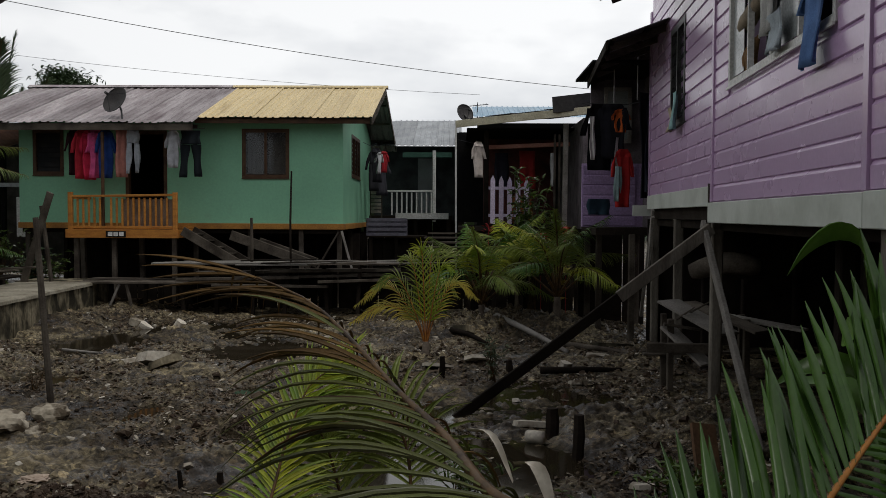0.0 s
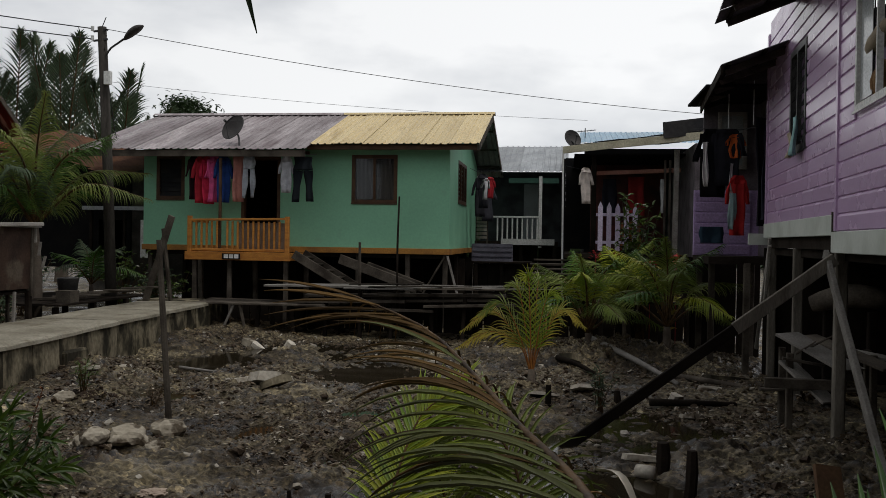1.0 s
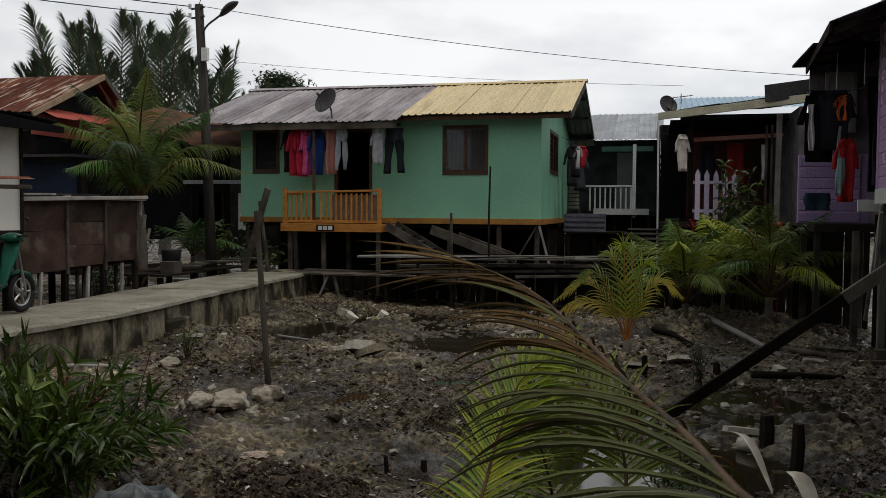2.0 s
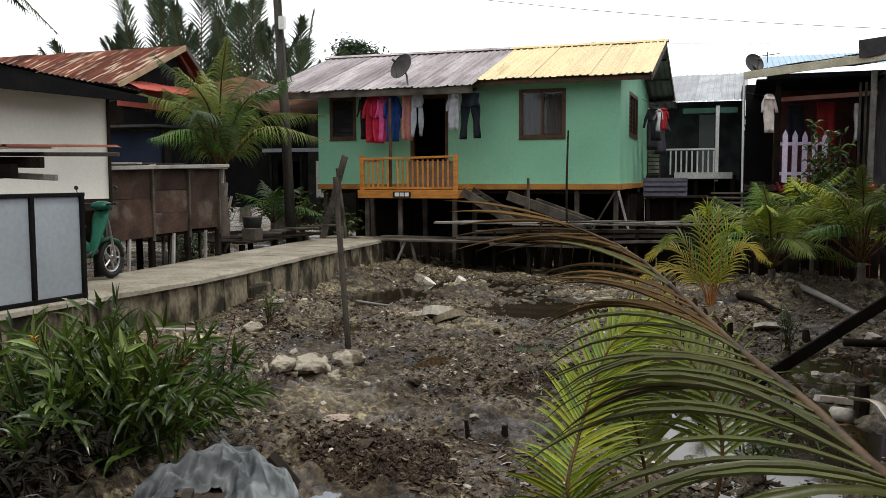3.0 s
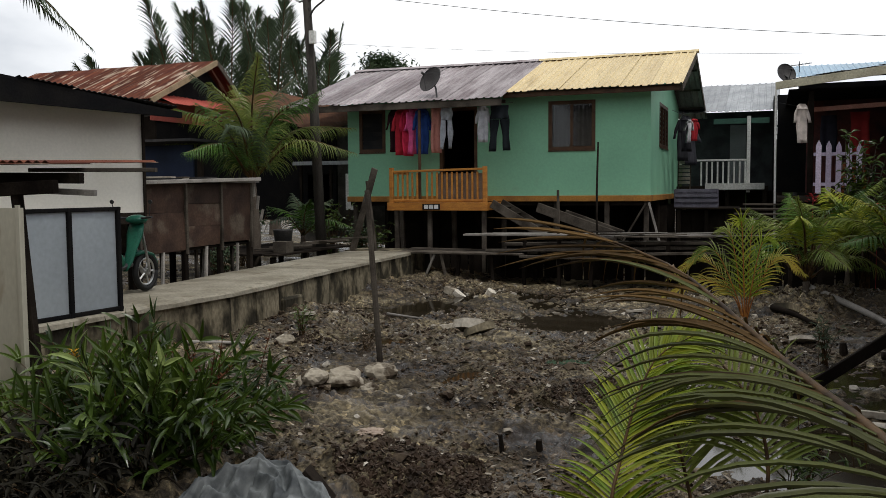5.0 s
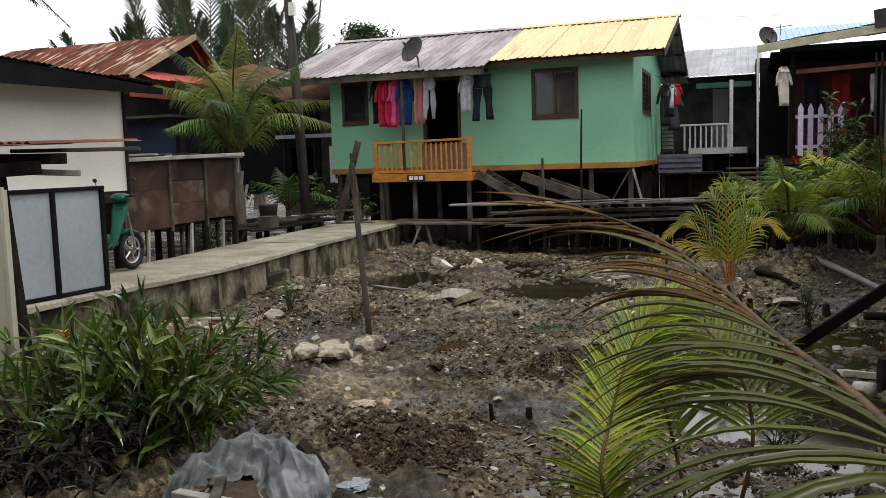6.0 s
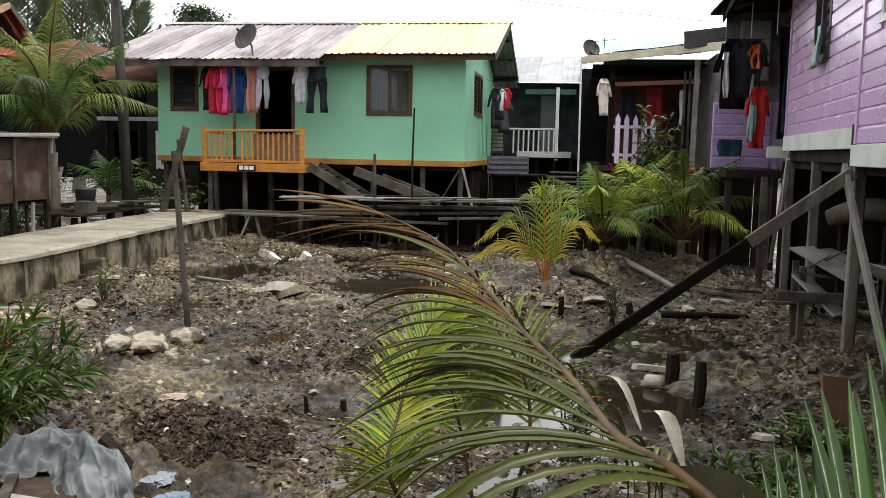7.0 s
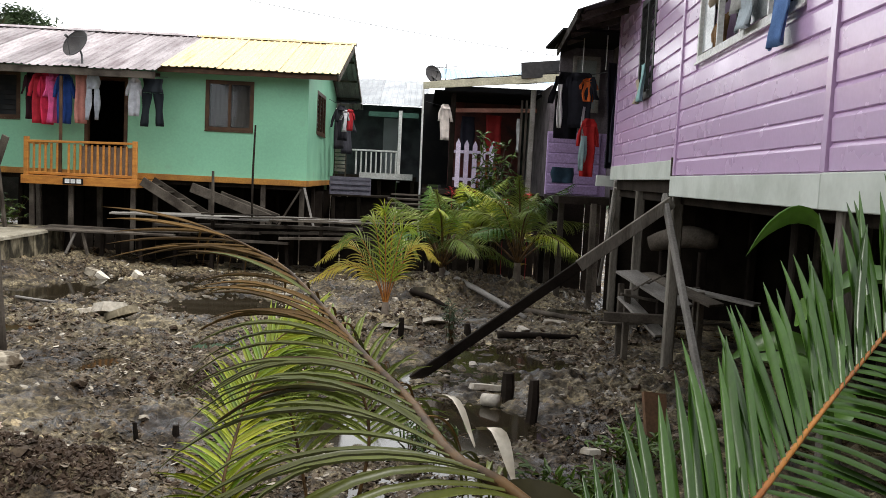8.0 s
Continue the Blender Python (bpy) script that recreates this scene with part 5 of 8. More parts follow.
part("stem", tubed(curve([(0.80, 1.95, -0.1), (0.82, 1.98, 0.7), (0.72, 2.02, 1.3), (0.60, 2.08, 1.52)], 12), list(np.linspace(0.05, 0.022, 12)), n=9), RACHIS_BROWN, near_palm, smooth=True)
frond(near_palm, [(0.60, 2.08, 1.53), (0.46, 2.15, 1.625), (0.375, 2.27, 1.635), (0.30, 2.52, 1.662), (0.19, 2.74, 1.705), (0.085, 2.95, 1.762), (-0.09, 3.2, 1.86), (-0.33, 3.36, 1.935)], ageing, RACHIS_BROWN,
      46, 0.66, 0.0165, droop=lambda t: 1.0 - 0.92 * t, normal=(0.15, -0.35, 1), angle=(58, 14), curl=-0.6, sides=(-1,), start=0.1, thick=0.015, singly=True, ragged=0.14, lift=lambda t: 0.34 - 0.5 * t, hold=0.6, label="arching frond with a brown rib", fold=0.45,
      shape=lambda t: 1.0 - 0.40 * t)
frond(near_palm, [(0.60, 2.09, 1.525), (0.46, 2.16, 1.62), (0.375, 2.28, 1.63), (0.30, 2.53, 1.657), (0.19, 2.75, 1.70), (0.085, 2.96, 1.757), (-0.09, 3.21, 1.855), (-0.34, 3.37, 1.93)], ageing, RACHIS_BROWN,
      38, 0.44, 0.010, droop=1.5, normal=(0.15, -0.35, 1), angle=(60, 25), sides=(1,), start=0.15, thick=0.010, singly=True, ragged=0.2, lift=-0.25, label="hanging leaflets on the far side of the rib", fold=0.45,
      shape=lambda t: 0.8 - 0.35 * t, skip=0.2)
for pts, wd in ((((0.34, 2.36, 1.715), (0.385, 2.35, 1.705), (0.42, 2.33, 1.63)), 0.014), (((0.425, 2.36, 1.655), (0.465, 2.35, 1.65), (0.495, 2.33, 1.565)), 0.028)):
    bm = bmesh.new()
    line = curve(pts, 9)
    rows = [[bm.verts.new(p + Vector((s * wd * math.sin(math.pi * (0.08 + 0.84 * i / 8)), 0, 0.01 * abs(s)))) for s in (-0.5, 0, 0.5)] for i, p in enumerate(line)]
    for a, b in zip(rows, rows[1:]):
        for k in range(2):
            bm.faces.new((a[k], a[k + 1], b[k + 1], b[k]))
    part("spathe", bm, SPATHE, near_palm, "dry white curled sheath", smooth=True)
bm = bmesh.new()
line = curve([(0.44, 2.22, 1.60), (0.50, 2.20, 1.60), (0.57, 2.2, 1.585), (0.64, 2.22, 1.55)], 10)
rows = [[bm.verts.new(p + Vector((0, s * 0.5, s * 0.85)) * 0.05 * math.sin(math.pi * (0.04 + 0.94 * i / 9))) for s in (-0.5, 0, 0.5)] for i, p in enumerate(line)]
for a, b in zip(rows, rows[1:]):
    for k in range(2):
        bm.faces.new((a[k], a[k + 1], b[k + 1], b[k]))
part("broad_leaf", bm, leaf_material("dull_brown_leaf", (0.040, 0.036, 0.013), (0.030, 0.022, 0.010), rough=0.4), near_palm, "broad dull brown leaf", smooth=True)

# fresh frond at the near right, leaflets upright
fan_palm = thing("young_coconut_palm", 0.45, 1.7, 0.0, "young coconut palm with glossy fresh fronds", "palm")
part("stem", tubed(curve([(0.42, 1.66, -0.1), (0.44, 1.68, 0.6), (0.48, 1.71, 1.3), (0.53, 1.745, 1.53)], 10), list(np.linspace(0.045, 0.014, 10)), n=9), RACHIS_ORANGE, fan_palm, smooth=True)
fan_line = [(0.43, 1.665, 1.43), (0.60, 1.795, 1.583), (0.76, 1.925, 1.688), (0.92, 2.08, 1.78), (1.07, 2.19, 1.89), (1.28, 2.32, 2.05), (1.45, 2.4, 2.15)]
frond(fan_palm, fan_line, FAN_GREEN, RACHIS_ORANGE, 74, 0.29, 0.0155, droop=0.03, normal=(-0.42, -0.85, 0.32), angle=(43, 26), sides=(-1,), start=0.0, hold=0.68, thick=0.0068, singly=True, ragged=0.06, label="fresh frond with an orange rib", fold=0.55,
      shape=lambda t: 0.75 + 0.45 * math.sin(math.pi * t))
frond(fan_palm, [(x, y + 0.004, z - 0.003) for x, y, z in fan_line], FAN_GREEN, RACHIS_ORANGE, 66, 0.30, 0.0145, droop=0.10, hold=0.6, lift=-0.35, normal=(-0.42, -0.85, 0.32), angle=(50, 40), sides=(1,), start=0.1, thick=0.007, singly=True, ragged=0.06,
      label="lower leaflets of the fresh frond", fold=0.3)
part("overhead_rib", tubed(curve([(0.48, 1.71, 1.3), (0.75, 1.1, 2.0), (0.5, 0.95, 2.9), (0.1, 1.5, 3.05), (-0.32, 2.25, 2.78)], 20), list(np.linspace(0.012, 0.003, 20)), n=6), RACHIS_BROWN, fan_palm)
bm = bmesh.new()
leaflet(bm, (-0.32, 2.25, 2.78), (0.06, 0.065, -0.31), (0, -1, 0), 0.33, 0.03, 0.0, steps=6)
part("leaflet", bm, FROND_DARK, fan_palm)
bm = bmesh.new()
line = curve([(1.24, 2.79, 1.96), (1.23, 2.80, 2.03), (1.18, 2.82, 2.045), (1.12, 2.83, 2.01), (1.08, 2.84, 1.96)], 12)
rows = [[bm.verts.new(p + Vector((0.1, 0.3, s)).normalized() * 0.10 * abs(s) * (1 if s > 0 else -1) * math.sin(math.pi * min(1, 0.05 + 0.95 * i / 11))) for s in (-0.5, 0.01, 0.5)] for i, p in enumerate(line)]
for a, b in zip(rows, rows[1:]):
    for k in range(2):
        bm.faces.new((a[k], a[k + 1], b[k + 1], b[k]))
broad = thing("broad_leaf_plant", 1.27, 2.8, 0.0, "broad-leaved plant with a wide green leaf", "plant")
part("stalk", tubed(curve([(1.3, 2.78, -0.1), (1.32, 2.78, 1.0), (1.27, 2.79, 1.8), (1.24, 2.79, 2.0)], 10), list(np.linspace(0.02, 0.006, 10)), n=6), FROND_GREEN, broad)
part("leaf", bm, FROND_GREEN, broad, smooth=True)
for k in range(5):
    a = 0.9 + k * 1.1
    one = bmesh.new()
    leaflet(one, (1.27, 2.79, 1.55 + 0.08 * k), (math.cos(a), math.sin(a) * 0.6, 0.5), (0, -0.5, 1), 0.24, 0.10, 0.8)
    part("leaf", one, FROND_GREEN, broad, smooth=True)

# lime young palm below the arching frond
lime = thing("lime_coconut_seedling", 0.0, 4.0, 0.0, "yellow-green coconut seedling on the mud", "palm")
part("stem", tubed([(0.0, 4.02, -0.1), (-0.02, 4.0, 0.5)], [0.06, 0.04], n=8), TRUNK, lime, smooth=True)
frond(lime, [(-0.04, 4.0, 0.45), (-0.26, 3.72, 0.85), (-0.32, 3.68, 1.03), (-0.31, 3.81, 1.17), (-0.28, 3.91, 1.32), (-0.22, 4.0, 1.47), (-0.08, 4.05, 1.56)], FROND_LIME, RACHIS_BROWN,
      58, 0.24, 0.0145, droop=0.35, normal=(-0.2, -0.9, 0.35), angle=(62, 30), start=0.2, thick=0.010, singly=True, ragged=0.08, label="lime-green frond", shape=lambda t: 0.55 + 0.6 * math.sin(math.pi * t))
for pts in ([(0.0, 4.0, 0.45), (0.13, 3.99, 0.95), (0.14, 4.06, 1.17), (0.06, 4.1, 1.36), (-0.11, 4.2, 1.5), (-0.25, 4.25, 1.5)],
            [(0.0, 4.0, 0.45), (-0.12, 4.1, 1.0), (-0.2, 4.12, 1.25), (-0.32, 4.2, 1.33)]):
    frond(lime, pts, FROND_SUN, RACHIS_BROWN, 30, 0.36, 0.02, droop=0.7, normal=(0, -0.5, 0.8), angle=(65, 30), start=0.3, thick=0.009)

# young palms on the far mud
young = thing("young_coconut_palm", -0.15, 13.1, 0.0, "small yellowing coconut palm with orange leaf stalks", "palm")
part("stem", tubed([(-0.15, 13.1, -0.12), (-0.14, 13.1, 0.3)], [0.07, 0.045], n=8), TRUNK, young, smooth=True)
for dx, dy, up, over, mat in ((-1.0, 0.0, 1.10, -0.30, FROND_YELLOW), (-0.72, -0.25, 1.22, -0.15, FROND_SUN), (-0.36, 0.15, 1.40, 0.05, FROND_SUN), (-0.10, -0.1, 1.52, 0.08, FROND_LIME), (0.12, 0.2, 1.48, 0.05, FROND_SUN), (0.36, -0.1, 1.32, 0.0, FROND_LIME),
                              (0.72, -0.1, 1.14, -0.22, FROND_YELLOW), (0.45, 0.45, 1.1, -0.2, FROND_SUN), (-1.05, -0.15, 0.82, -0.25, FROND_YELLOW)):
    frond(young, [(-0.14, 13.1, 0.2), (-0.14 + dx * 0.16, 13.1 + dy * 0.2, 0.62), (-0.14 + dx * 0.55, 13.1 + dy * 0.6, up), (-0.14 + dx, 13.1 + dy, up + over)], mat, RACHIS_ORANGE, 24, 0.32, 0.022, droop=0.75,
          normal=(-dx * 0.5, -0.6, 0.8), angle=(48, 20), start=0.30, thick=0.012, fold=0.3)
palm("young_coconut_palm", 0.75, 16.8, 0.05, 0.4, 13, 1.95, "bushy young coconut palm beside the boardwalk", [FROND_SUN, FROND_LIME, FROND_SUN, FROND_GREEN], leaf=0.55, leaves=42, rise=(28, 87), width=0.021, droop=1.2, sag=0.45, trunk_r=0.07, turn=0.4, foot=0.3)
palm("young_coconut_palm", 2.05, 16.3, 0.05, 0.6, 14, 1.9, "bushy young coconut palm beside the purple house", [FROND_SUN, FROND_SUN, FROND_LIME, FROND_GREEN], leaf=0.55, leaves=42, rise=(25, 87), width=0.021, droop=1.2, sag=0.45, trunk_r=0.07, turn=0.9, foot=0.3)
palm("young_coconut_palm", 1.5, 18.3, 0.05, 0.9, 9, 1.5, "young coconut palm in front of the porch", [FROND_SUN, FROND_LIME], leaf=0.48, leaves=44, rise=(30, 85), width=0.03, trunk_r=0.07, turn=0.2)
palm("coconut_palm", -10.05, 16.7, 0.3, 1.95, 18, 2.75, "coconut palm behind the brown shed", [FROND_SUN, FROND_GREEN, FROND_SUN, FROND_DARK], leaf=0.72, leaves=66, rise=(34, 89), width=0.020, droop=1.5, trunk_r=0.09, sag=0.38)
palm("coconut_palm", -10.0, 18.6, 0.3, 0.7, 7, 1.4, "small coconut palm by the lamp post", [FROND_GREEN, FROND_DARK], leaf=0.4, leaves=22, rise=(30, 85), trunk_r=0.06)
palm("coconut_palm", -13.4, 12.2, 0.0, 5.6, 13, 2.7, "tall coconut palm behind the cream house", [FROND_DARK, FROND_GREEN], leaf=0.7, leaves=40, rise=(10, 75), width=0.04, trunk_r=0.13, sag=0.55, turn=0.35)

# nipa palms and trees beyond the roofs
spots = [(-29.5, 36, 7.4), (-27.4, 34, 7.4), (-26.0, 36, 9.0), (-24.6, 34, 9.0), (-23.6, 36, 9.6), (-22.4, 34, 9.0), (-21.4, 36, 9.6), (-20.2, 34, 8.8), (-19.0, 36, 8.0), (-17.8, 34, 6.8)]
for i, (x, y, h) in enumerate(spots):
    t = thing("nipa_palm", x, y, 0, "dark upright nipa palm beyond the roofs", "palm", group="nipa palms beyond the roofs")
    part("trunk", tubed([(x, y, -0.1), (x, y, 1.2)], [0.3, 0.2], n=8), TRUNK, t)
    for k in range(9):
        a = 2 * math.pi * k / 9 + rnd.uniform(-0.3, 0.3)
        o = Vector((math.cos(a), math.sin(a), 0))
        hh = h * 1.02 * rnd.uniform(0.75, 1.08)
        r = rnd.uniform(0.7, 2.3)
        b = Vector((x, y, 0.8))
        frond(t, [b, b + o * r * 0.35 + Vector((0, 0, hh * 0.5)), b + o * r + Vector((0, 0, hh * 0.86)), b + o * r * 1.25 + Vector((0, 0, hh * 0.99))], FROND_DARK, RACHIS_BROWN, 36, 1.15, 0.07, droop=0.45,
              normal=(o.x * -0.6, o.y * -0.6, 0.8), angle=(52, 24), start=0.25, thick=0.05)


def crown_tree(x, y, h, r, label, seed):
    rr = random.Random(seed)
    t = thing("tree", x, y, 0, label, "tree")
    trunk = bmesh.new()
    tube(trunk, [(x, y, -0.1), (x + 0.1, y, h * 0.4), (x, y, h * 0.7)], [0.22, 0.16, 0.08], n=8)
    leaves = bmesh.new()
    for k in range(26):
        a, e = rr.uniform(0, 6.28), rr.uniform(-0.3, 1.4)
        d = Vector((math.cos(a) * math.cos(e), math.sin(a) * math.cos(e), math.sin(e) * 0.75))
        c = Vector((x, y, h * 0.72)) + d * r * rr.uniform(0.5, 1.05)
        tube(trunk, [(x, y, h * 0.55), Vector((x, y, h * 0.6)).lerp(c, 0.5) + Vector((0, 0, 0.1)), c], [0.06, 0.04, 0.015], n=5)
        for j in range(75):
            p = c + Vector((rr.gauss(0, 0.30), rr.gauss(0, 0.30), rr.gauss(0, 0.22)))
            w = Vector((rr.uniform(-1, 1), rr.uniform(-1, 1), rr.uniform(-0.6, 0.5)))
            leaflet(leaves, p, w, Vector((rr.uniform(-0.5, 0.5), rr.uniform(-0.5, 0.5), 1)), rr.uniform(0.16, 0.3), rr.uniform(0.08, 0.14), 0.3, steps=2)
    part("trunk", trunk, TRUNK, t)
    part("crown", leaves, TREE_LEAF, t, kind="stuff")


crown_tree(-17.5, 40.0, 10.6, 1.05, "leafy tree beyond the green house roof", 3)
crown_tree(-13.6, 42.0, 6.6, 1.8, "leafy tree beyond the green house roof", 5)
crown_tree(-30.0, 33.0, 6.2, 2.6, "leafy tree beyond the rusty roof", 6)

# far woods added all round: a backdrop that also blocks low sky light
bm = bmesh.new()
rw = random.Random(11)
for k in range(2600):
    a = rw.uniform(0, 2 * math.pi)
    d = rw.uniform(62, 95)
    p = Vector((d * math.sin(a), d * math.cos(a) + 8, rw.uniform(0.0, 5.0)))
    for j in range(3):
        leaflet(bm, p + Vector((rw.gauss(0, 1), rw.gauss(0, 1), rw.gauss(0, 0.6))), Vector((rw.uniform(-1, 1), rw.uniform(-1, 1), rw.uniform(-0.2, 0.9))), Vector((0, 0, 1)), 2.4, 1.5, 0.3, steps=2)
solo("far_woods", bm, TREE_LEAF, "added belt of low dark mangrove woods round the village", "woods", kind="stuff")

# bush at the near left
bush = thing("bush", -3.95, 5.8, 0.1, "leafy weed bush with long narrow leaves", "bush")
shade_l, stems, green_l, pale_l, red_l = bmesh.new(), bmesh.new(), bmesh.new(), bmesh.new(), bmesh.new()
rb = random.Random(21)
for k in range(112):
    a, r = rb.uniform(0, 6.28), rb.random() ** 0.6
    bx, by = -3.98 + math.cos(a) * r * 0.55, 5.75 + math.sin(a) * r * 0.42
    h = 1.02 * (1 - 0.50 * r * r) * rb.uniform(0.55, 1.10)
    out = Vector((math.cos(a) * 1.15, math.sin(a) * 0.7, 0)) * r
    top = Vector((bx, by, 0.10 + h)) + out * 0.62
    line = curve([(bx, by, 0.0), (bx + out.x * 0.12, by + out.y * 0.12, 0.08 + h * 0.55), top], 12)
    tube(stems, line, list(np.linspace(0.008, 0.002, 12)), n=4)
    facing = Vector((rb.uniform(-0.7, 0.7), rb.uniform(-1, -0.1), 0.5)).normalized()
    # Some tall stems get pale leaves: highlights put into the colour.
    tgt = pale_l if rb.random() < 0.18 and h > 0.6 else green_l
    for i in range(4, 12):
        tan = (line[min(i + 1, 11)] - line[i - 1]).normalized()
        side = tan.cross(facing).normalized()
        ln = 0.27 * (0.55 + 0.45 * math.sin(math.pi * (i - 2) / 10)) * rb.uniform(0.75, 1.2)
        for sgn in ((1, -1) if i < 11 else (1, -1, 0)):
            if rb.random() < 0.25:
                continue
            spread = radians(rb.uniform(20, 70))
            d = tan * math.cos(spread) + side * sgn * math.sin(spread) + Vector((rb.uniform(-0.35, 0.35), rb.uniform(-0.35, 0.3), rb.uniform(-0.15, 0.35)))
            leaflet(tgt, line[i], d, facing + Vector((rb.uniform(-0.3, 0.3), 0, rb.uniform(0, 0.4))), ln, rb.uniform(0.026, 0.043), rb.uniform(0.0, 0.6), steps=5, fold=0.2, hold=0.45)
for k in range(9):
    x, y = -3.98 + rb.uniform(-0.1, 0.75), 5.95 + rb.uniform(-0.3, 0.3)
    line = curve([(x, y, 0.3), (x + 0.05, y, 0.75), (x + rb.uniform(-0.05, 0.2), y, rb.uniform(0.9, 1.1))], 10)
    tube(red_l, line, 0.003, n=4)
    for i in range(5, 10):
        for j in range(3):
            leaflet(red_l, line[i], (rb.uniform(-1, 1), rb.uniform(-1, 1), 0.8), (0, -0.3, 1), 0.035, 0.014, 0.1, steps=2)
# Low black leaves added in place of the deep shade under the bush.
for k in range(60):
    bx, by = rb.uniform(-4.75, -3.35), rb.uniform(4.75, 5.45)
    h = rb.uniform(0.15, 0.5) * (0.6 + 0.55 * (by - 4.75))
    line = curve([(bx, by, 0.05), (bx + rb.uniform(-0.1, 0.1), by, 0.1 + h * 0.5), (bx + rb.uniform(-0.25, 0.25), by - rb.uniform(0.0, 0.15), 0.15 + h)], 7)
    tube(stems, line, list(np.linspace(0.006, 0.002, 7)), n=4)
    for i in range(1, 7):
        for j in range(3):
            leaflet(shade_l, line[i], (rb.uniform(-1, 1), rb.uniform(-1, 0.6), rb.uniform(-0.3, 0.7)), (rb.uniform(-0.4, 0.4), -0.3, 1), rb.uniform(0.10, 0.22), rb.uniform(0.022, 0.042), 0.8, steps=4)
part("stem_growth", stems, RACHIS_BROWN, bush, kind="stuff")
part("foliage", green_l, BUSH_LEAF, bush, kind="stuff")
part("dead_foliage", shade_l, SHADE_LEAF, bush, "black leaves standing in for the shade low in the bush", kind="stuff")
part("foliage", pale_l, BUSH_PALE, bush, "pale leaves on the taller stems, coloured for highlights", kind="stuff")
part("seed_growth", red_l, material("rusty_seed_head", (0.17, 0.065, 0.03), (0.1, 0.04, 0.02), rough=0.8), bush, "rust-brown seed heads", kind="stuff")
for p in ((-4.42, 5.6, 0.86), (-4.33, 5.58, 0.89), (-3.9, 5.9, 1.05)):
    bm = bmesh.new()
    for j in range(14):
        a = j * 2.4
        leaflet(bm, Vector(p) + Vector((0, 0, j * 0.006)), (math.cos(a), math.sin(a), 0.6), (0, 0, 1), 0.05, 0.022, 0.2, steps=2)
    part("flower", bm, cloth("yellow_petal", (0.75, 0.45, 0.05)) if p[0] == -4.33 else BUSH_PALE, bush)


def weed(x, y, h, r, n, label, mat=BUSH_LEAF, seed=1, lw=0.02):
    rr = random.Random(seed)
    z = ground_at(x, y) - 0.02
    t = thing("weed", x, y, z, label, "weed")
    s, lv = bmesh.new(), bmesh.new()
    for k in range(n):
        a = rr.uniform(0, 6.28)
        q = Vector((x + math.cos(a) * r * rr.random(), y + math.sin(a) * r * rr.random(), z + h * rr.uniform(0.5, 1)))
        line = curve([(x + rr.uniform(-0.05, 0.05) * r * 4, y, z), ((x + q.x) / 2, (y + q.y) / 2, z + h * 0.5), q], 6)
        tube(s, line, list(np.linspace(0.007, 0.002, 6)), n=4)
        for i in range(1, 6):
            for j in range(2):
                leaflet(lv, line[i], (rr.uniform(-1, 1), rr.uniform(-1, 1), rr.uniform(-0.1, 0.9)), (0, -0.3, 1), rr.uniform(0.06, 0.13), lw, 0.5, steps=3)
    part("stem_growth", s, RACHIS_BROWN, t, kind="stuff")
    part("foliage", lv, mat, t, kind="stuff")


weed(-5.5, 10.7, 0.42, 0.18, 9, "small mangrove seedling in the mud", seed=2)
weed(0.75, 11.6, 0.55, 0.3, 16, "scrubby grey weed in the mud", FROND_DARK, 3)
weed(-4.55, 10.6, 0.3, 0.15, 6, "dry twig weed in the mud", FROND_DRY, 4)
weed(0.35, 7.2, 0.35, 0.4, 14, "low weeds on the mud", BUSH_LEAF, 5)
weed(1.5, 6.3, 0.3, 0.7, 40, "low creeping weeds on the mud", BUSH_LEAF, 6, 0.03)
weed(2.0, 7.2, 0.25, 0.6, 26, "low creeping weeds on the mud", BUSH_LEAF, 7, 0.03)
weed(1.9, 19.6, 1.9, 0.5, 34, "tall shrub in front of the picket fence", BUSH_LEAF, 8, 0.05)
weed(2.35, 18.9, 1.6, 0.5, 30, "tall shrub with red flowers by the porch", FROND_YELLOW, 9, 0.05)
weed(0.9, 19.6, 1.4, 0.4, 20, "shrub by the porch steps", BUSH_LEAF, 10, 0.05)
weed(-9.0, 20.2, 1.1, 0.7, 40, "dark shrubs beside the green house stilts", BUSH_LEAF, 12, 0.06)
weed(-10.4, 20.8, 1.6, 0.8, 50, "dark shrubs behind the lamp post", BUSH_LEAF, 13, 0.07)
weed(-9.9, 15.2, 1.0, 0.6, 40, "dark shrubs under the walkway", FROND_DARK, 15, 0.06)
weed(-9.2, 19.9, 1.2, 0.6, 44, "dark shrubs beside the quay end", FROND_DARK, 16, 0.06)
weed(-12.2, 19.5, 1.5, 0.9, 40, "dark shrubs behind the coconut palm", FROND_DARK, 14, 0.07)
for i, (x, y, z) in enumerate(((1.35, 20.6, 1.75), (1.0, 20.9, 1.8), (1.6, 20.7, 1.72), (2.1, 19.6, 1.6), (2.6, 19.3, 1.75))):
    bm = bmesh.new()
    for j in range(26):
        a = j * 2.4
        leaflet(bm, (x + 0.12 * math.cos(a) * rnd.random(), y + 0.1 * math.sin(a), z + rnd.uniform(-0.1, 0.1)), (math.cos(a), math.sin(a), 0.5), (0, 0, 1), 0.09, 0.06, 0.3, steps=2)
    tube(bm, [(x, y, 0.0), (x, y, z)], 0.008, n=4)
    solo("flowering_plant", bm, cloth("red_petal", (0.42, 0.05, 0.05)), "plant with small red flowers by the porch", "plant", group="red flowers by the porch")


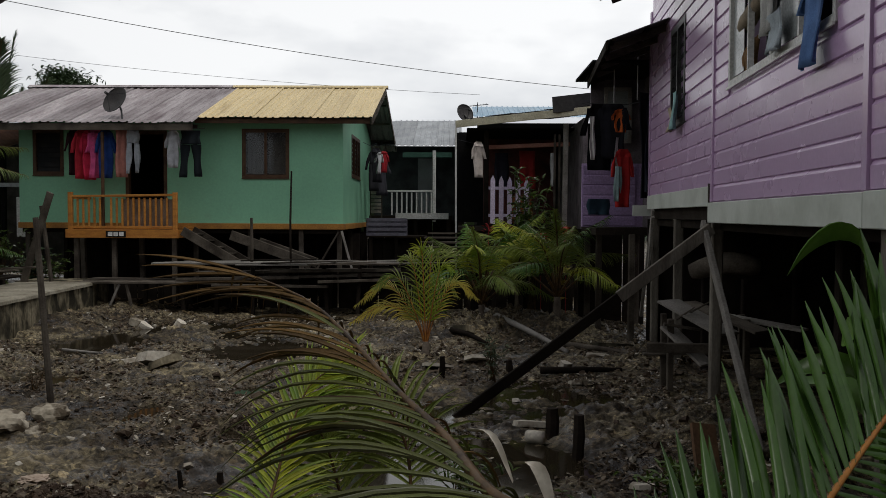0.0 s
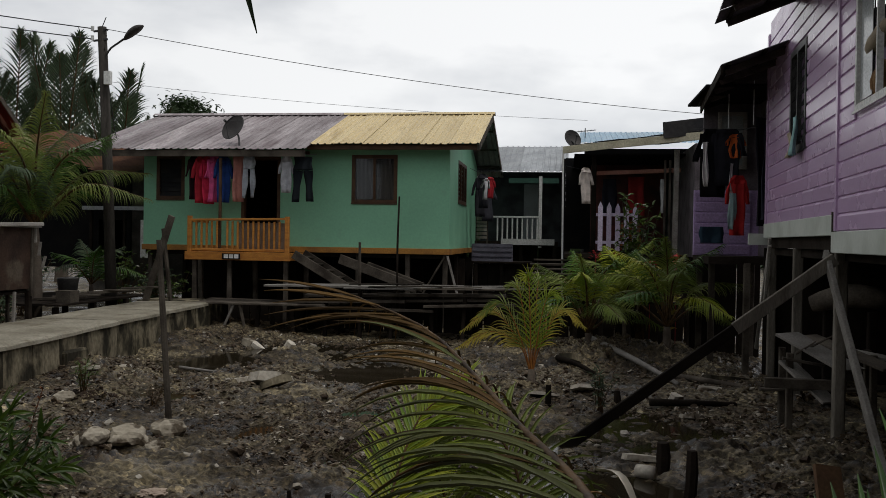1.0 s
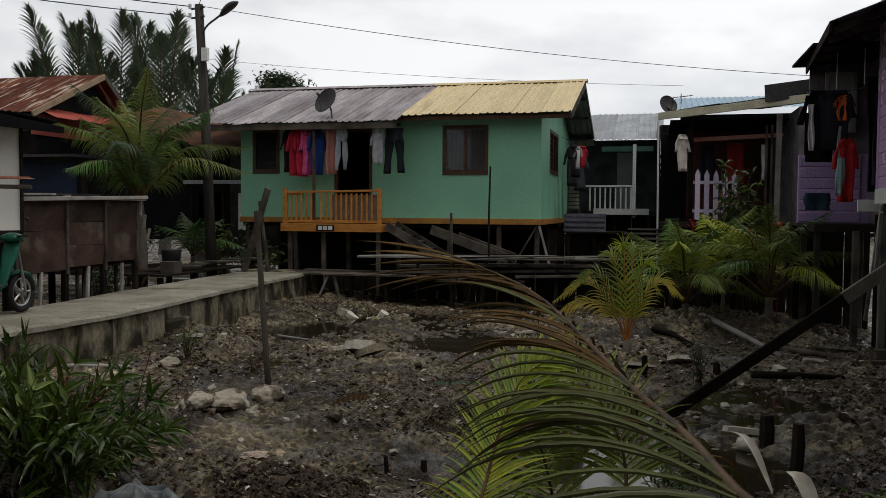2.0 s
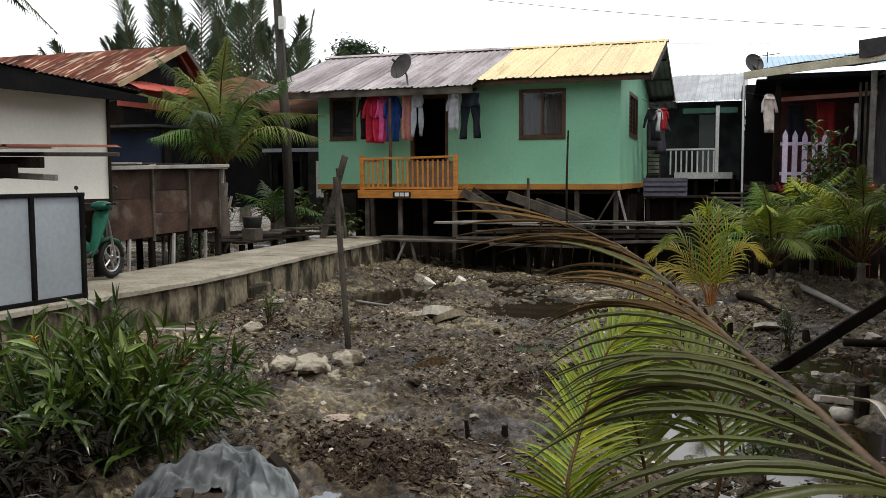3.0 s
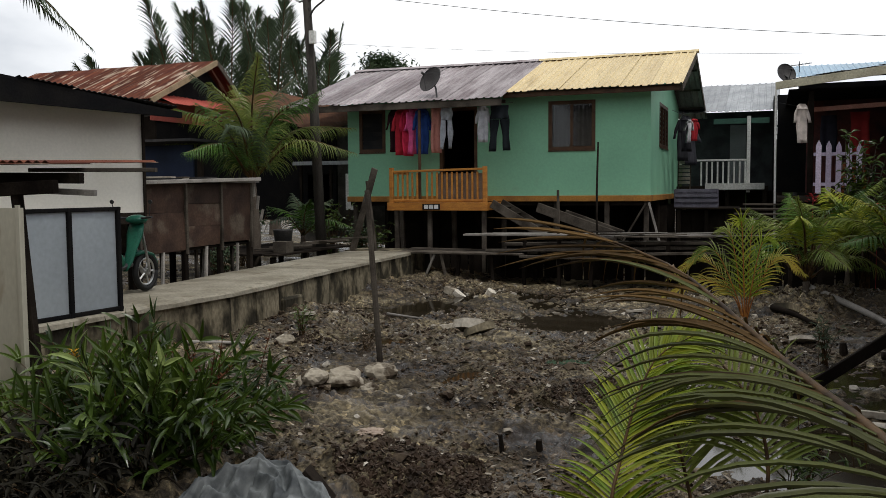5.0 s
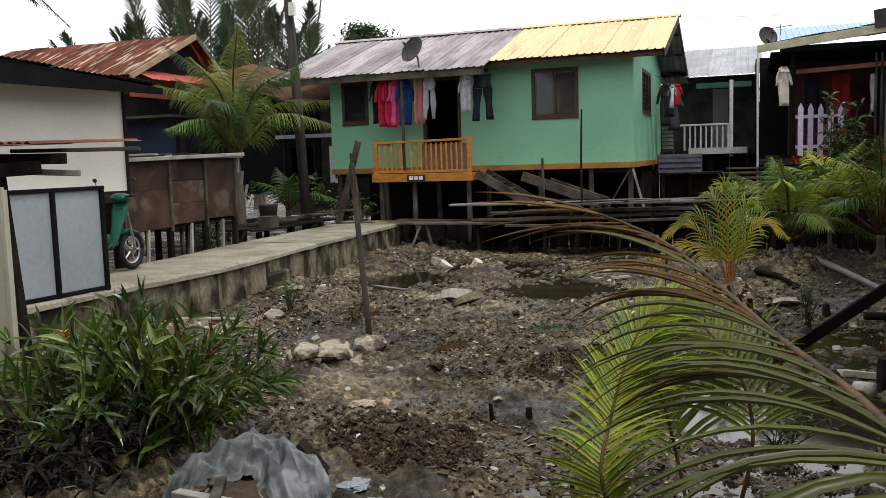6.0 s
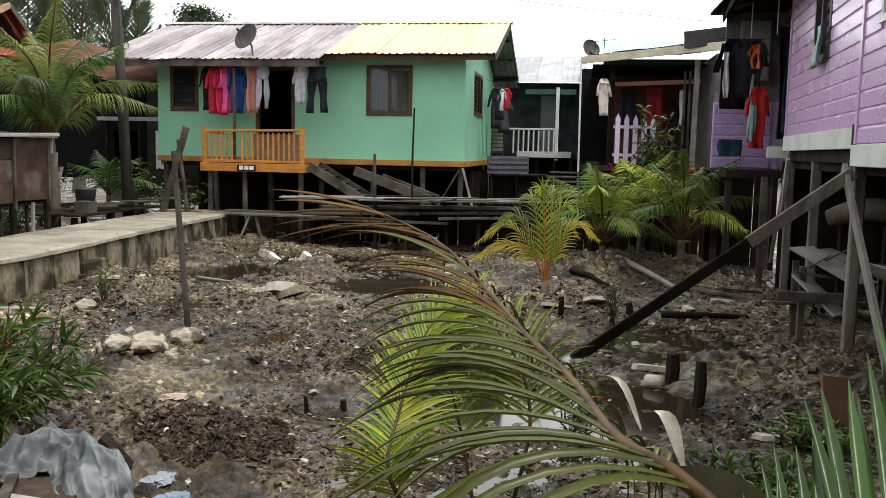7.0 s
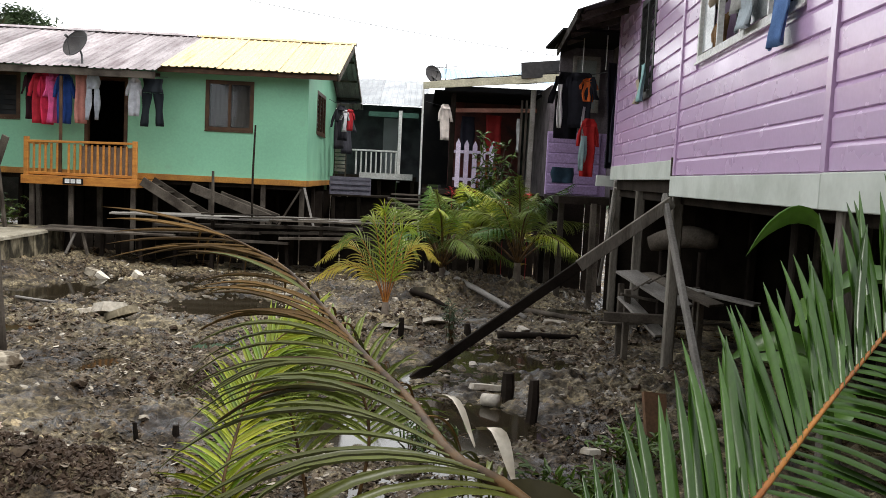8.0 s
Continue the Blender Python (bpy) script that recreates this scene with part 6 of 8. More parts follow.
# leafy shrub and red blooms in front of the picket fence
shrub = thing("porch_shrub", 1.75, 20.6, 0.3, "dark leafy shrub in front of the picket fence", "shrub")
rs2 = random.Random(77)
leafy, woody = bmesh.new(), bmesh.new()
for k in range(16):
    a, r = rs2.uniform(0, 6.28), rs2.uniform(0.1, 0.75)
    top = Vector((1.75 + math.cos(a) * r, 20.55 + math.sin(a) * r * 0.3, rs2.uniform(1.9, 3.15)))
    line = curve([(1.75 + math.cos(a) * 0.1, 20.6, 0.2), (1.75 + math.cos(a) * r * 0.5, 20.58, 1.3), top], 12)
    tube(woody, line, list(np.linspace(0.02, 0.005, 12)), n=5)
    for i in range(5, 12):
        for j in range(6):
            leaflet(leafy, line[i] + Vector((rs2.gauss(0, 0.05), rs2.gauss(0, 0.05), rs2.gauss(0, 0.05))), (rs2.uniform(-1, 1), rs2.uniform(-1, 0.6), rs2.uniform(-0.4, 0.9)), (0, -0.4, 1), rs2.uniform(0.12, 0.24), rs2.uniform(0.05, 0.08), 0.5, steps=3)
part("stem_growth", woody, TRUNK, shrub, kind="stuff")
part("foliage", leafy, BUSH_LEAF, shrub, kind="stuff")
# ---- boardwalks and scrap timber between quay and houses ----
walkway = thing("boardwalk", -4.2, 19.2, 0, "low weathered plank boardwalk below the green house", "boardwalk")


def plank(parent, a, b, w, h, mat, name="plank"):
    return part(name, beamed(a, b, w, h, roll=rnd.uniform(-0.06, 0.06)), mat, parent)


for k in range(4):
    y = 18.75 + 0.24 * k
    plank(walkway, (-7.6, y, 0.66 + 0.01 * k), (-4.6 + rnd.uniform(-0.2, 0.2), y + 0.03, 0.66), 0.22, 0.04, OLD_WOOD)
for k in range(4):
    y = 19.15 + 0.22 * k
    plank(walkway, (-6.2 + 0.15 * k, y, 1.04), (-3.6 + rnd.uniform(-0.3, 0.3), y, 1.06), 0.21, 0.04, GREY_WOOD)
    plank(walkway, (-3.5, y + 0.01, 1.06), (-1.0 + rnd.uniform(-0.2, 0.2), y + 0.03, 1.05), 0.21, 0.04, GREY_WOOD)
for a, b in (((-5.2, 18.95, 0.86), (-2.0, 19.0, 0.93)), ((-4.4, 18.85, 0.76), (-1.2, 19.0, 0.84)), ((-3.6, 18.8, 0.92), (-0.9, 18.95, 0.95)), ((-5.6, 18.9, 0.72), (-3.0, 18.8, 0.78)), ((-2.6, 18.7, 0.70), (-0.6, 18.9, 0.76)), ((-4.8, 18.7, 0.62), (-2.4, 18.75, 0.60))):
    plank(walkway, a, b, 0.2, 0.06, OLD_WOOD)
for x in np.arange(-7.0, -0.8, 0.75):
    part("support_post", beamed((x + rnd.uniform(-0.1, 0.1), 18.85, -0.2), (x, 18.9, 0.98 if x > -5 else 0.63), 0.08, 0.08), DARK_WOOD, walkway)
    part("support_post", beamed((x, 19.8, -0.2), (x, 19.8, 1.0 if x > -5 else 0.63), 0.09, 0.09), DARK_WOOD, walkway)
part("brace", beamed((-7.0, 18.68, 0.05), (-6.75, 18.7, 0.62), 0.05, 0.05), GREY_WOOD, walkway)
part("brace", beamed((-6.45, 18.68, 0.0), (-6.6, 18.7, 0.62), 0.06, 0.05), OLD_WOOD, walkway)
# Dark boards added behind, for the black shade below the boardwalk.
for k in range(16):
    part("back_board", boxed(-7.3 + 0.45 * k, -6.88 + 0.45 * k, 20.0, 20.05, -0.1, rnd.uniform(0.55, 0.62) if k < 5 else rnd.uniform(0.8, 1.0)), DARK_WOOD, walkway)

landing = thing("boardwalk", 1.2, 19.8, 0, "dark plank steps and landing below the porch", "boardwalk")
for k in range(7):
    plank(landing, (-0.9 + 0.08 * k, 20.0 + 0.28 * k, 1.06 + 0.1 * k), (0.6 + 0.1 * k, 20.0 + 0.28 * k, 1.06 + 0.1 * k), 0.26, 0.04, OLD_WOOD)
for k in range(5):
    plank(landing, (-0.6, 18.3 + 0.25 * k, 0.95 - 0.04 * k), (3.4, 18.5 + 0.25 * k, 0.9), 0.2, 0.04, DARK_WOOD)
for x in np.arange(-0.6, 3.5, 0.55):
    part("support_post", beamed((x, 18.2, -0.2), (x + rnd.uniform(-0.1, 0.1), 18.25, 0.95), 0.08, 0.08), DARK_WOOD, landing)
# Dark boards added to stand for the shade below the landing.
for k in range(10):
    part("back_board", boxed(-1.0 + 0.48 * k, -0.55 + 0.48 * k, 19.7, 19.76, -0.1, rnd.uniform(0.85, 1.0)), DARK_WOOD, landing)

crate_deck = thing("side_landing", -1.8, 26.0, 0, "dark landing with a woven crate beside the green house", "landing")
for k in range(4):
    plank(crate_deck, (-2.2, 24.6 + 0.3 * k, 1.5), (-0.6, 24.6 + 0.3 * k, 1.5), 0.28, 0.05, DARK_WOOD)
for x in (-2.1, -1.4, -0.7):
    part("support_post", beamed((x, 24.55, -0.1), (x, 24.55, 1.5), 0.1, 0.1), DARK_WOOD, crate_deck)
# These added dark boards hold the shade under the side landing.
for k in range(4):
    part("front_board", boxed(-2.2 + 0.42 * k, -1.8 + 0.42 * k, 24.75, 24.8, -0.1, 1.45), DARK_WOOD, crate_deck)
crate = thing("plastic_crate", -1.65, 24.7, 1.53, "grey lilac slatted crate", "crate")
CRATE = material("grey_lilac_plastic", (0.20, 0.19, 0.24), (0.15, 0.14, 0.18), rough=0.6, scale=5)
for z in (1.56, 1.70, 1.84, 1.97):
    part("slat", boxed(-2.2, -1.1, 24.5, 24.52, z - 0.04, z + 0.04), CRATE, crate)
for x in np.arange(-2.2, -1.05, 0.18):
    part("upright", boxed(x - 0.02, x + 0.02, 24.521, 24.545, 1.53, 2.0), CRATE, crate)
part("box_body", boxed(-2.18, -1.12, 24.56, 25.0, 1.53, 1.95), CRATE, crate)

side_walk = thing("boardwalk", -9.5, 19.5, 0, "old plank walkway from the quay to the shed", "boardwalk")
for k in range(8):
    plank(side_walk, (-9.0 - 0.35 * k, 15.6, 0.78), (-9.2 - 0.3 * k, 19.4, 0.74), 0.3, 0.04, DARK_WOOD)
for y in (15.7, 17.0, 18.3):
    for x in (-9.0, -10.4):
        part("support_post", beamed((x, y, -0.2), (x, y, 0.74), 0.1, 0.1), DARK_WOOD, side_walk)
for k in range(9):
    part("edge_board", boxed(-9.05, -9.0, 14.5 + 0.5 * k, 14.95 + 0.5 * k, 0.0, rnd.uniform(0.3, 0.6)), DARK_WOOD, side_walk)
scrap = thing("scrap_planks", -9.3, 17.6, 0.8, "loose grey planks lying on the walkway", "planks")
for k in range(6):
    a = rnd.uniform(-0.6, 0.6)
    plank(scrap, (-9.9 + 0.2 * k, 16.4 + 0.3 * k, 0.83 + 0.03 * k), (-9.1 + 0.2 * k, 16.9 + 0.3 * k + a, 0.86 + 0.03 * k), 0.14, 0.03, OLD_WOOD)

# scrap bench under the purple house
bench = thing("scrap_timber_bench", 3.2, 11.0, 0, "broken plank bench under the purple house", "bench")
for a, b, w, m in (((2.85, 11.30, 1.08), (3.35, 10.55, 0.78), 0.36, GREY_WOOD), ((3.12, 11.42, 1.05), (3.75, 10.6, 0.80), 0.30, OLD_WOOD), ((2.78, 11.05, 0.80), (3.14, 10.62, 0.42), 0.26, GREY_WOOD), ((2.48, 10.72, 0.60), (3.3, 10.6, 0.61), 0.06, OLD_WOOD),
                   ((2.72, 10.95, 0.84), (3.15, 10.9, 0.78), 0.10, OLD_WOOD), ((2.6, 11.5, 0.40), (4.2, 11.4, 0.46), 0.16, OLD_WOOD), ((3.4, 11.5, 0.92), (4.3, 10.8, 0.80), 0.28, GREY_WOOD)):
    plank(bench, a, b, w, 0.11 if w < 0.08 else 0.03, m)
for x, y in ((2.8, 10.95), (2.85, 11.5), (3.7, 11.0), (3.8, 11.5)):
    part("leg", beamed((x, y, -0.1), (x, y, 0.9), 0.07, 0.07), OLD_WOOD, bench)
for p, q in (((3.0, 11.0, 0.95), (3.25, 10.9, 1.12)), ((2.95, 11.1, 1.0), (3.2, 11.1, 0.93)), ((2.85, 10.9, 0.9), (3.05, 10.85, 1.05))):
    part("twig", tubed([p, q], [0.015, 0.008], n=5), OLD_WOOD, bench)
store_log = thing("stored_log", 3.81, 12.2, 0.0, "thick old log laid on trestles under the purple house", "log")
part("log", tubed(curve([(3.41, 12.4, 1.36), (3.81, 12.2, 1.49), (4.21, 12.0, 1.45)], 8), [0.10, 0.13, 0.14, 0.15, 0.15, 0.14, 0.13, 0.09], n=12), OLD_WOOD, store_log, smooth=True)
for x, y in ((3.61, 12.4), (4.01, 12.0)):
    part("trestle", beamed((x, y, -0.1), (x, y, 1.3), 0.1, 0.1), DARK_WOOD, store_log)
board = boxed(-0.1, 0.1, -0.02, 0.02, 0, 0.5)
solo("clay_board", moved(board, pose(2.25, 7.4, ground_at(2.25, 7.4) - 0.03, -30, 8, 12)), material("terracotta_board", (0.15, 0.085, 0.045), (0.09, 0.05, 0.03), rough=0.8), "reddish broken board leaning in the mud", "board")

# stakes
for x, y, z0, x1, y1, z1, r, lab, mt in ((-4.12, 10.16, -0.2, -4.30, 10.2, 2.05, 0.036, "leaning bare timber stake in the mud", OLD_WOOD), (-3.22, 19.1, 0.4, -3.30, 19.5, 3.03, 0.024, "thin upright stick by the boardwalk", DARK_WOOD),
                                  (-4.1, 19.2, 0.4, -4.1, 19.2, 2.02, 0.035, "short upright stake by the boardwalk", OLD_WOOD), (1.22, 9.15, -0.1, 1.23, 9.15, 0.24, 0.07, "dark tree stump post in the mud", DARK_WOOD),
                                  (1.36, 8.35, -0.1, 1.38, 8.36, 0.36, 0.055, "dark split stump in the mud", DARK_WOOD), (1.0, 12.4, -0.1, 1.0, 12.4, 0.16, 0.05, "short dark stump in the mud", DARK_WOOD),
                                  (-1.5, 7.3, -0.1, -1.48, 7.3, 0.14, 0.03, "thin dark stump in the mud", DARK_WOOD), (-1.75, 7.2, -0.1, -1.76, 7.2, 0.18, 0.02, "thin dark stump in the mud", DARK_WOOD),
                                  (0.1, 11.8, -0.1, 0.12, 11.8, 0.3, 0.04, "short dark stump in the mud", DARK_WOOD)):
    solo("stake", tubed(curve([(x, y, z0), ((x + x1) / 2 + 0.01, y, (z0 + z1) / 2), (x1, y1, z1)], 6), [r * 1.1, r, r * 0.95, r, r * 0.9, r * 0.8], n=7), mt, lab, "stake", group="stakes in the mud")
prop_ = thing("leaning_props", -8.4, 18.6, 0.7, "two crossed weathered boards by the quay end", "boards")
part("board", beamed((-8.76, 18.7, 0.66), (-8.08, 18.5, 2.52), 0.05, 0.16), OLD_WOOD, prop_)
part("board", beamed((-8.2, 18.75, 0.66), (-8.32, 18.6, 2.25), 0.05, 0.10), OLD_WOOD, prop_)

# ---- near shed edge at the left ----
LEAN_BOARD = material("stained_cream_board", (0.60, 0.57, 0.46), (0.46, 0.43, 0.33), rough=0.7, scale=1.2, fine=40, bump=0.08, stretch=(1, 1, 0.4), third=(0.28, 0.17, 0.07), third_at=(0.63, 0.74), third_scale=3.0, grain=0.08)
lean = thing("lean_to_shed", -5.6, 5.6, 0, "lean-to with a ragged rusty roof edge and pale board wall", "shed")
part("wall_board", moved(boxed(-1.2, 0, 0, 0.03, 0.0, 1.95), pose(-4.80, 5.62, 0, 0, 0, 8)), LEAN_BOARD, lean, "pale stained wall board")
part("edge_strip", moved(boxed(-0.03, 0.0, -0.02, -0.001, 0.0, 1.97), pose(-4.80, 5.62, 0, 0, 0, 8)), LEAN_BOARD, lean)
# Out-of-view wall and roof, added to keep light off the bush.
part("side_wall", moved(boxed(0, 3.7, 0, 0.04, 0.0, 2.45), pose(-5.95, 5.35, 0, 0, 0, -54)), OLD_WOOD, lean, "unseen side boarding added to the lean-to to block light")
part("side_roof", moved(boxed(0.3, 3.9, -1.8, 0.02, 2.46, 2.50), pose(-5.95, 5.35, 0, 0, 0, -54)), DARK_ROOF, lean)
part("corner_post", beamed((-4.97, 5.95, -0.1), (-5.13, 5.9, 2.1), 0.07, 0.07), DARK_WOOD, lean)
mesh = sheet_mesh("ragged_sheet", 0.62, 1.2, RUST_ROOF, pitch=0.076, depth=0.018, wavy=True)
lay_sheets(lean, mesh, (-5.9, 6.9, 2.31), (1, 0, -0.02), (0.05, -1, -0.03), 2, 0.6, 0.08)
part("roof_timber", beamed((-6.0, 5.95, 2.18), (-4.6, 6.0, 2.16), 0.05, 0.08), DARK_WOOD, lean)
part("roof_timber", beamed((-6.0, 5.8, 2.05), (-4.75, 5.9, 2.10), 0.06, 0.1), DARK_WOOD, lean)
part("roof_timber", beamed((-5.2, 6.0, 2.08), (-4.52, 6.05, 2.05), 0.03, 0.045), GREY_WOOD, lean)
part("roof_timber", beamed((-5.2, 6.1, 2.23), (-4.05, 6.15, 2.215), 0.03, 0.03), OLD_WOOD, lean)

# loose planks thrown on the boardwalk
loose = thing("loose_planks", -1.2, 19.0, 1.02, "loose grey planks and battens thrown on the boardwalk", "planks")
rq = random.Random(31)
for k in range(16):
    x, y, a, ln = rq.uniform(-3.6, 1.4), rq.uniform(18.55, 19.6), radians(rq.uniform(-16, 16)), rq.uniform(0.6, 2.0)
    z = 1.045 + 0.028 * (k % 4)
    plank(loose, (x - ln / 2 * math.cos(a), y - ln / 2 * math.sin(a), z), (x + ln / 2 * math.cos(a), y + ln / 2 * math.sin(a), z + rq.uniform(-0.005, 0.07)), rq.uniform(0.06, 0.18), 0.025, (GREY_WOOD, OLD_WOOD, GREY_WOOD, DARK_WOOD)[k % 4])
# ---- laundry ----
def garment(bm, kind, c, w, h, m, depth=0.03, seed=0):
    """A hanging garment in its own x, z plane with folds, given thickness; hung from c at its top middle."""
    r = random.Random(seed)
    ph = [r.uniform(0, 6.28) for _ in range(4)]

    def sheet(x0a, x1a, x0b, x1b, z0, z1, nx=9, nz=8, skew=0.0):
        front = []
        for j in range(nz + 1):
            t = j / nz
            row = []
            for i in range(nx + 1):
                s = i / nx
                x = (x0a + (x1a - x0a) * s) * (1 - t) + (x0b + (x1b - x0b) * s) * t
                y = depth * (0.25 + 0.75 * t) * (math.sin(s * 9 + ph[0]) + 0.5 * math.sin(s * 17 + t * 3 + ph[1])) + 0.02 * math.sin(t * 4 + ph[2])
                row.append((x + 0.012 * math.sin(t * 7 + s * 3 + ph[3]), y + skew * t, z0 + (z1 - z0) * t))
            front.append(row)
        faces = []
        for off in (0.0, 0.012):
            vs = [[bm.verts.new(m @ (Vector(c) + Vector((x, y + off, z)))) for x, y, z in row] for row in front]
            faces.append(vs)
            for a, b in zip(vs, vs[1:]):
                for i in range(nx):
                    bm.faces.new((a[i], a[i + 1], b[i + 1], b[i]))
        f, k = faces
        for j in range(nz):
            bm.faces.new((f[j][0], f[j + 1][0], k[j + 1][0], k[j][0]))
            bm.faces.new((f[j][nx], k[j][nx], k[j + 1][nx], f[j + 1][nx]))
        for i in range(nx):
            bm.faces.new((f[nz][i], f[nz][i + 1], k[nz][i + 1], k[nz][i]))

    if kind == "trousers":
        sheet(-w / 2, w / 2, -w * 0.55, w * 0.55, 0, -h * 0.3)
        sheet(-w * 0.55, -0.01, -w * 0.62, -w * 0.22, -h * 0.3 - 0.001, -h, nx=5)
        sheet(0.01, w * 0.55, w * 0.20, w * 0.60, -h * 0.3 - 0.001, -h * 0.98, nx=5, skew=0.05)
    elif kind == "shirt":
        sheet(-w * 0.3, w * 0.3, -w * 0.46, w * 0.46, 0, -h * 0.14)
        sheet(-w * 0.40, w * 0.40, -w * 0.42, w * 0.42, -h * 0.14 - 0.001, -h)
        sheet(-w * 0.47, -w * 0.30, -w * 0.66, -w * 0.45, -h * 0.07, -h * 0.48, nx=4, nz=5, skew=0.04)
        sheet(w * 0.30, w * 0.47, w * 0.45, w * 0.66, -h * 0.07, -h * 0.48, nx=4, nz=5, skew=-0.04)
    else:
        sheet(-w / 2, w / 2, -w * 0.48, w * 0.52, 0, -h)


def hang(name, kind, x, y, z, w, h, colour, label, rz=0.0, seed=0, depth=0.03, group="washing on the line"):
    bm = bmesh.new()
    garment(bm, kind, (0, 0, 0), w, h, pose(x, y, z, 0, 0, rz), depth, seed)
    solo(name, bm, cloth(label.split()[0] + "_" + name, colour), label, "clothing", group=group, smooth=True)


LY = 20.25
solo("washing_line", tubed([(-9.9, LY, 4.02), (-7.5, LY, 3.97), (-5.4, LY, 4.02)], 0.006, n=5), CABLE, "washing line under the grey roof", "line")
for k, (kind, x, w, h, col, lab, rz) in enumerate((
        ("shirt", -8.36, 0.34, 1.02, (0.035, 0.012, 0.018), "black and maroon shirt hanging on the line", 55), ("shirt", -8.16, 0.40, 1.10, (0.50, 0.03, 0.05), "crimson shirt hanging on the line", 50),
        ("shirt", -8.00, 0.38, 1.12, (0.62, 0.03, 0.08), "red shirt hanging on the line", 55), ("shirt", -7.86, 0.34, 1.08, (0.80, 0.12, 0.32), "bright pink shirt hanging on the line", 45),
        ("shirt", -7.64, 0.36, 1.08, (0.025, 0.07, 0.27), "blue shirt hanging on the line", 40), ("towel", -7.28, 0.26, 1.06, (0.55, 0.24, 0.20), "salmon towel hanging on the line", 35),
        ("trousers", -7.02, 0.28, 0.98, (0.50, 0.54, 0.60), "pale washed jeans hanging on the line", 40), ("shirt", -6.12, 0.28, 0.84, (0.55, 0.56, 0.60), "grey white sleeveless shirt hanging on the line", 25),
        ("trousers", -5.72, 0.40, 1.06, (0.012, 0.016, 0.02), "black trousers hanging on the line", 8))):
    hang("trousers" if kind == "trousers" else ("towel" if kind == "towel" else "shirt"), kind, x, LY, 3.975, w, h, col, lab, rz, k)
# clothes at the purple house's far corner
solo("washing_line", tubed([(2.45, 16.2, 4.08), (3.2, 16.0, 4.03), (3.62, 15.6, 4.08)], 0.008, n=5), CABLE, "washing line beside the purple house", "line")
for k, (kind, x, y, z, w, h, col, lab, rz) in enumerate((
        ("shirt", 2.78, 16.1, 4.05, 0.55, 1.15, (0.010, 0.010, 0.013), "black shirt hanging beside the purple house", 20), ("shirt", 2.98, 16.0, 4.04, 0.5, 0.95, (0.014, 0.014, 0.02), "black jacket hanging beside the purple house", -15),
        ("towel", 3.05, 15.86, 3.45, 0.08, 0.55, (0.60, 0.58, 0.60), "white towel hanging beside the purple house", 60), ("shirt", 3.12, 15.95, 3.95, 0.26, 0.40, (0.70, 0.16, 0.04), "orange cloth hanging beside the purple house", 10),
        ("towel", 2.62, 15.92, 3.82, 0.09, 0.75, (0.62, 0.60, 0.58), "pale cloth hanging beside the purple house", 5), ("shirt", 3.14, 15.85, 3.25, 0.30, 1.0, (0.50, 0.03, 0.03), "red dress hanging beside the purple house", 12),
        ("towel", 3.40, 15.35, 4.15, 0.18, 1.75, (0.012, 0.012, 0.018), "black trousers hanging at the house corner", 30), ("trousers", 3.46, 15.22, 4.0, 0.16, 1.5, (0.02, 0.022, 0.035), "dark jeans hanging at the house corner", 40),
        ("towel", 3.05, 15.8, 2.95, 0.14, 0.6, (0.35, 0.5, 0.5), "pale teal cloth hanging beside the purple house", 30), ("towel", 2.80, 16.3, 2.40, 0.42, 0.28, (0.03, 0.06, 0.09), "dark blue cloth over the rail", 10))):
    hang("towel" if kind == "towel" else kind, kind, x, y, z, w, h, col, lab, rz, 20 + k, group="washing beside the purple house")
for x, y in ((2.98, 15.9), (3.3, 15.5)):
    solo("hook_rope", tubed([(x, y, 4.05), (x, y, 4.78)], 0.008, n=5), WHITE_PAINT, "pale rope hanging from the eave", "rope")
# porch and landing clothes
for k, (kind, x, y, z, w, h, col, lab, rz) in enumerate((
        ("shirt", 0.78, 21.5, 3.85, 0.30, 0.85, (0.62, 0.55, 0.50), "pale striped shirt hanging in the porch", 40), ("towel", 2.05, 23.0, 3.75, 0.4, 1.0, (0.33, 0.03, 0.03), "red towel hanging in the porch", 5),
        ("towel", 1.4, 23.1, 3.7, 0.35, 0.9, (0.02, 0.02, 0.03), "black cloth hanging in the porch", 0), ("towel", 2.55, 21.6, 3.6, 0.12, 0.8, (0.5, 0.5, 0.5), "striped grey cloth hanging in the porch", 0),
        ("towel", 1.9, 22.6, 2.6, 0.5, 0.7, (0.30, 0.10, 0.04), "rusty orange cloth over the porch rail", 0),
        ("shirt", -1.85, 23.6, 3.85, 0.4, 0.9, (0.02, 0.02, 0.025), "black shirt hanging under the gable", 60), ("shirt", -1.72, 23.0, 3.7, 0.22, 0.55, (0.65, 0.65, 0.66), "white shirt hanging under the gable", 60),
        ("shirt", -1.64, 23.4, 3.75, 0.22, 0.55, (0.45, 0.03, 0.04), "red shirt hanging under the gable", 50), ("shirt", -2.0, 24.6, 3.85, 0.5, 1.1, (0.03, 0.03, 0.035), "dark jacket hanging under the gable", 50),
        ("shirt", -1.9, 25.6, 3.85, 0.5, 1.2, (0.05, 0.05, 0.06), "dark grey coat hanging under the gable", 50))):
    hang("towel" if kind == "towel" else kind, kind, x, y, z, w, h, col, lab, rz, 40 + k, group="washing under the eaves")
solo("washing_line", tubed([(-2.05, 22.2, 3.88), (-1.85, 24.5, 3.86), (-1.9, 26.5, 3.9)], 0.006, n=5), CABLE, "washing line under the gable", "line")
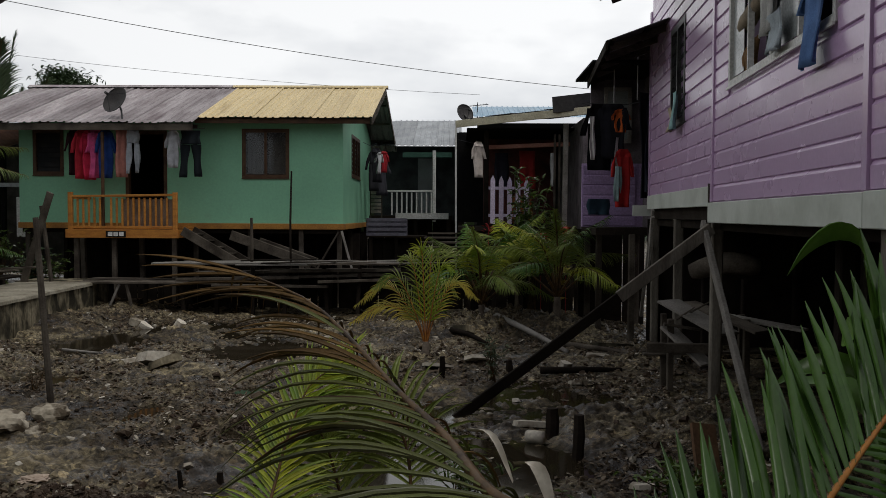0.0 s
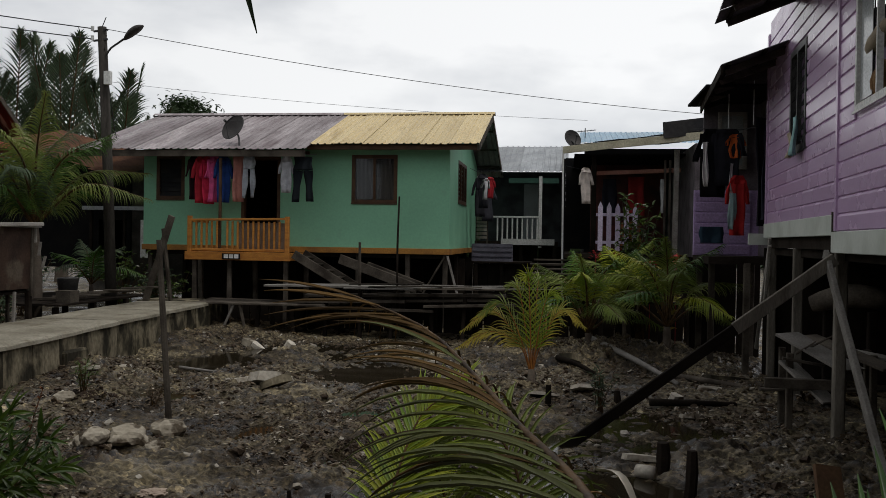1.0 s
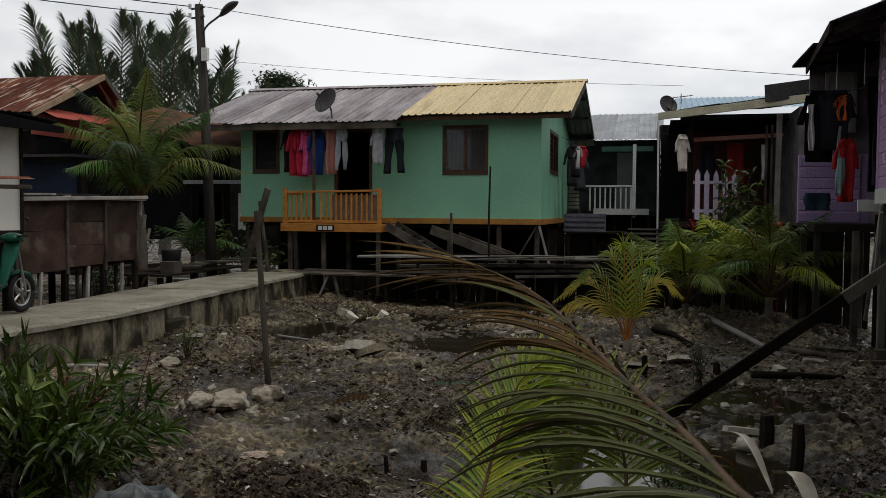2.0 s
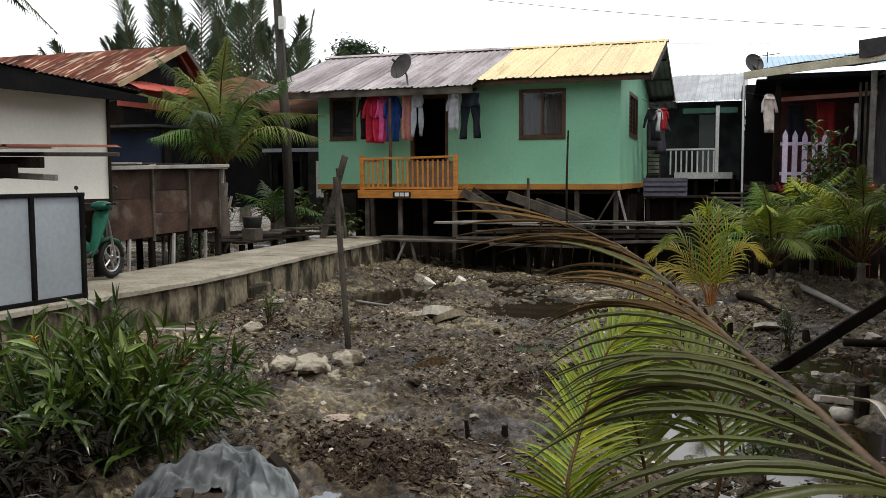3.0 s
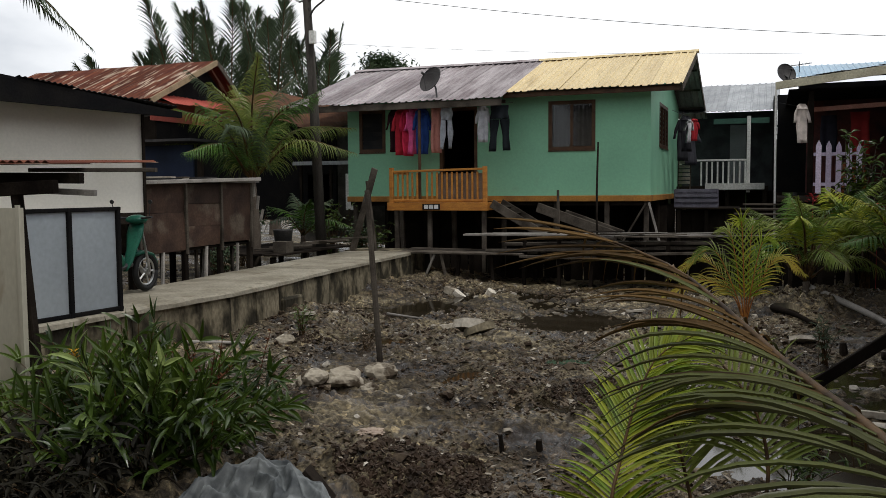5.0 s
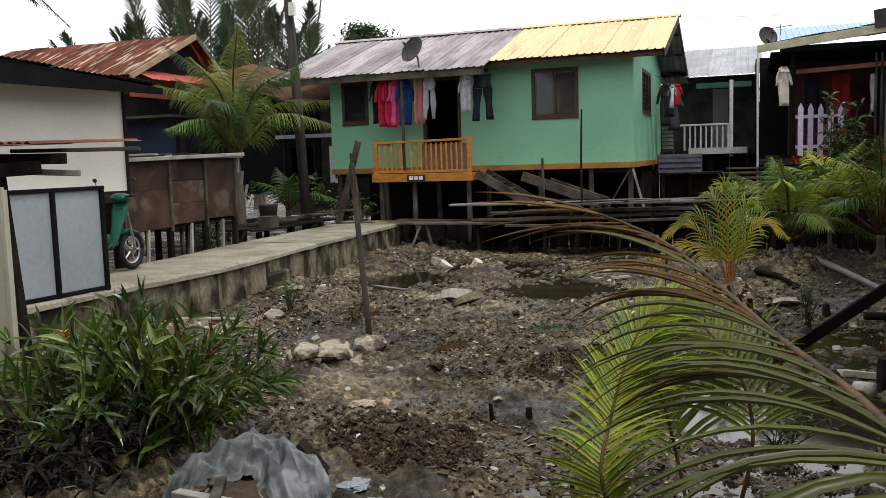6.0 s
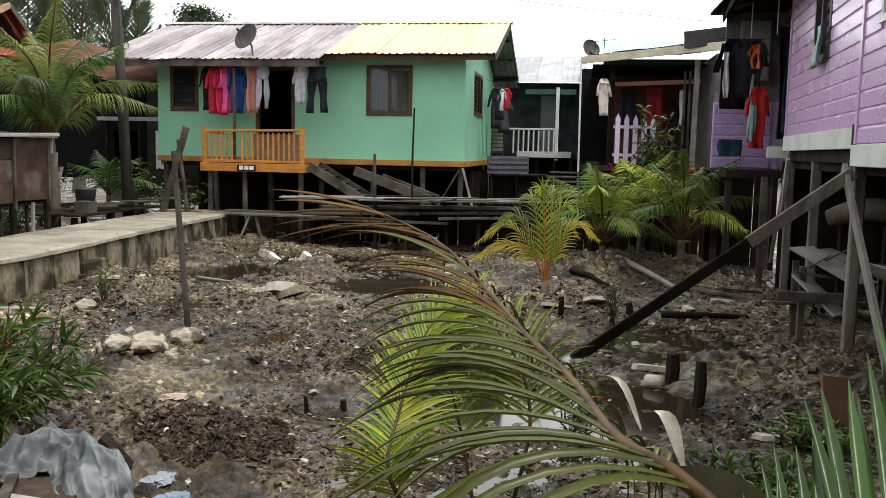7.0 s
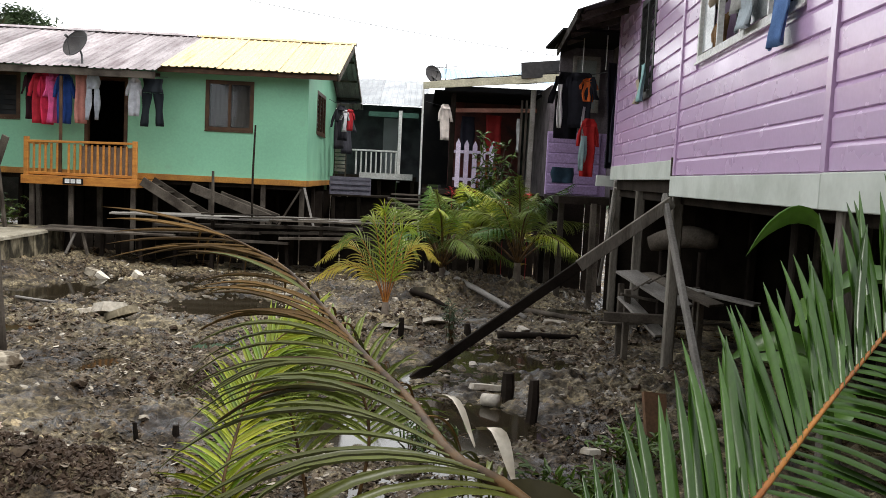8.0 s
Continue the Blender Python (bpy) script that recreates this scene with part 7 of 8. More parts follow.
solo("washing_line", tubed([(0.3, 21.6, 3.9), (1.2, 22.8, 3.8), (2.8, 22.0, 3.85)], 0.006, n=5), CABLE, "washing line in the porch", "line")
# slatted corner screen between green house and landing
screen = thing("slatted_screen", -2.1, 26.2, 1.5, "small pale slatted screen beside the green house", "screen")
for k in range(9):
    part("slat", boxed(-2.25, -1.95, 26.0, 26.03, 2.15 + 0.11 * k, 2.23 + 0.11 * k), GREY_PANEL, screen)
for x in (-2.26, -1.94):
    part("upright", boxed(x - 0.02, x + 0.02, 26.03, 26.06, 1.5, 3.2), OLD_WOOD, screen)

# things on the purple house's window sills
roll = bmesh.new()
tube(roll, curve([(2.0, 0.05, 3.92), (2.35, 0.04, 3.97), (2.65, 0.05, 4.05)], 9), [0.04, 0.07, 0.08, 0.085, 0.08, 0.08, 0.08, 0.07, 0.04], n=10)
solo("rolled_cushion", moved(roll, PW), cloth("beige_roll", (0.36, 0.30, 0.22)), "beige rolled cushion on the window ledge", "cushion", smooth=True)
for k in range(3):
    solo("hat", moved(tubed(curve([(2.25 + 0.1 * k, 0.06, 3.42), (2.28 + 0.1 * k, 0.03, 3.6), (2.38 + 0.1 * k, 0.06, 3.75)], 7), [0.02, 0.035, 0.045, 0.05, 0.045, 0.03, 0.015], n=8), PW), material("straw_brown", (0.25, 0.15, 0.07), (0.18, 0.1, 0.05), rough=0.8), "brown straw hat stacked in the window", "hat", group="hats in the window", smooth=True)
for x, z, w, h, col, lab in ((4.52, 3.94, 0.48, 0.80, (0.12, 0.22, 0.46), "blue denim shirt hanging out of the window"), (3.6, 3.72, 0.42, 0.3, (0.42, 0.48, 0.52), "pale blue cloth lying on the sill"), (3.35, 4.5, 0.35, 0.9, (0.50, 0.50, 0.48), "grey cloth hanging in the window")):
    bm = bmesh.new()
    garment(bm, "towel" if "cloth" in lab else "shirt", (x, -0.10, z), w, h, PW, 0.025, int(x * 10))
    solo("shirt" if "shirt" in lab else "cloth", bm, cloth(lab.split()[0] + "_sill", col), lab, "clothing", smooth=True)
for x, z, w, h, col, lab in ((-0.86, 3.72, 0.22, 0.48, (0.33, 0.55, 0.55), "pale turquoise cloth on the window"), (-1.12, 3.55, 0.16, 0.32, (0.50, 0.42, 0.30), "beige patterned cloth on the window")):
    bm = bmesh.new()
    garment(bm, "towel", (x, -0.13, z), w, h, PW, 0.03, int(-x * 10))
    solo("cloth", bm, cloth(lab.split()[1] + "_cloth", col), lab, "clothing", smooth=True)

# ---- lamp post, wires, aerial ----
POLE = material("tarred_pole", (0.062, 0.056, 0.048), (0.035, 0.031, 0.027), rough=0.85, spec=0.1, scale=4, fine=40, bump=0.4, stretch=(2, 2, 0.3))
lamp = thing("street_lamp", -9.35, 18.3, 0.6, "weathered utility pole with a grey street lamp", "street lamp")
part("pole", tubed([(-9.33, 18.3, 0.4), (-9.45, 18.3, 3.5), (-9.62, 18.3, 6.55)], [0.125, 0.11, 0.095], n=10), POLE, lamp, smooth=True)
part("arm", tubed(curve([(-9.55, 18.28, 5.85), (-9.38, 18.2, 6.05), (-9.1, 18.1, 6.18), (-8.95, 18.05, 6.25)], 9), 0.022, n=7), DARK_METAL, lamp)
head = bmesh.new()
hl = curve([(-8.98, 18.06, 6.22), (-8.75, 18.0, 6.36), (-8.5, 17.95, 6.47)], 7)
rings = []
for p, r in zip(hl, (0.04, 0.09, 0.12, 0.125, 0.12, 0.09, 0.03)):
    rings.append([head.verts.new(p + Vector((0.3 * math.sin(a) * r * -0.5, math.cos(a) * r, math.sin(a) * r * (0.75 if math.sin(a) > 0 else 0.45)))) for a in [k * math.pi / 6 for k in range(12)]])
for a, b in zip(rings, rings[1:]):
    for k in range(12):
        head.faces.new((a[k], a[(k + 1) % 12], b[(k + 1) % 12], b[k]))
head.faces.new(rings[0])
head.faces.new(rings[-1][::-1])
bmesh.ops.recalc_face_normals(head, faces=head.faces)
part("lamp_head", head, DISH_METAL, lamp, "grey cobra lamp head", smooth=True)
part("meter_box", boxed(-9.48, -9.34, 18.14, 18.24, 5.30, 5.58), WHITE_PAINT, lamp, "small white fuse box")
for z, s in ((6.45, 0.16), (6.25, 0.16)):
    part("insulator_bar", beamed((-9.62 - s, 18.25, z), (-9.62 + s, 18.25, z + 0.03), 0.04, 0.04), DARK_METAL, lamp)
    part("insulator", tubed([(-9.62 - s, 18.2, z), (-9.62 - s, 18.2, z + 0.1)], 0.035, n=7), WHITE_PAINT, lamp)
part("pole_tip", tubed([(-9.64, 18.3, 6.5), (-9.5, 18.25, 6.75)], 0.01, n=5), DARK_METAL, lamp)


def wire(a, b, sag, r, label):
    a, b = Vector(a), Vector(b)
    pts = [a.lerp(b, t) - Vector((0, 0, sag * 4 * t * (1 - t))) for t in np.linspace(0, 1, 16)]
    solo("overhead_wire", tubed(pts, r, n=5), CABLE, label, "wire", group="overhead wires")


wire((-9.55, 18.2, 6.5), (4.2, 22.6, 5.2), 0.2, 0.007, "sagging black wire from the pole to the purple house")
wire((-9.78, 18.2, 6.5), (-20.0, 10.5, 7.6), 0.25, 0.012, "sagging black wire along the quay")
wire((-9.78, 18.2, 6.28), (-20.0, 8.5, 7.0), 0.25, 0.012, "sagging black wire along the quay")
wire((-22.0, 30.0, 8.4), (1.0, 30.5, 6.2), 0.3, 0.006, "thin wire above the roofs")
wire((-9.5, 18.2, 6.1), (-10.3, 20.2, 4.4), 0.15, 0.010, "slack cable from the pole to the green house")
aerial = thing("tv_aerial", 0.9, 29.0, 5.0, "thin tv aerial on a roof mast", "aerial")
part("mast", tubed([(0.9, 29.0, 4.9), (0.9, 29.0, 5.75)], 0.015, n=5), DARK_METAL, aerial)
part("boom", tubed([(0.55, 29.0, 5.62), (1.25, 29.1, 5.7)], 0.012, n=5), DARK_METAL, aerial)
for k in range(7):
    x = 0.58 + 0.1 * k
    part("element", tubed([(x, 28.8, 5.63 + 0.01 * k), (x, 29.25, 5.63 + 0.01 * k)], 0.007, n=4), DARK_METAL, aerial)

# ---- scooter parked on the quay ----
SM = pose(-7.91, 10.10, 0.675, 0, 0, 95)
sc = thing("scooter", -7.91, 10.10, 0.675, "dark green step-through scooter parked on the footpath", "scooter")


def at_scooter(bm):
    return moved(bm, SM)


def ring(c, r, tr, n=20):
    return tubed([(c[0] + r * math.cos(2 * math.pi * k / n), c[1], c[2] + r * math.sin(2 * math.pi * k / n)) for k in range(n + 1)], tr, n=7)


for x in (0.62, -0.60):
    wheel = part("wheel", at_scooter(ring((x, 0, 0.275), 0.235, 0.042)), RUBBER, sc, "tyre", smooth=True)
    part("rim", at_scooter(ring((x, 0, 0.275), 0.185, 0.016)), CHROME, wheel)
    for k in range(5):
        a = 2 * math.pi * k / 5
        part("spoke", at_scooter(tubed([(x, 0, 0.275), (x + 0.18 * math.cos(a), 0, 0.275 + 0.18 * math.sin(a))], 0.014, n=5)), CHROME, wheel)
    part("hub", at_scooter(tubed([(x, -0.05, 0.275), (x, 0.05, 0.275)], 0.045, n=9)), CHROME, wheel)


def shell(pts, mat, name, n=10):
    bm = bmesh.new()
    rr = [[bm.verts.new((x, w * math.cos(2 * math.pi * k / n), z + h * math.sin(2 * math.pi * k / n))) for k in range(n)] for x, z, w, h in pts]
    for a, b in zip(rr, rr[1:]):
        for k in range(n):
            bm.faces.new((a[k], a[(k + 1) % n], b[(k + 1) % n], b[k]))
    bm.faces.new(rr[0])
    bm.faces.new(rr[-1][::-1])
    bmesh.ops.recalc_face_normals(bm, faces=bm.faces)
    return part(name, at_scooter(bm), mat, sc, smooth=True)


shell(((-0.95, 0.72, 0.03, 0.03), (-0.75, 0.68, 0.11, 0.10), (-0.4, 0.60, 0.14, 0.14), (-0.05, 0.52, 0.11, 0.12), (0.1, 0.45, 0.06, 0.08)), SCOOTER_GREEN, "body")
shell(((-0.8, 0.80, 0.06, 0.02), (-0.6, 0.81, 0.12, 0.05), (-0.2, 0.77, 0.12, 0.05), (0.05, 0.74, 0.05, 0.03)), RUBBER, "seat")
shell(((0.16, 0.34, 0.05, 0.03), (0.25, 0.45, 0.07, 0.05), (0.33, 0.62, 0.09, 0.06), (0.40, 0.80, 0.13, 0.07), (0.45, 0.93, 0.12, 0.05)), SCOOTER_GREEN, "leg_shield")
for y in (-0.26, 0.26):
    part("mirror_stalk", at_scooter(tubed([(0.36, y, 1.03), (0.34, y * 1.15, 1.22)], 0.006, n=5)), DARK_METAL, sc)
    part("mirror", at_scooter(tubed([(0.33, y * 1.15, 1.24), (0.345, y * 1.15, 1.245)], 0.03, n=10)), DARK_METAL, sc)
shell(((0.38, 0.52, 0.03, 0.03), (0.56, 0.55, 0.06, 0.03), (0.75, 0.50, 0.06, 0.03), (0.88, 0.38, 0.03, 0.03)), SCOOTER_GREEN, "mudguard")
shell(((0.34, 1.0, 0.10, 0.04), (0.46, 1.0, 0.17, 0.07), (0.54, 0.99, 0.10, 0.06)), SCOOTER_GREEN, "headlight_housing")
part("headlight", at_scooter(tubed([(0.54, 0, 0.99), (0.57, 0, 0.985)], 0.06, n=10)), PALE_GLASS, sc)
part("handlebar", at_scooter(tubed(curve([(0.32, -0.33, 1.04), (0.40, -0.12, 1.02), (0.40, 0.12, 1.02), (0.32, 0.33, 1.04)], 9), 0.016, n=6)), DARK_METAL, sc)
for y in (-0.07, 0.07):
    part("fork", at_scooter(tubed([(0.62, y, 0.275), (0.46, y, 0.85)], 0.02, n=6)), CHROME, sc)
part("exhaust", at_scooter(tubed([(-0.1, -0.12, 0.25), (-0.85, -0.14, 0.36)], [0.03, 0.055], n=8)), DARK_METAL, sc)
part("stand", at_scooter(tubed([(-0.1, 0.1, 0.3), (-0.05, 0.2, 0.0)], 0.012, n=5)), DARK_METAL, sc)
part("frame_bar", at_scooter(tubed([(0.3, 0, 0.4), (-0.2, 0, 0.32), (-0.6, 0, 0.275)], 0.04, n=7)), DARK_METAL, sc)

# pots and bins beside the walkway
bm = tubed([(-9.55, 17.0, 0.80), (-9.55, 17.0, 1.2), (-9.55, 17.0, 1.22)], [0.16, 0.21, 0.22], n=14)
solo("plant_pot", bm, DARK_METAL, "grey plastic tub on the walkway", "tub", smooth=True)
solo("wooden_box", boxed(-9.25, -8.95, 16.1, 16.4, 0.78, 1.02), OLD_WOOD, "small weathered box on the walkway", "box")

# white panels beside the green house
pan = thing("lean_shelter", -10.6, 22.4, 0.3, "white and grey scrap panels beside the green house", "panels")
for x0, x1, y, z0, z1, m in ((-10.85, -10.55, 22.5, 1.5, 2.5, WHITE_PAINT), (-12.2, -11.4, 22.8, 1.2, 2.5, GREY_PANEL), (-12.4, -10.4, 22.3, 2.75, 2.85, ZINC)):
    part("panel", boxed(x0, x1, y, y + 0.04, z0, z1), m, pan)
for x in (-12.3, -11.35, -10.5):
    part("post", beamed((x, 22.6, -0.1), (x, 22.6, 2.8), 0.08, 0.08), DARK_WOOD, pan)
# ---- rocks, rubble and litter on the mud ----
def lump(r, seed, squash=0.65, jag=0.28, sub=2, crumb=0.0):
    bm = bmesh.new()
    bmesh.ops.create_icosphere(bm, subdivisions=sub, radius=1.0)
    o = Vector((seed * 3.7, seed * 1.3, seed * 7.1))
    for v in bm.verts:
        d = 1 + jag * noise.noise(v.co * 1.3 + o) + jag * 0.5 * noise.noise(v.co * 3.1 + o) + crumb * (noise.noise(v.co * 9 + o) + 0.7 * noise.noise(v.co * 21 + o))
        v.co = Vector((v.co.x * d * r, v.co.y * d * r, v.co.z * d * r * squash))
    return bm


for k, (x, y, r, sq) in enumerate(((-3.72, 9.3, 0.17, 0.66), (-3.98, 8.95, 0.15, 0.62), (-3.80, 8.6, 0.19, 0.6), (-4.16, 8.55, 0.16, 0.68), (-4.0, 8.35, 0.13, 0.7), (-5.62, 10.5, 0.12, 0.6), (-3.55, 8.6, 0.10, 0.6))):
    solo("rock", moved(lump(r, k + 1, sq, sub=3), pose(x, y, ground_at(x, y) + r * 0.34, 0, 0, k * 50)), ROCK, "pale rounded limestone lump in the mud", "rock", group="rocks in the mud")


def slab(x, y, w, d, h, rx, ry, rz, mat, label, name="broken_slab", z=None):
    bm = bmesh.new()
    rs = random.Random(int(x * 100 + y * 10))
    n = 7
    ringp = [(w / 2 * math.cos(2 * math.pi * k / n + 0.3) * rs.uniform(0.75, 1.15), d / 2 * math.sin(2 * math.pi * k / n + 0.3) * rs.uniform(0.75, 1.15)) for k in range(n)]
    lo = [bm.verts.new((a, b, -h / 2)) for a, b in ringp]
    hi = [bm.verts.new((a * 0.95, b * 0.95, h / 2 + rs.uniform(-0.01, 0.01))) for a, b in ringp]
    for k in range(n):
        bm.faces.new((lo[k], lo[(k + 1) % n], hi[(k + 1) % n], hi[k]))
    bm.faces.new(lo[::-1])
    bm.faces.new(hi)
    solo(name, moved(bm, pose(x, y, (ground_at(x, y) if z is None else z) + h * 0.3, rx, ry, rz)), mat, label, "slab", group="broken slabs on the mud")


PALE = "pale broken slab lying on the mud"
for x, y, w, d, h, rx, ry, rz, mat in ((-3.75, 12.6, 0.75, 0.5, 0.14, -22, 12, 20, RUBBLE), (-4.3, 12.8, 0.6, 0.4, 0.06, -8, 0, 60, RUBBLE), (-3.6, 12.2, 0.5, 0.3, 0.1, -15, -20, 5, QUAY_FACE),
                                      (-5.5, 16.7, 0.3, 0.22, 0.22, 10, 30, 15, RUBBLE), (-5.1, 16.2, 0.5, 0.35, 0.06, -10, 0, 40, RUBBLE), (-4.8, 16.6, 0.25, 0.25, 0.16, 30, 5, 70, RUBBLE), (-5.7, 16.9, 0.3, 0.3, 0.12, 0, 20, 10, ROCK),
                                      (-2.9, 15.2, 1.0, 0.35, 0.04, -6, 3, 5, RUBBLE), (-2.1, 15.5, 0.9, 0.3, 0.04, -6, -3, 12, RUBBLE), (-1.2, 12.2, 0.7, 0.4, 0.05, -6, 3, 5, RUBBLE), (0.05, 12.5, 0.55, 0.3, 0.04, -12, 6, 20, RUBBLE), (0.6, 12.8, 0.5, 0.3, 0.06, -25, 10, 30, RUBBLE),
                                      (1.15, 9.4, 0.65, 0.3, 0.05, -8, 4, 10, RUBBLE), (1.85, 11.8, 0.35, 0.28, 0.05, -8, 10, 60, RUBBLE), (1.75, 12.4, 0.2, 0.16, 0.14, 20, 10, 30, RUBBLE), (1.75, 7.4, 0.25, 0.2, 0.04, -10, 5, 10, RUBBLE),
                                      (2.4, 13.4, 0.6, 0.3, 0.06, 5, 5, 30, RUBBLE), (2.8, 14.6, 0.8, 0.35, 0.05, -5, 4, 10, QUAY_FACE), (0.4, 15.3, 0.5, 0.4, 0.1, -20, 5, 10, QUAY_FACE), (-6.2, 9.7, 0.3, 0.2, 0.06, -5, 5, 10, RUBBLE), (-6.6, 12.6, 0.5, 0.25, 0.05, -5, 0, 20, RUBBLE),
                                      (-1.2, 8.6, 0.4, 0.25, 0.08, -15, 0, 40, DARK_CLOD), (-6.3, 13.2, 0.3, 0.2, 0.05, 0, 0, 80, RUBBLE)):
    slab(x, y, w, d, h, rx, ry, rz, mat, PALE if mat in (RUBBLE, ROCK) else "dark muddy slab lying on the mud")
for a, b, r, m, lab in (((0.75, 17.0, 0.35), (1.95, 13.7, 0.12), 0.06, GREY_WOOD, "long grey branch lying on the mud"), ((1.4, 12.1, 0.08), (2.5, 12.35, 0.10), 0.05, DARK_WOOD, "dark log lying on the mud"), ((-6.8, 10.0, 0.13), (-6.05, 10.3, 0.1), 0.03, GREY_WOOD, "pale stick lying on the mud"),
                        ((-5.6, 13.6, 0.06), (-4.8, 13.4, 0.06), 0.025, GREY_WOOD, "pale stick lying on the mud"), ((2.0, 14.4, 0.08), (3.0, 13.6, 0.10), 0.05, OLD_WOOD, "grey log lying on the mud"), ((-4.45, 8.95, 0.08), (-4.2, 9.25, 0.12), 0.02, GREY_WOOD, "pale stick lying on the mud"),
                        ((0.2, 15.2, 0.2), (0.8, 14.6, 0.1), 0.05, DARK_WOOD, "dark branch lying on the mud")):
    ga, gb = ground_at(a[0], a[1]), ground_at(b[0], b[1])
    solo("branch", tubed(curve([(a[0], a[1], max(a[2], ga + r * 0.5)), ((a[0] + b[0]) / 2 + 0.05, (a[1] + b[1]) / 2, max((a[2] + b[2]) / 2 - 0.02, ground_at((a[0] + b[0]) / 2, (a[1] + b[1]) / 2) + r * 0.5)), (b[0], b[1], max(b[2] * 0.4, gb + r * 0.4))], 8), list(np.linspace(r, r * 0.6, 8)), n=7), m, lab, "branch", group="branches on the mud", smooth=True)
can = tubed([(0.98, 8.9, ground_at(0.98, 8.9) + 0.06), (1.12, 8.8, ground_at(1.12, 8.8) + 0.07)], 0.06, n=10)
solo("tin_can", can, RUBBLE, "pale tin can lying in the mud", "can", smooth=True)

# grey sheet over a scrap heap at the near left
heap = thing("scrap_heap", -2.55, 5.2, 0.05, "broken timber and rags under a grey sheet", "scrap heap")
for a, b, w, h, m in (((-2.95, 4.9, 0.22), (-2.35, 4.75, 0.26), 0.07, 0.04, GREY_WOOD), ((-2.85, 5.2, 0.2), (-2.5, 4.6, 0.3), 0.06, 0.04, OLD_WOOD), ((-2.6, 4.9, 0.1), (-2.2, 4.5, 0.2), 0.07, 0.04, GREY_WOOD),
                      ((-3.05, 5.0, 0.1), (-2.6, 5.1, 0.16), 0.1, 0.05, OLD_WOOD), ((-2.42, 5.72, 0.1), (-2.58, 5.68, 0.30), 0.13, 0.03, DARK_WOOD)):
    part("timber", beamed(a, b, w, h), m, heap)
part("spoil", moved(lump(0.42, 33, 0.30, 0.4, 5, 0.12), pose(-2.6, 5.0, 0.06)), DARK_CLOD, heap)
rag = bmesh.new()
nx, ny2 = 150, 46
spine = curve([(-2.94, 4.80, 0.12), (-3.06, 5.10, 0.24), (-3.02, 5.38, 0.30), (-2.86, 5.60, 0.32), (-2.62, 5.56, 0.31), (-2.42, 5.42, 0.28), (-2.20, 5.16, 0.20), (-2.02, 4.90, 0.08)], nx + 1)


def crease(p):
    return 1 - abs(2 * noise.noise(p))


rows = []
for i, c in enumerate(spine):
    s = i / nx
    tan = (spine[min(i + 1, nx)] - spine[max(i - 1, 0)]).normalized()
    side = Vector((tan.y, -tan.x, 0)).normalized()
    row = []
    for j in range(ny2 + 1):
        t = j / ny2
        wide = 0.20 + 0.26 * s + 0.09 * noise.noise(Vector((s * 6, 0.3, 4))) + 0.03 * noise.noise(Vector((s * 25, 0.3, 9)))
        warp = noise.noise(Vector((s * 4, t * 1.5, 7)))
        lift = 0.12 * (crease(Vector((s * 3.2 + 0.5 * warp, t * 2.6 + 0.8 * warp, 2))) - 0.6) + 0.065 * (crease(Vector((s * 6.5 + warp, t * 6.5, 5))) - 0.6) + 0.016 * (crease(Vector((s * 18, t * 13, 11))) - 0.6)
        fall = -0.02 - 0.26 * max(0.0, t - 0.42) ** 1.4 if 0.12 < s < 0.75 else -0.12 * t
        q = c + side * wide * (t - 0.25) + Vector((0, 0, lift * (0.25 + 0.75 * math.sin(math.pi * min(1, t * 0.9 + 0.1))) + fall * 0.8 + 0.04 * math.sin(math.pi * t)))
        row.append(rag.verts.new(Vector((q.x, q.y, max(q.z, 0.06)))))
    rows.append(row)
for a, b in zip(rows, rows[1:]):
    for j in range(ny2):
        rag.faces.new((a[j], b[j], b[j + 1], a[j + 1]))
solo("grey_sheet", rag, TARP_GREY, "crumpled grey cloth sheet over the scrap heap", "cloth", smooth=True)
for k, (x, y, r, c, lab) in enumerate(((-2.15, 5.6, 0.09, (0.26, 0.28, 0.31), "crumpled white plastic bag"), (-1.95, 5.35, 0.09, (0.18, 0.23, 0.30), "crumpled pale blue plastic bag"), (-2.2, 5.25, 0.10, (0.45, 0.12, 0.08), "crumpled red wrapper"), (-2.0, 5.1, 0.15, (0.36, 0.27, 0.18), "crumpled beige bag"), (-2.75, 7.0, 0.09, (0.42, 0.33, 0.26), "crumpled pale wrapper"))):
    solo("plastic_bag", moved(lump(r, 60 + k, 0.3, 0.7, 4, 0.22), pose(x, y, ground_at(x, y) + 0.03)), cloth("bag_" + lab.split()[1], c), lab + " on the mud", "litter", group="plastic litter on the mud")

# uncountable clods and litter
ball = bmesh.new()
bmesh.ops.create_icosphere(ball, subdivisions=1, radius=1.0)
ball.verts.index_update()
BALL_V, BALL_F = [v.co.copy() for v in ball.verts], [[v.index for v in f.verts] for f in ball.faces]
ball.free()


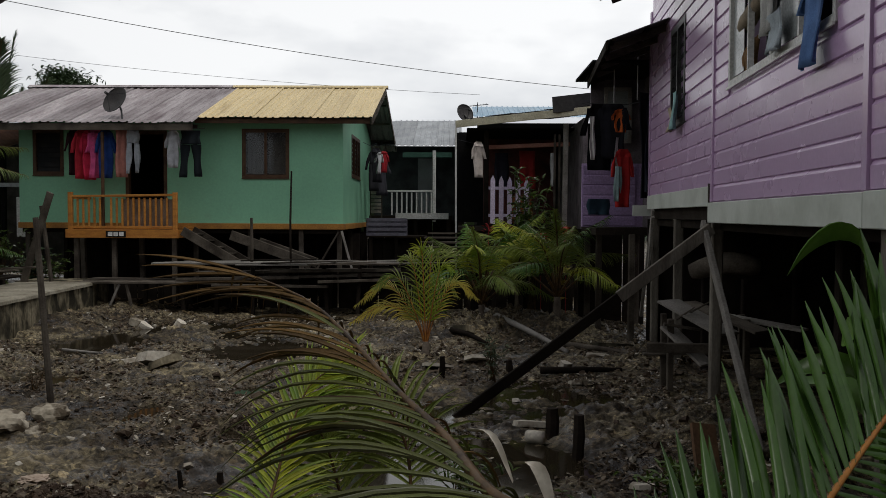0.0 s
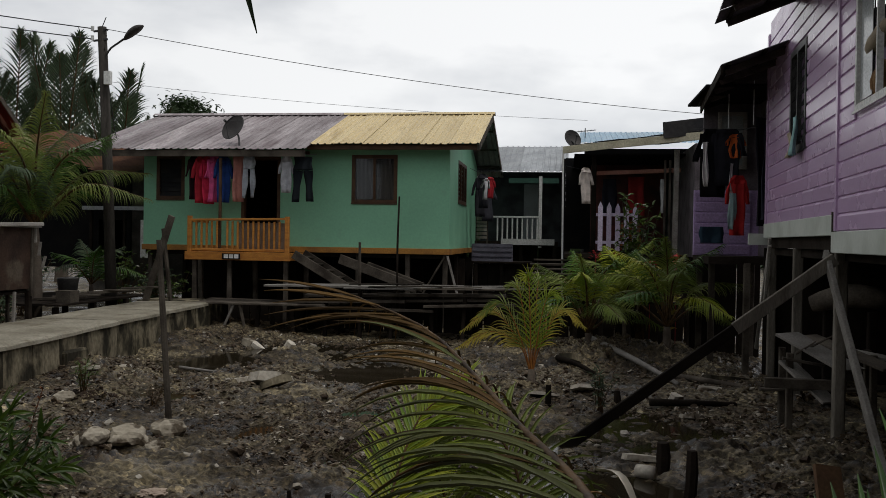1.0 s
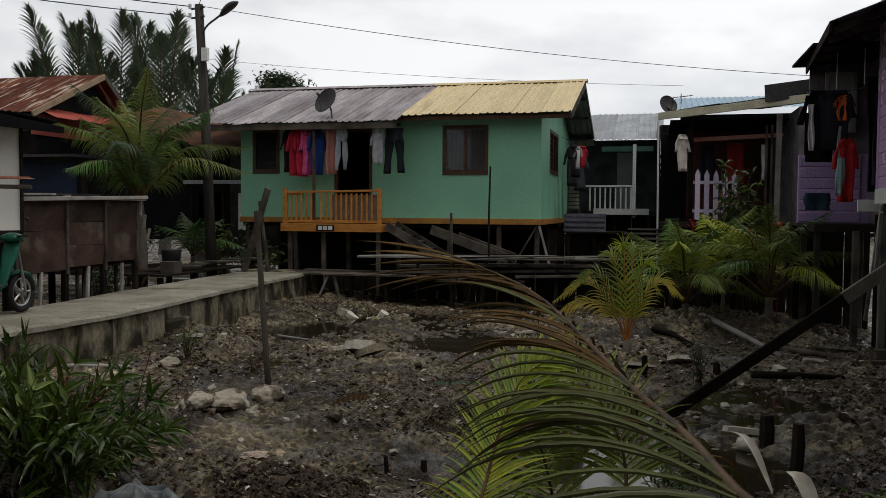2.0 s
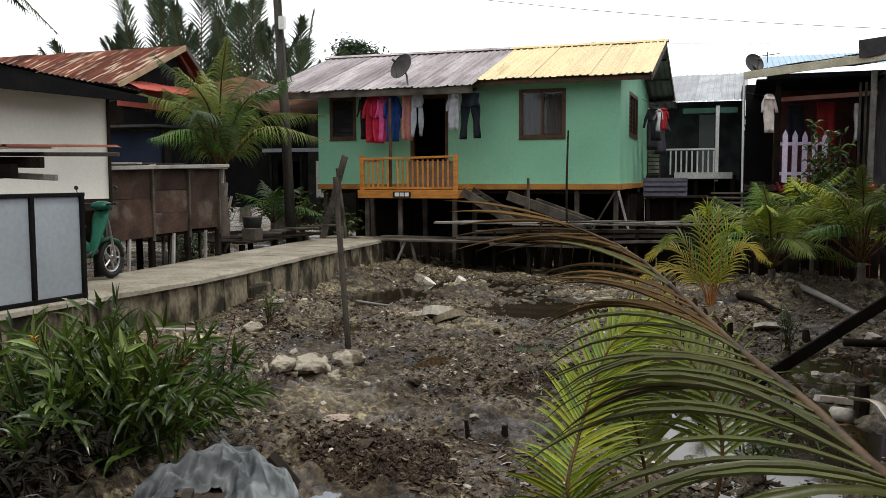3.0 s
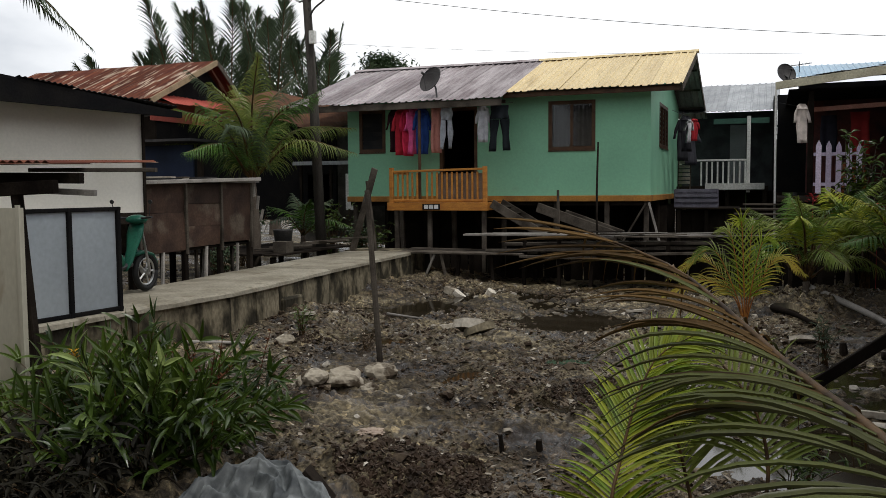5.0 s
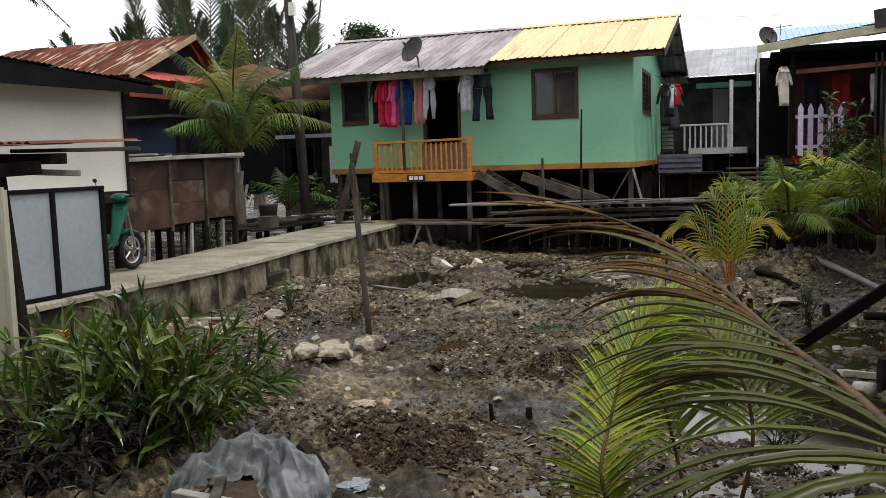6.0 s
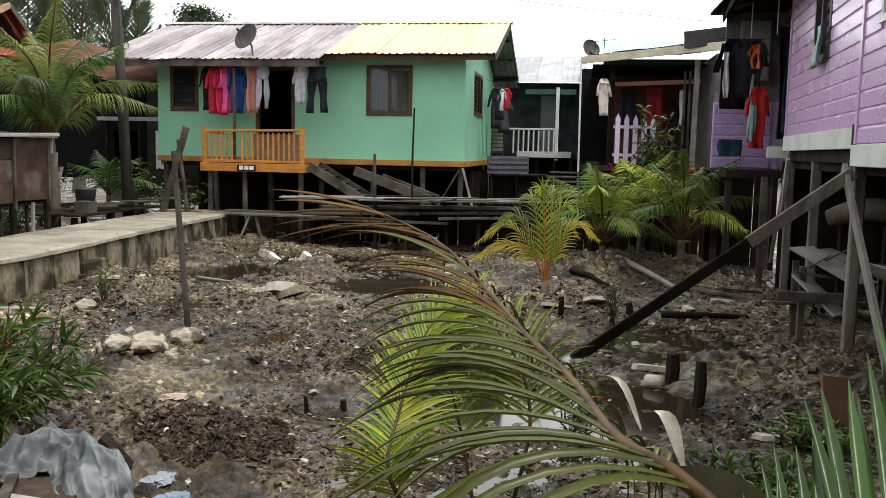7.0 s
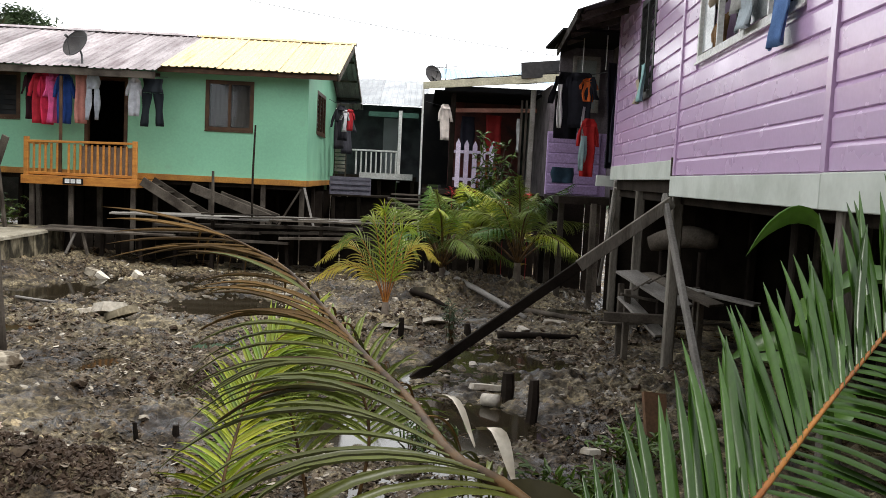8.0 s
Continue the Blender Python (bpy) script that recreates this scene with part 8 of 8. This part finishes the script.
def scatter(n, size, mat, name, label, region, seed, flat=False, cluster=0.0):
    r = random.Random(seed)
    verts, faces = [], []
    xs, ys = [], []
    while len(xs) < n:
        x, y = r.uniform(*region[:2]), 2.6 + (region[3] - 2.6) * r.random() ** 0.85
        if y < region[2] or (x < -3.2 and y < 5.9 and x > -5):
            continue
        if cluster and value_noise(np.array([x * 0.9]), np.array([y * 0.9]), 12)[0] < r.uniform(0.25, 0.25 + cluster):
            continue
        xs.append(x)
        ys.append(y)
    zs = mud_height(np.array(xs), np.array(ys))
    for x, y, z in zip(xs, ys, zs):
        s = size * r.uniform(0.4, 1.0) ** 1.6 * (1.6 if r.random() < 0.06 else 1)
        m = pose(x, y, float(z) + (0.012 if flat else s * 0.15), r.uniform(-25, 25), r.uniform(-25, 25), r.uniform(0, 360))
        base = len(verts)
        if flat:
            w, d = s * r.uniform(0.5, 1.3), s * r.uniform(0.2, 0.6)
            c = s * r.uniform(-0.12, 0.12)
            pts = ((-w / 2, -d / 2, 0), (0, -d / 2 * r.uniform(0.6, 1.2), c), (w / 2, -d / 2 * r.uniform(0.3, 1), 0), (w / 2, d / 2, 0), (0, d / 2, c), (-w / 2, d / 2 * r.uniform(0.3, 1), 0))
            fs = ((0, 1, 4, 5), (1, 2, 3, 4))
        else:
            wide, tall = r.uniform(0.45, 0.75), r.uniform(0.3, 0.5)
            pts = [(s * wide * (p.x + r.uniform(-0.5, 0.5)), s * wide * (p.y + r.uniform(-0.5, 0.5)), s * tall * (p.z + r.uniform(-0.5, 0.5))) for p in BALL_V]
            fs = BALL_F
        verts += [tuple(m @ Vector(p)) for p in pts]
        faces += [tuple(base + i for i in f) for f in fs]
    me = bpy.data.meshes.new(name)
    me.from_pydata(verts, [], faces)
    me.materials.append(mat)
    tagged(new(name, me), label, "litter" if flat else "clods", kind="stuff")


scatter(5200, 0.062, CLOD, "mud_clods", "small wet clods over the mud", (-7.0, 3.4, 3.0, 18.5), 1, cluster=0.6)
scatter(700, 0.075, DARK_CLOD, "dug_clods", "dark clods dug up in patches", (-6.8, 3.2, 3.0, 17.5), 2, cluster=0.55)
scatter(8000, 0.075, CLOD, "mud_flakes", "curled flakes of drying mud and dead leaf", (-7.0, 3.4, 3.0, 18.6), 13, flat=True, cluster=0.3)
scatter(13000, 0.06, CLOD, "mud_crumbs", "small flakes and crumbs of wet mud", (-5.4, 2.8, 3.6, 12.5), 17, flat=True, cluster=0.25)
scatter(9000, 0.032, CLOD, "mud_grit", "fine wet grit on the mud", (-5.2, 2.6, 3.6, 11.0), 18, cluster=0.3)
scatter(6500, 0.065, LITTER, "leaf_litter", "pale dead leaves and scraps on the mud", (-7.0, 3.4, 3.0, 18.6), 3, flat=True, cluster=0.5)
scatter(800, 0.11, RUBBLE, "pale_scraps", "pale scraps of plastic and shell on the mud", (-6.8, 3.2, 3.0, 18.5), 4, flat=True, cluster=0.4)
scatter(420, 0.07, RUBBLE, "pebbles", "small pale stones on the mud", (-6.8, 3.2, 3.0, 18.6), 6)
scatter(2400, 0.08, FROND_DRY, "dead_leaves", "brown dead leaves on the mud", (-7.0, 3.6, 3.0, 18.6), 7, flat=True, cluster=0.4)
for cx, cy, rr_, cnt in ((-2.15, 6.4, 0.58, 5000), (-1.2, 9.3, 0.75, 3600), (-5.5, 10.8, 0.4, 900), (0.7, 16.4, 1.0, 900)):
    scatter_region = (cx - rr_, cx + rr_, cy - rr_, cy + rr_)
    r = random.Random(int(cx * 10))
    bm = bmesh.new()
    spots = []
    for k in range(cnt):
        a, q = r.uniform(0, 6.28), rr_ * math.sqrt(r.random())
        x, y = cx + q * math.cos(a), cy + q * math.sin(a) * 0.8
        s = 0.005 + 0.018 * r.random() ** 4
        spots.append((x, y, s))
    zs = mud_height(np.array([q[0] for q in spots]), np.array([q[1] for q in spots]))
    cv, cf = [], []
    for (x, y, s), z in zip(spots, zs):
        m = pose(x, y, float(z) + s * 0.3, r.uniform(0, 90), r.uniform(0, 90), 0)
        base = len(cv)
        cv += [tuple(m @ ((p + Vector((r.uniform(-1, 1), r.uniform(-1, 1), r.uniform(-1, 1))) * 0.55) * s)) for p in BALL_V]
        cf += [tuple(base + i for i in f) for f in BALL_F]
    clod_me = bpy.data.meshes.new("crab_mound_clods")
    clod_me.from_pydata(cv, [], cf)
    bm.from_mesh(clod_me)
    bpy.data.meshes.remove(clod_me)
    solo("crab_mound_clods", bm, DARK_CLOD, "crumbly dark clods on a dug mound", "clods", kind="stuff")

# soil with twigs and dead leaves under the bush, coloured black for its shade
soil = thing("soil_heap", -4.2, 5.0, 0.0, "soil heap with twigs, coloured black for the shade under the bush", "soil", kind="structure")
part("soil", moved(lump(0.75, 71, 0.26, 0.35, 6, 0.10), pose(-4.05, 5.0, 0.04)), material("black_shaded_soil", (0.018, 0.013, 0.009), (0.009, 0.007, 0.005), rough=0.9, scale=6, fine=50, bump=0.5), soil, smooth=True)
rt = random.Random(8)
for k in range(46):
    x, y = rt.uniform(-4.7, -3.4), rt.uniform(4.5, 5.45)
    a, ln = rt.uniform(0, 6.28), rt.uniform(0.12, 0.4)
    z = 0.20 + 0.1 * rt.random()
    part("twig", tubed(curve([(x, y, z - 0.08), (x + math.cos(a) * ln * 0.5, y + math.sin(a) * ln * 0.5, z + rt.uniform(0.02, 0.1)), (x + math.cos(a) * ln, y + math.sin(a) * ln, z + rt.uniform(-0.05, 0.15))], 6), 0.005, n=4), DARK_WOOD if k % 3 else GREY_WOOD, soil)
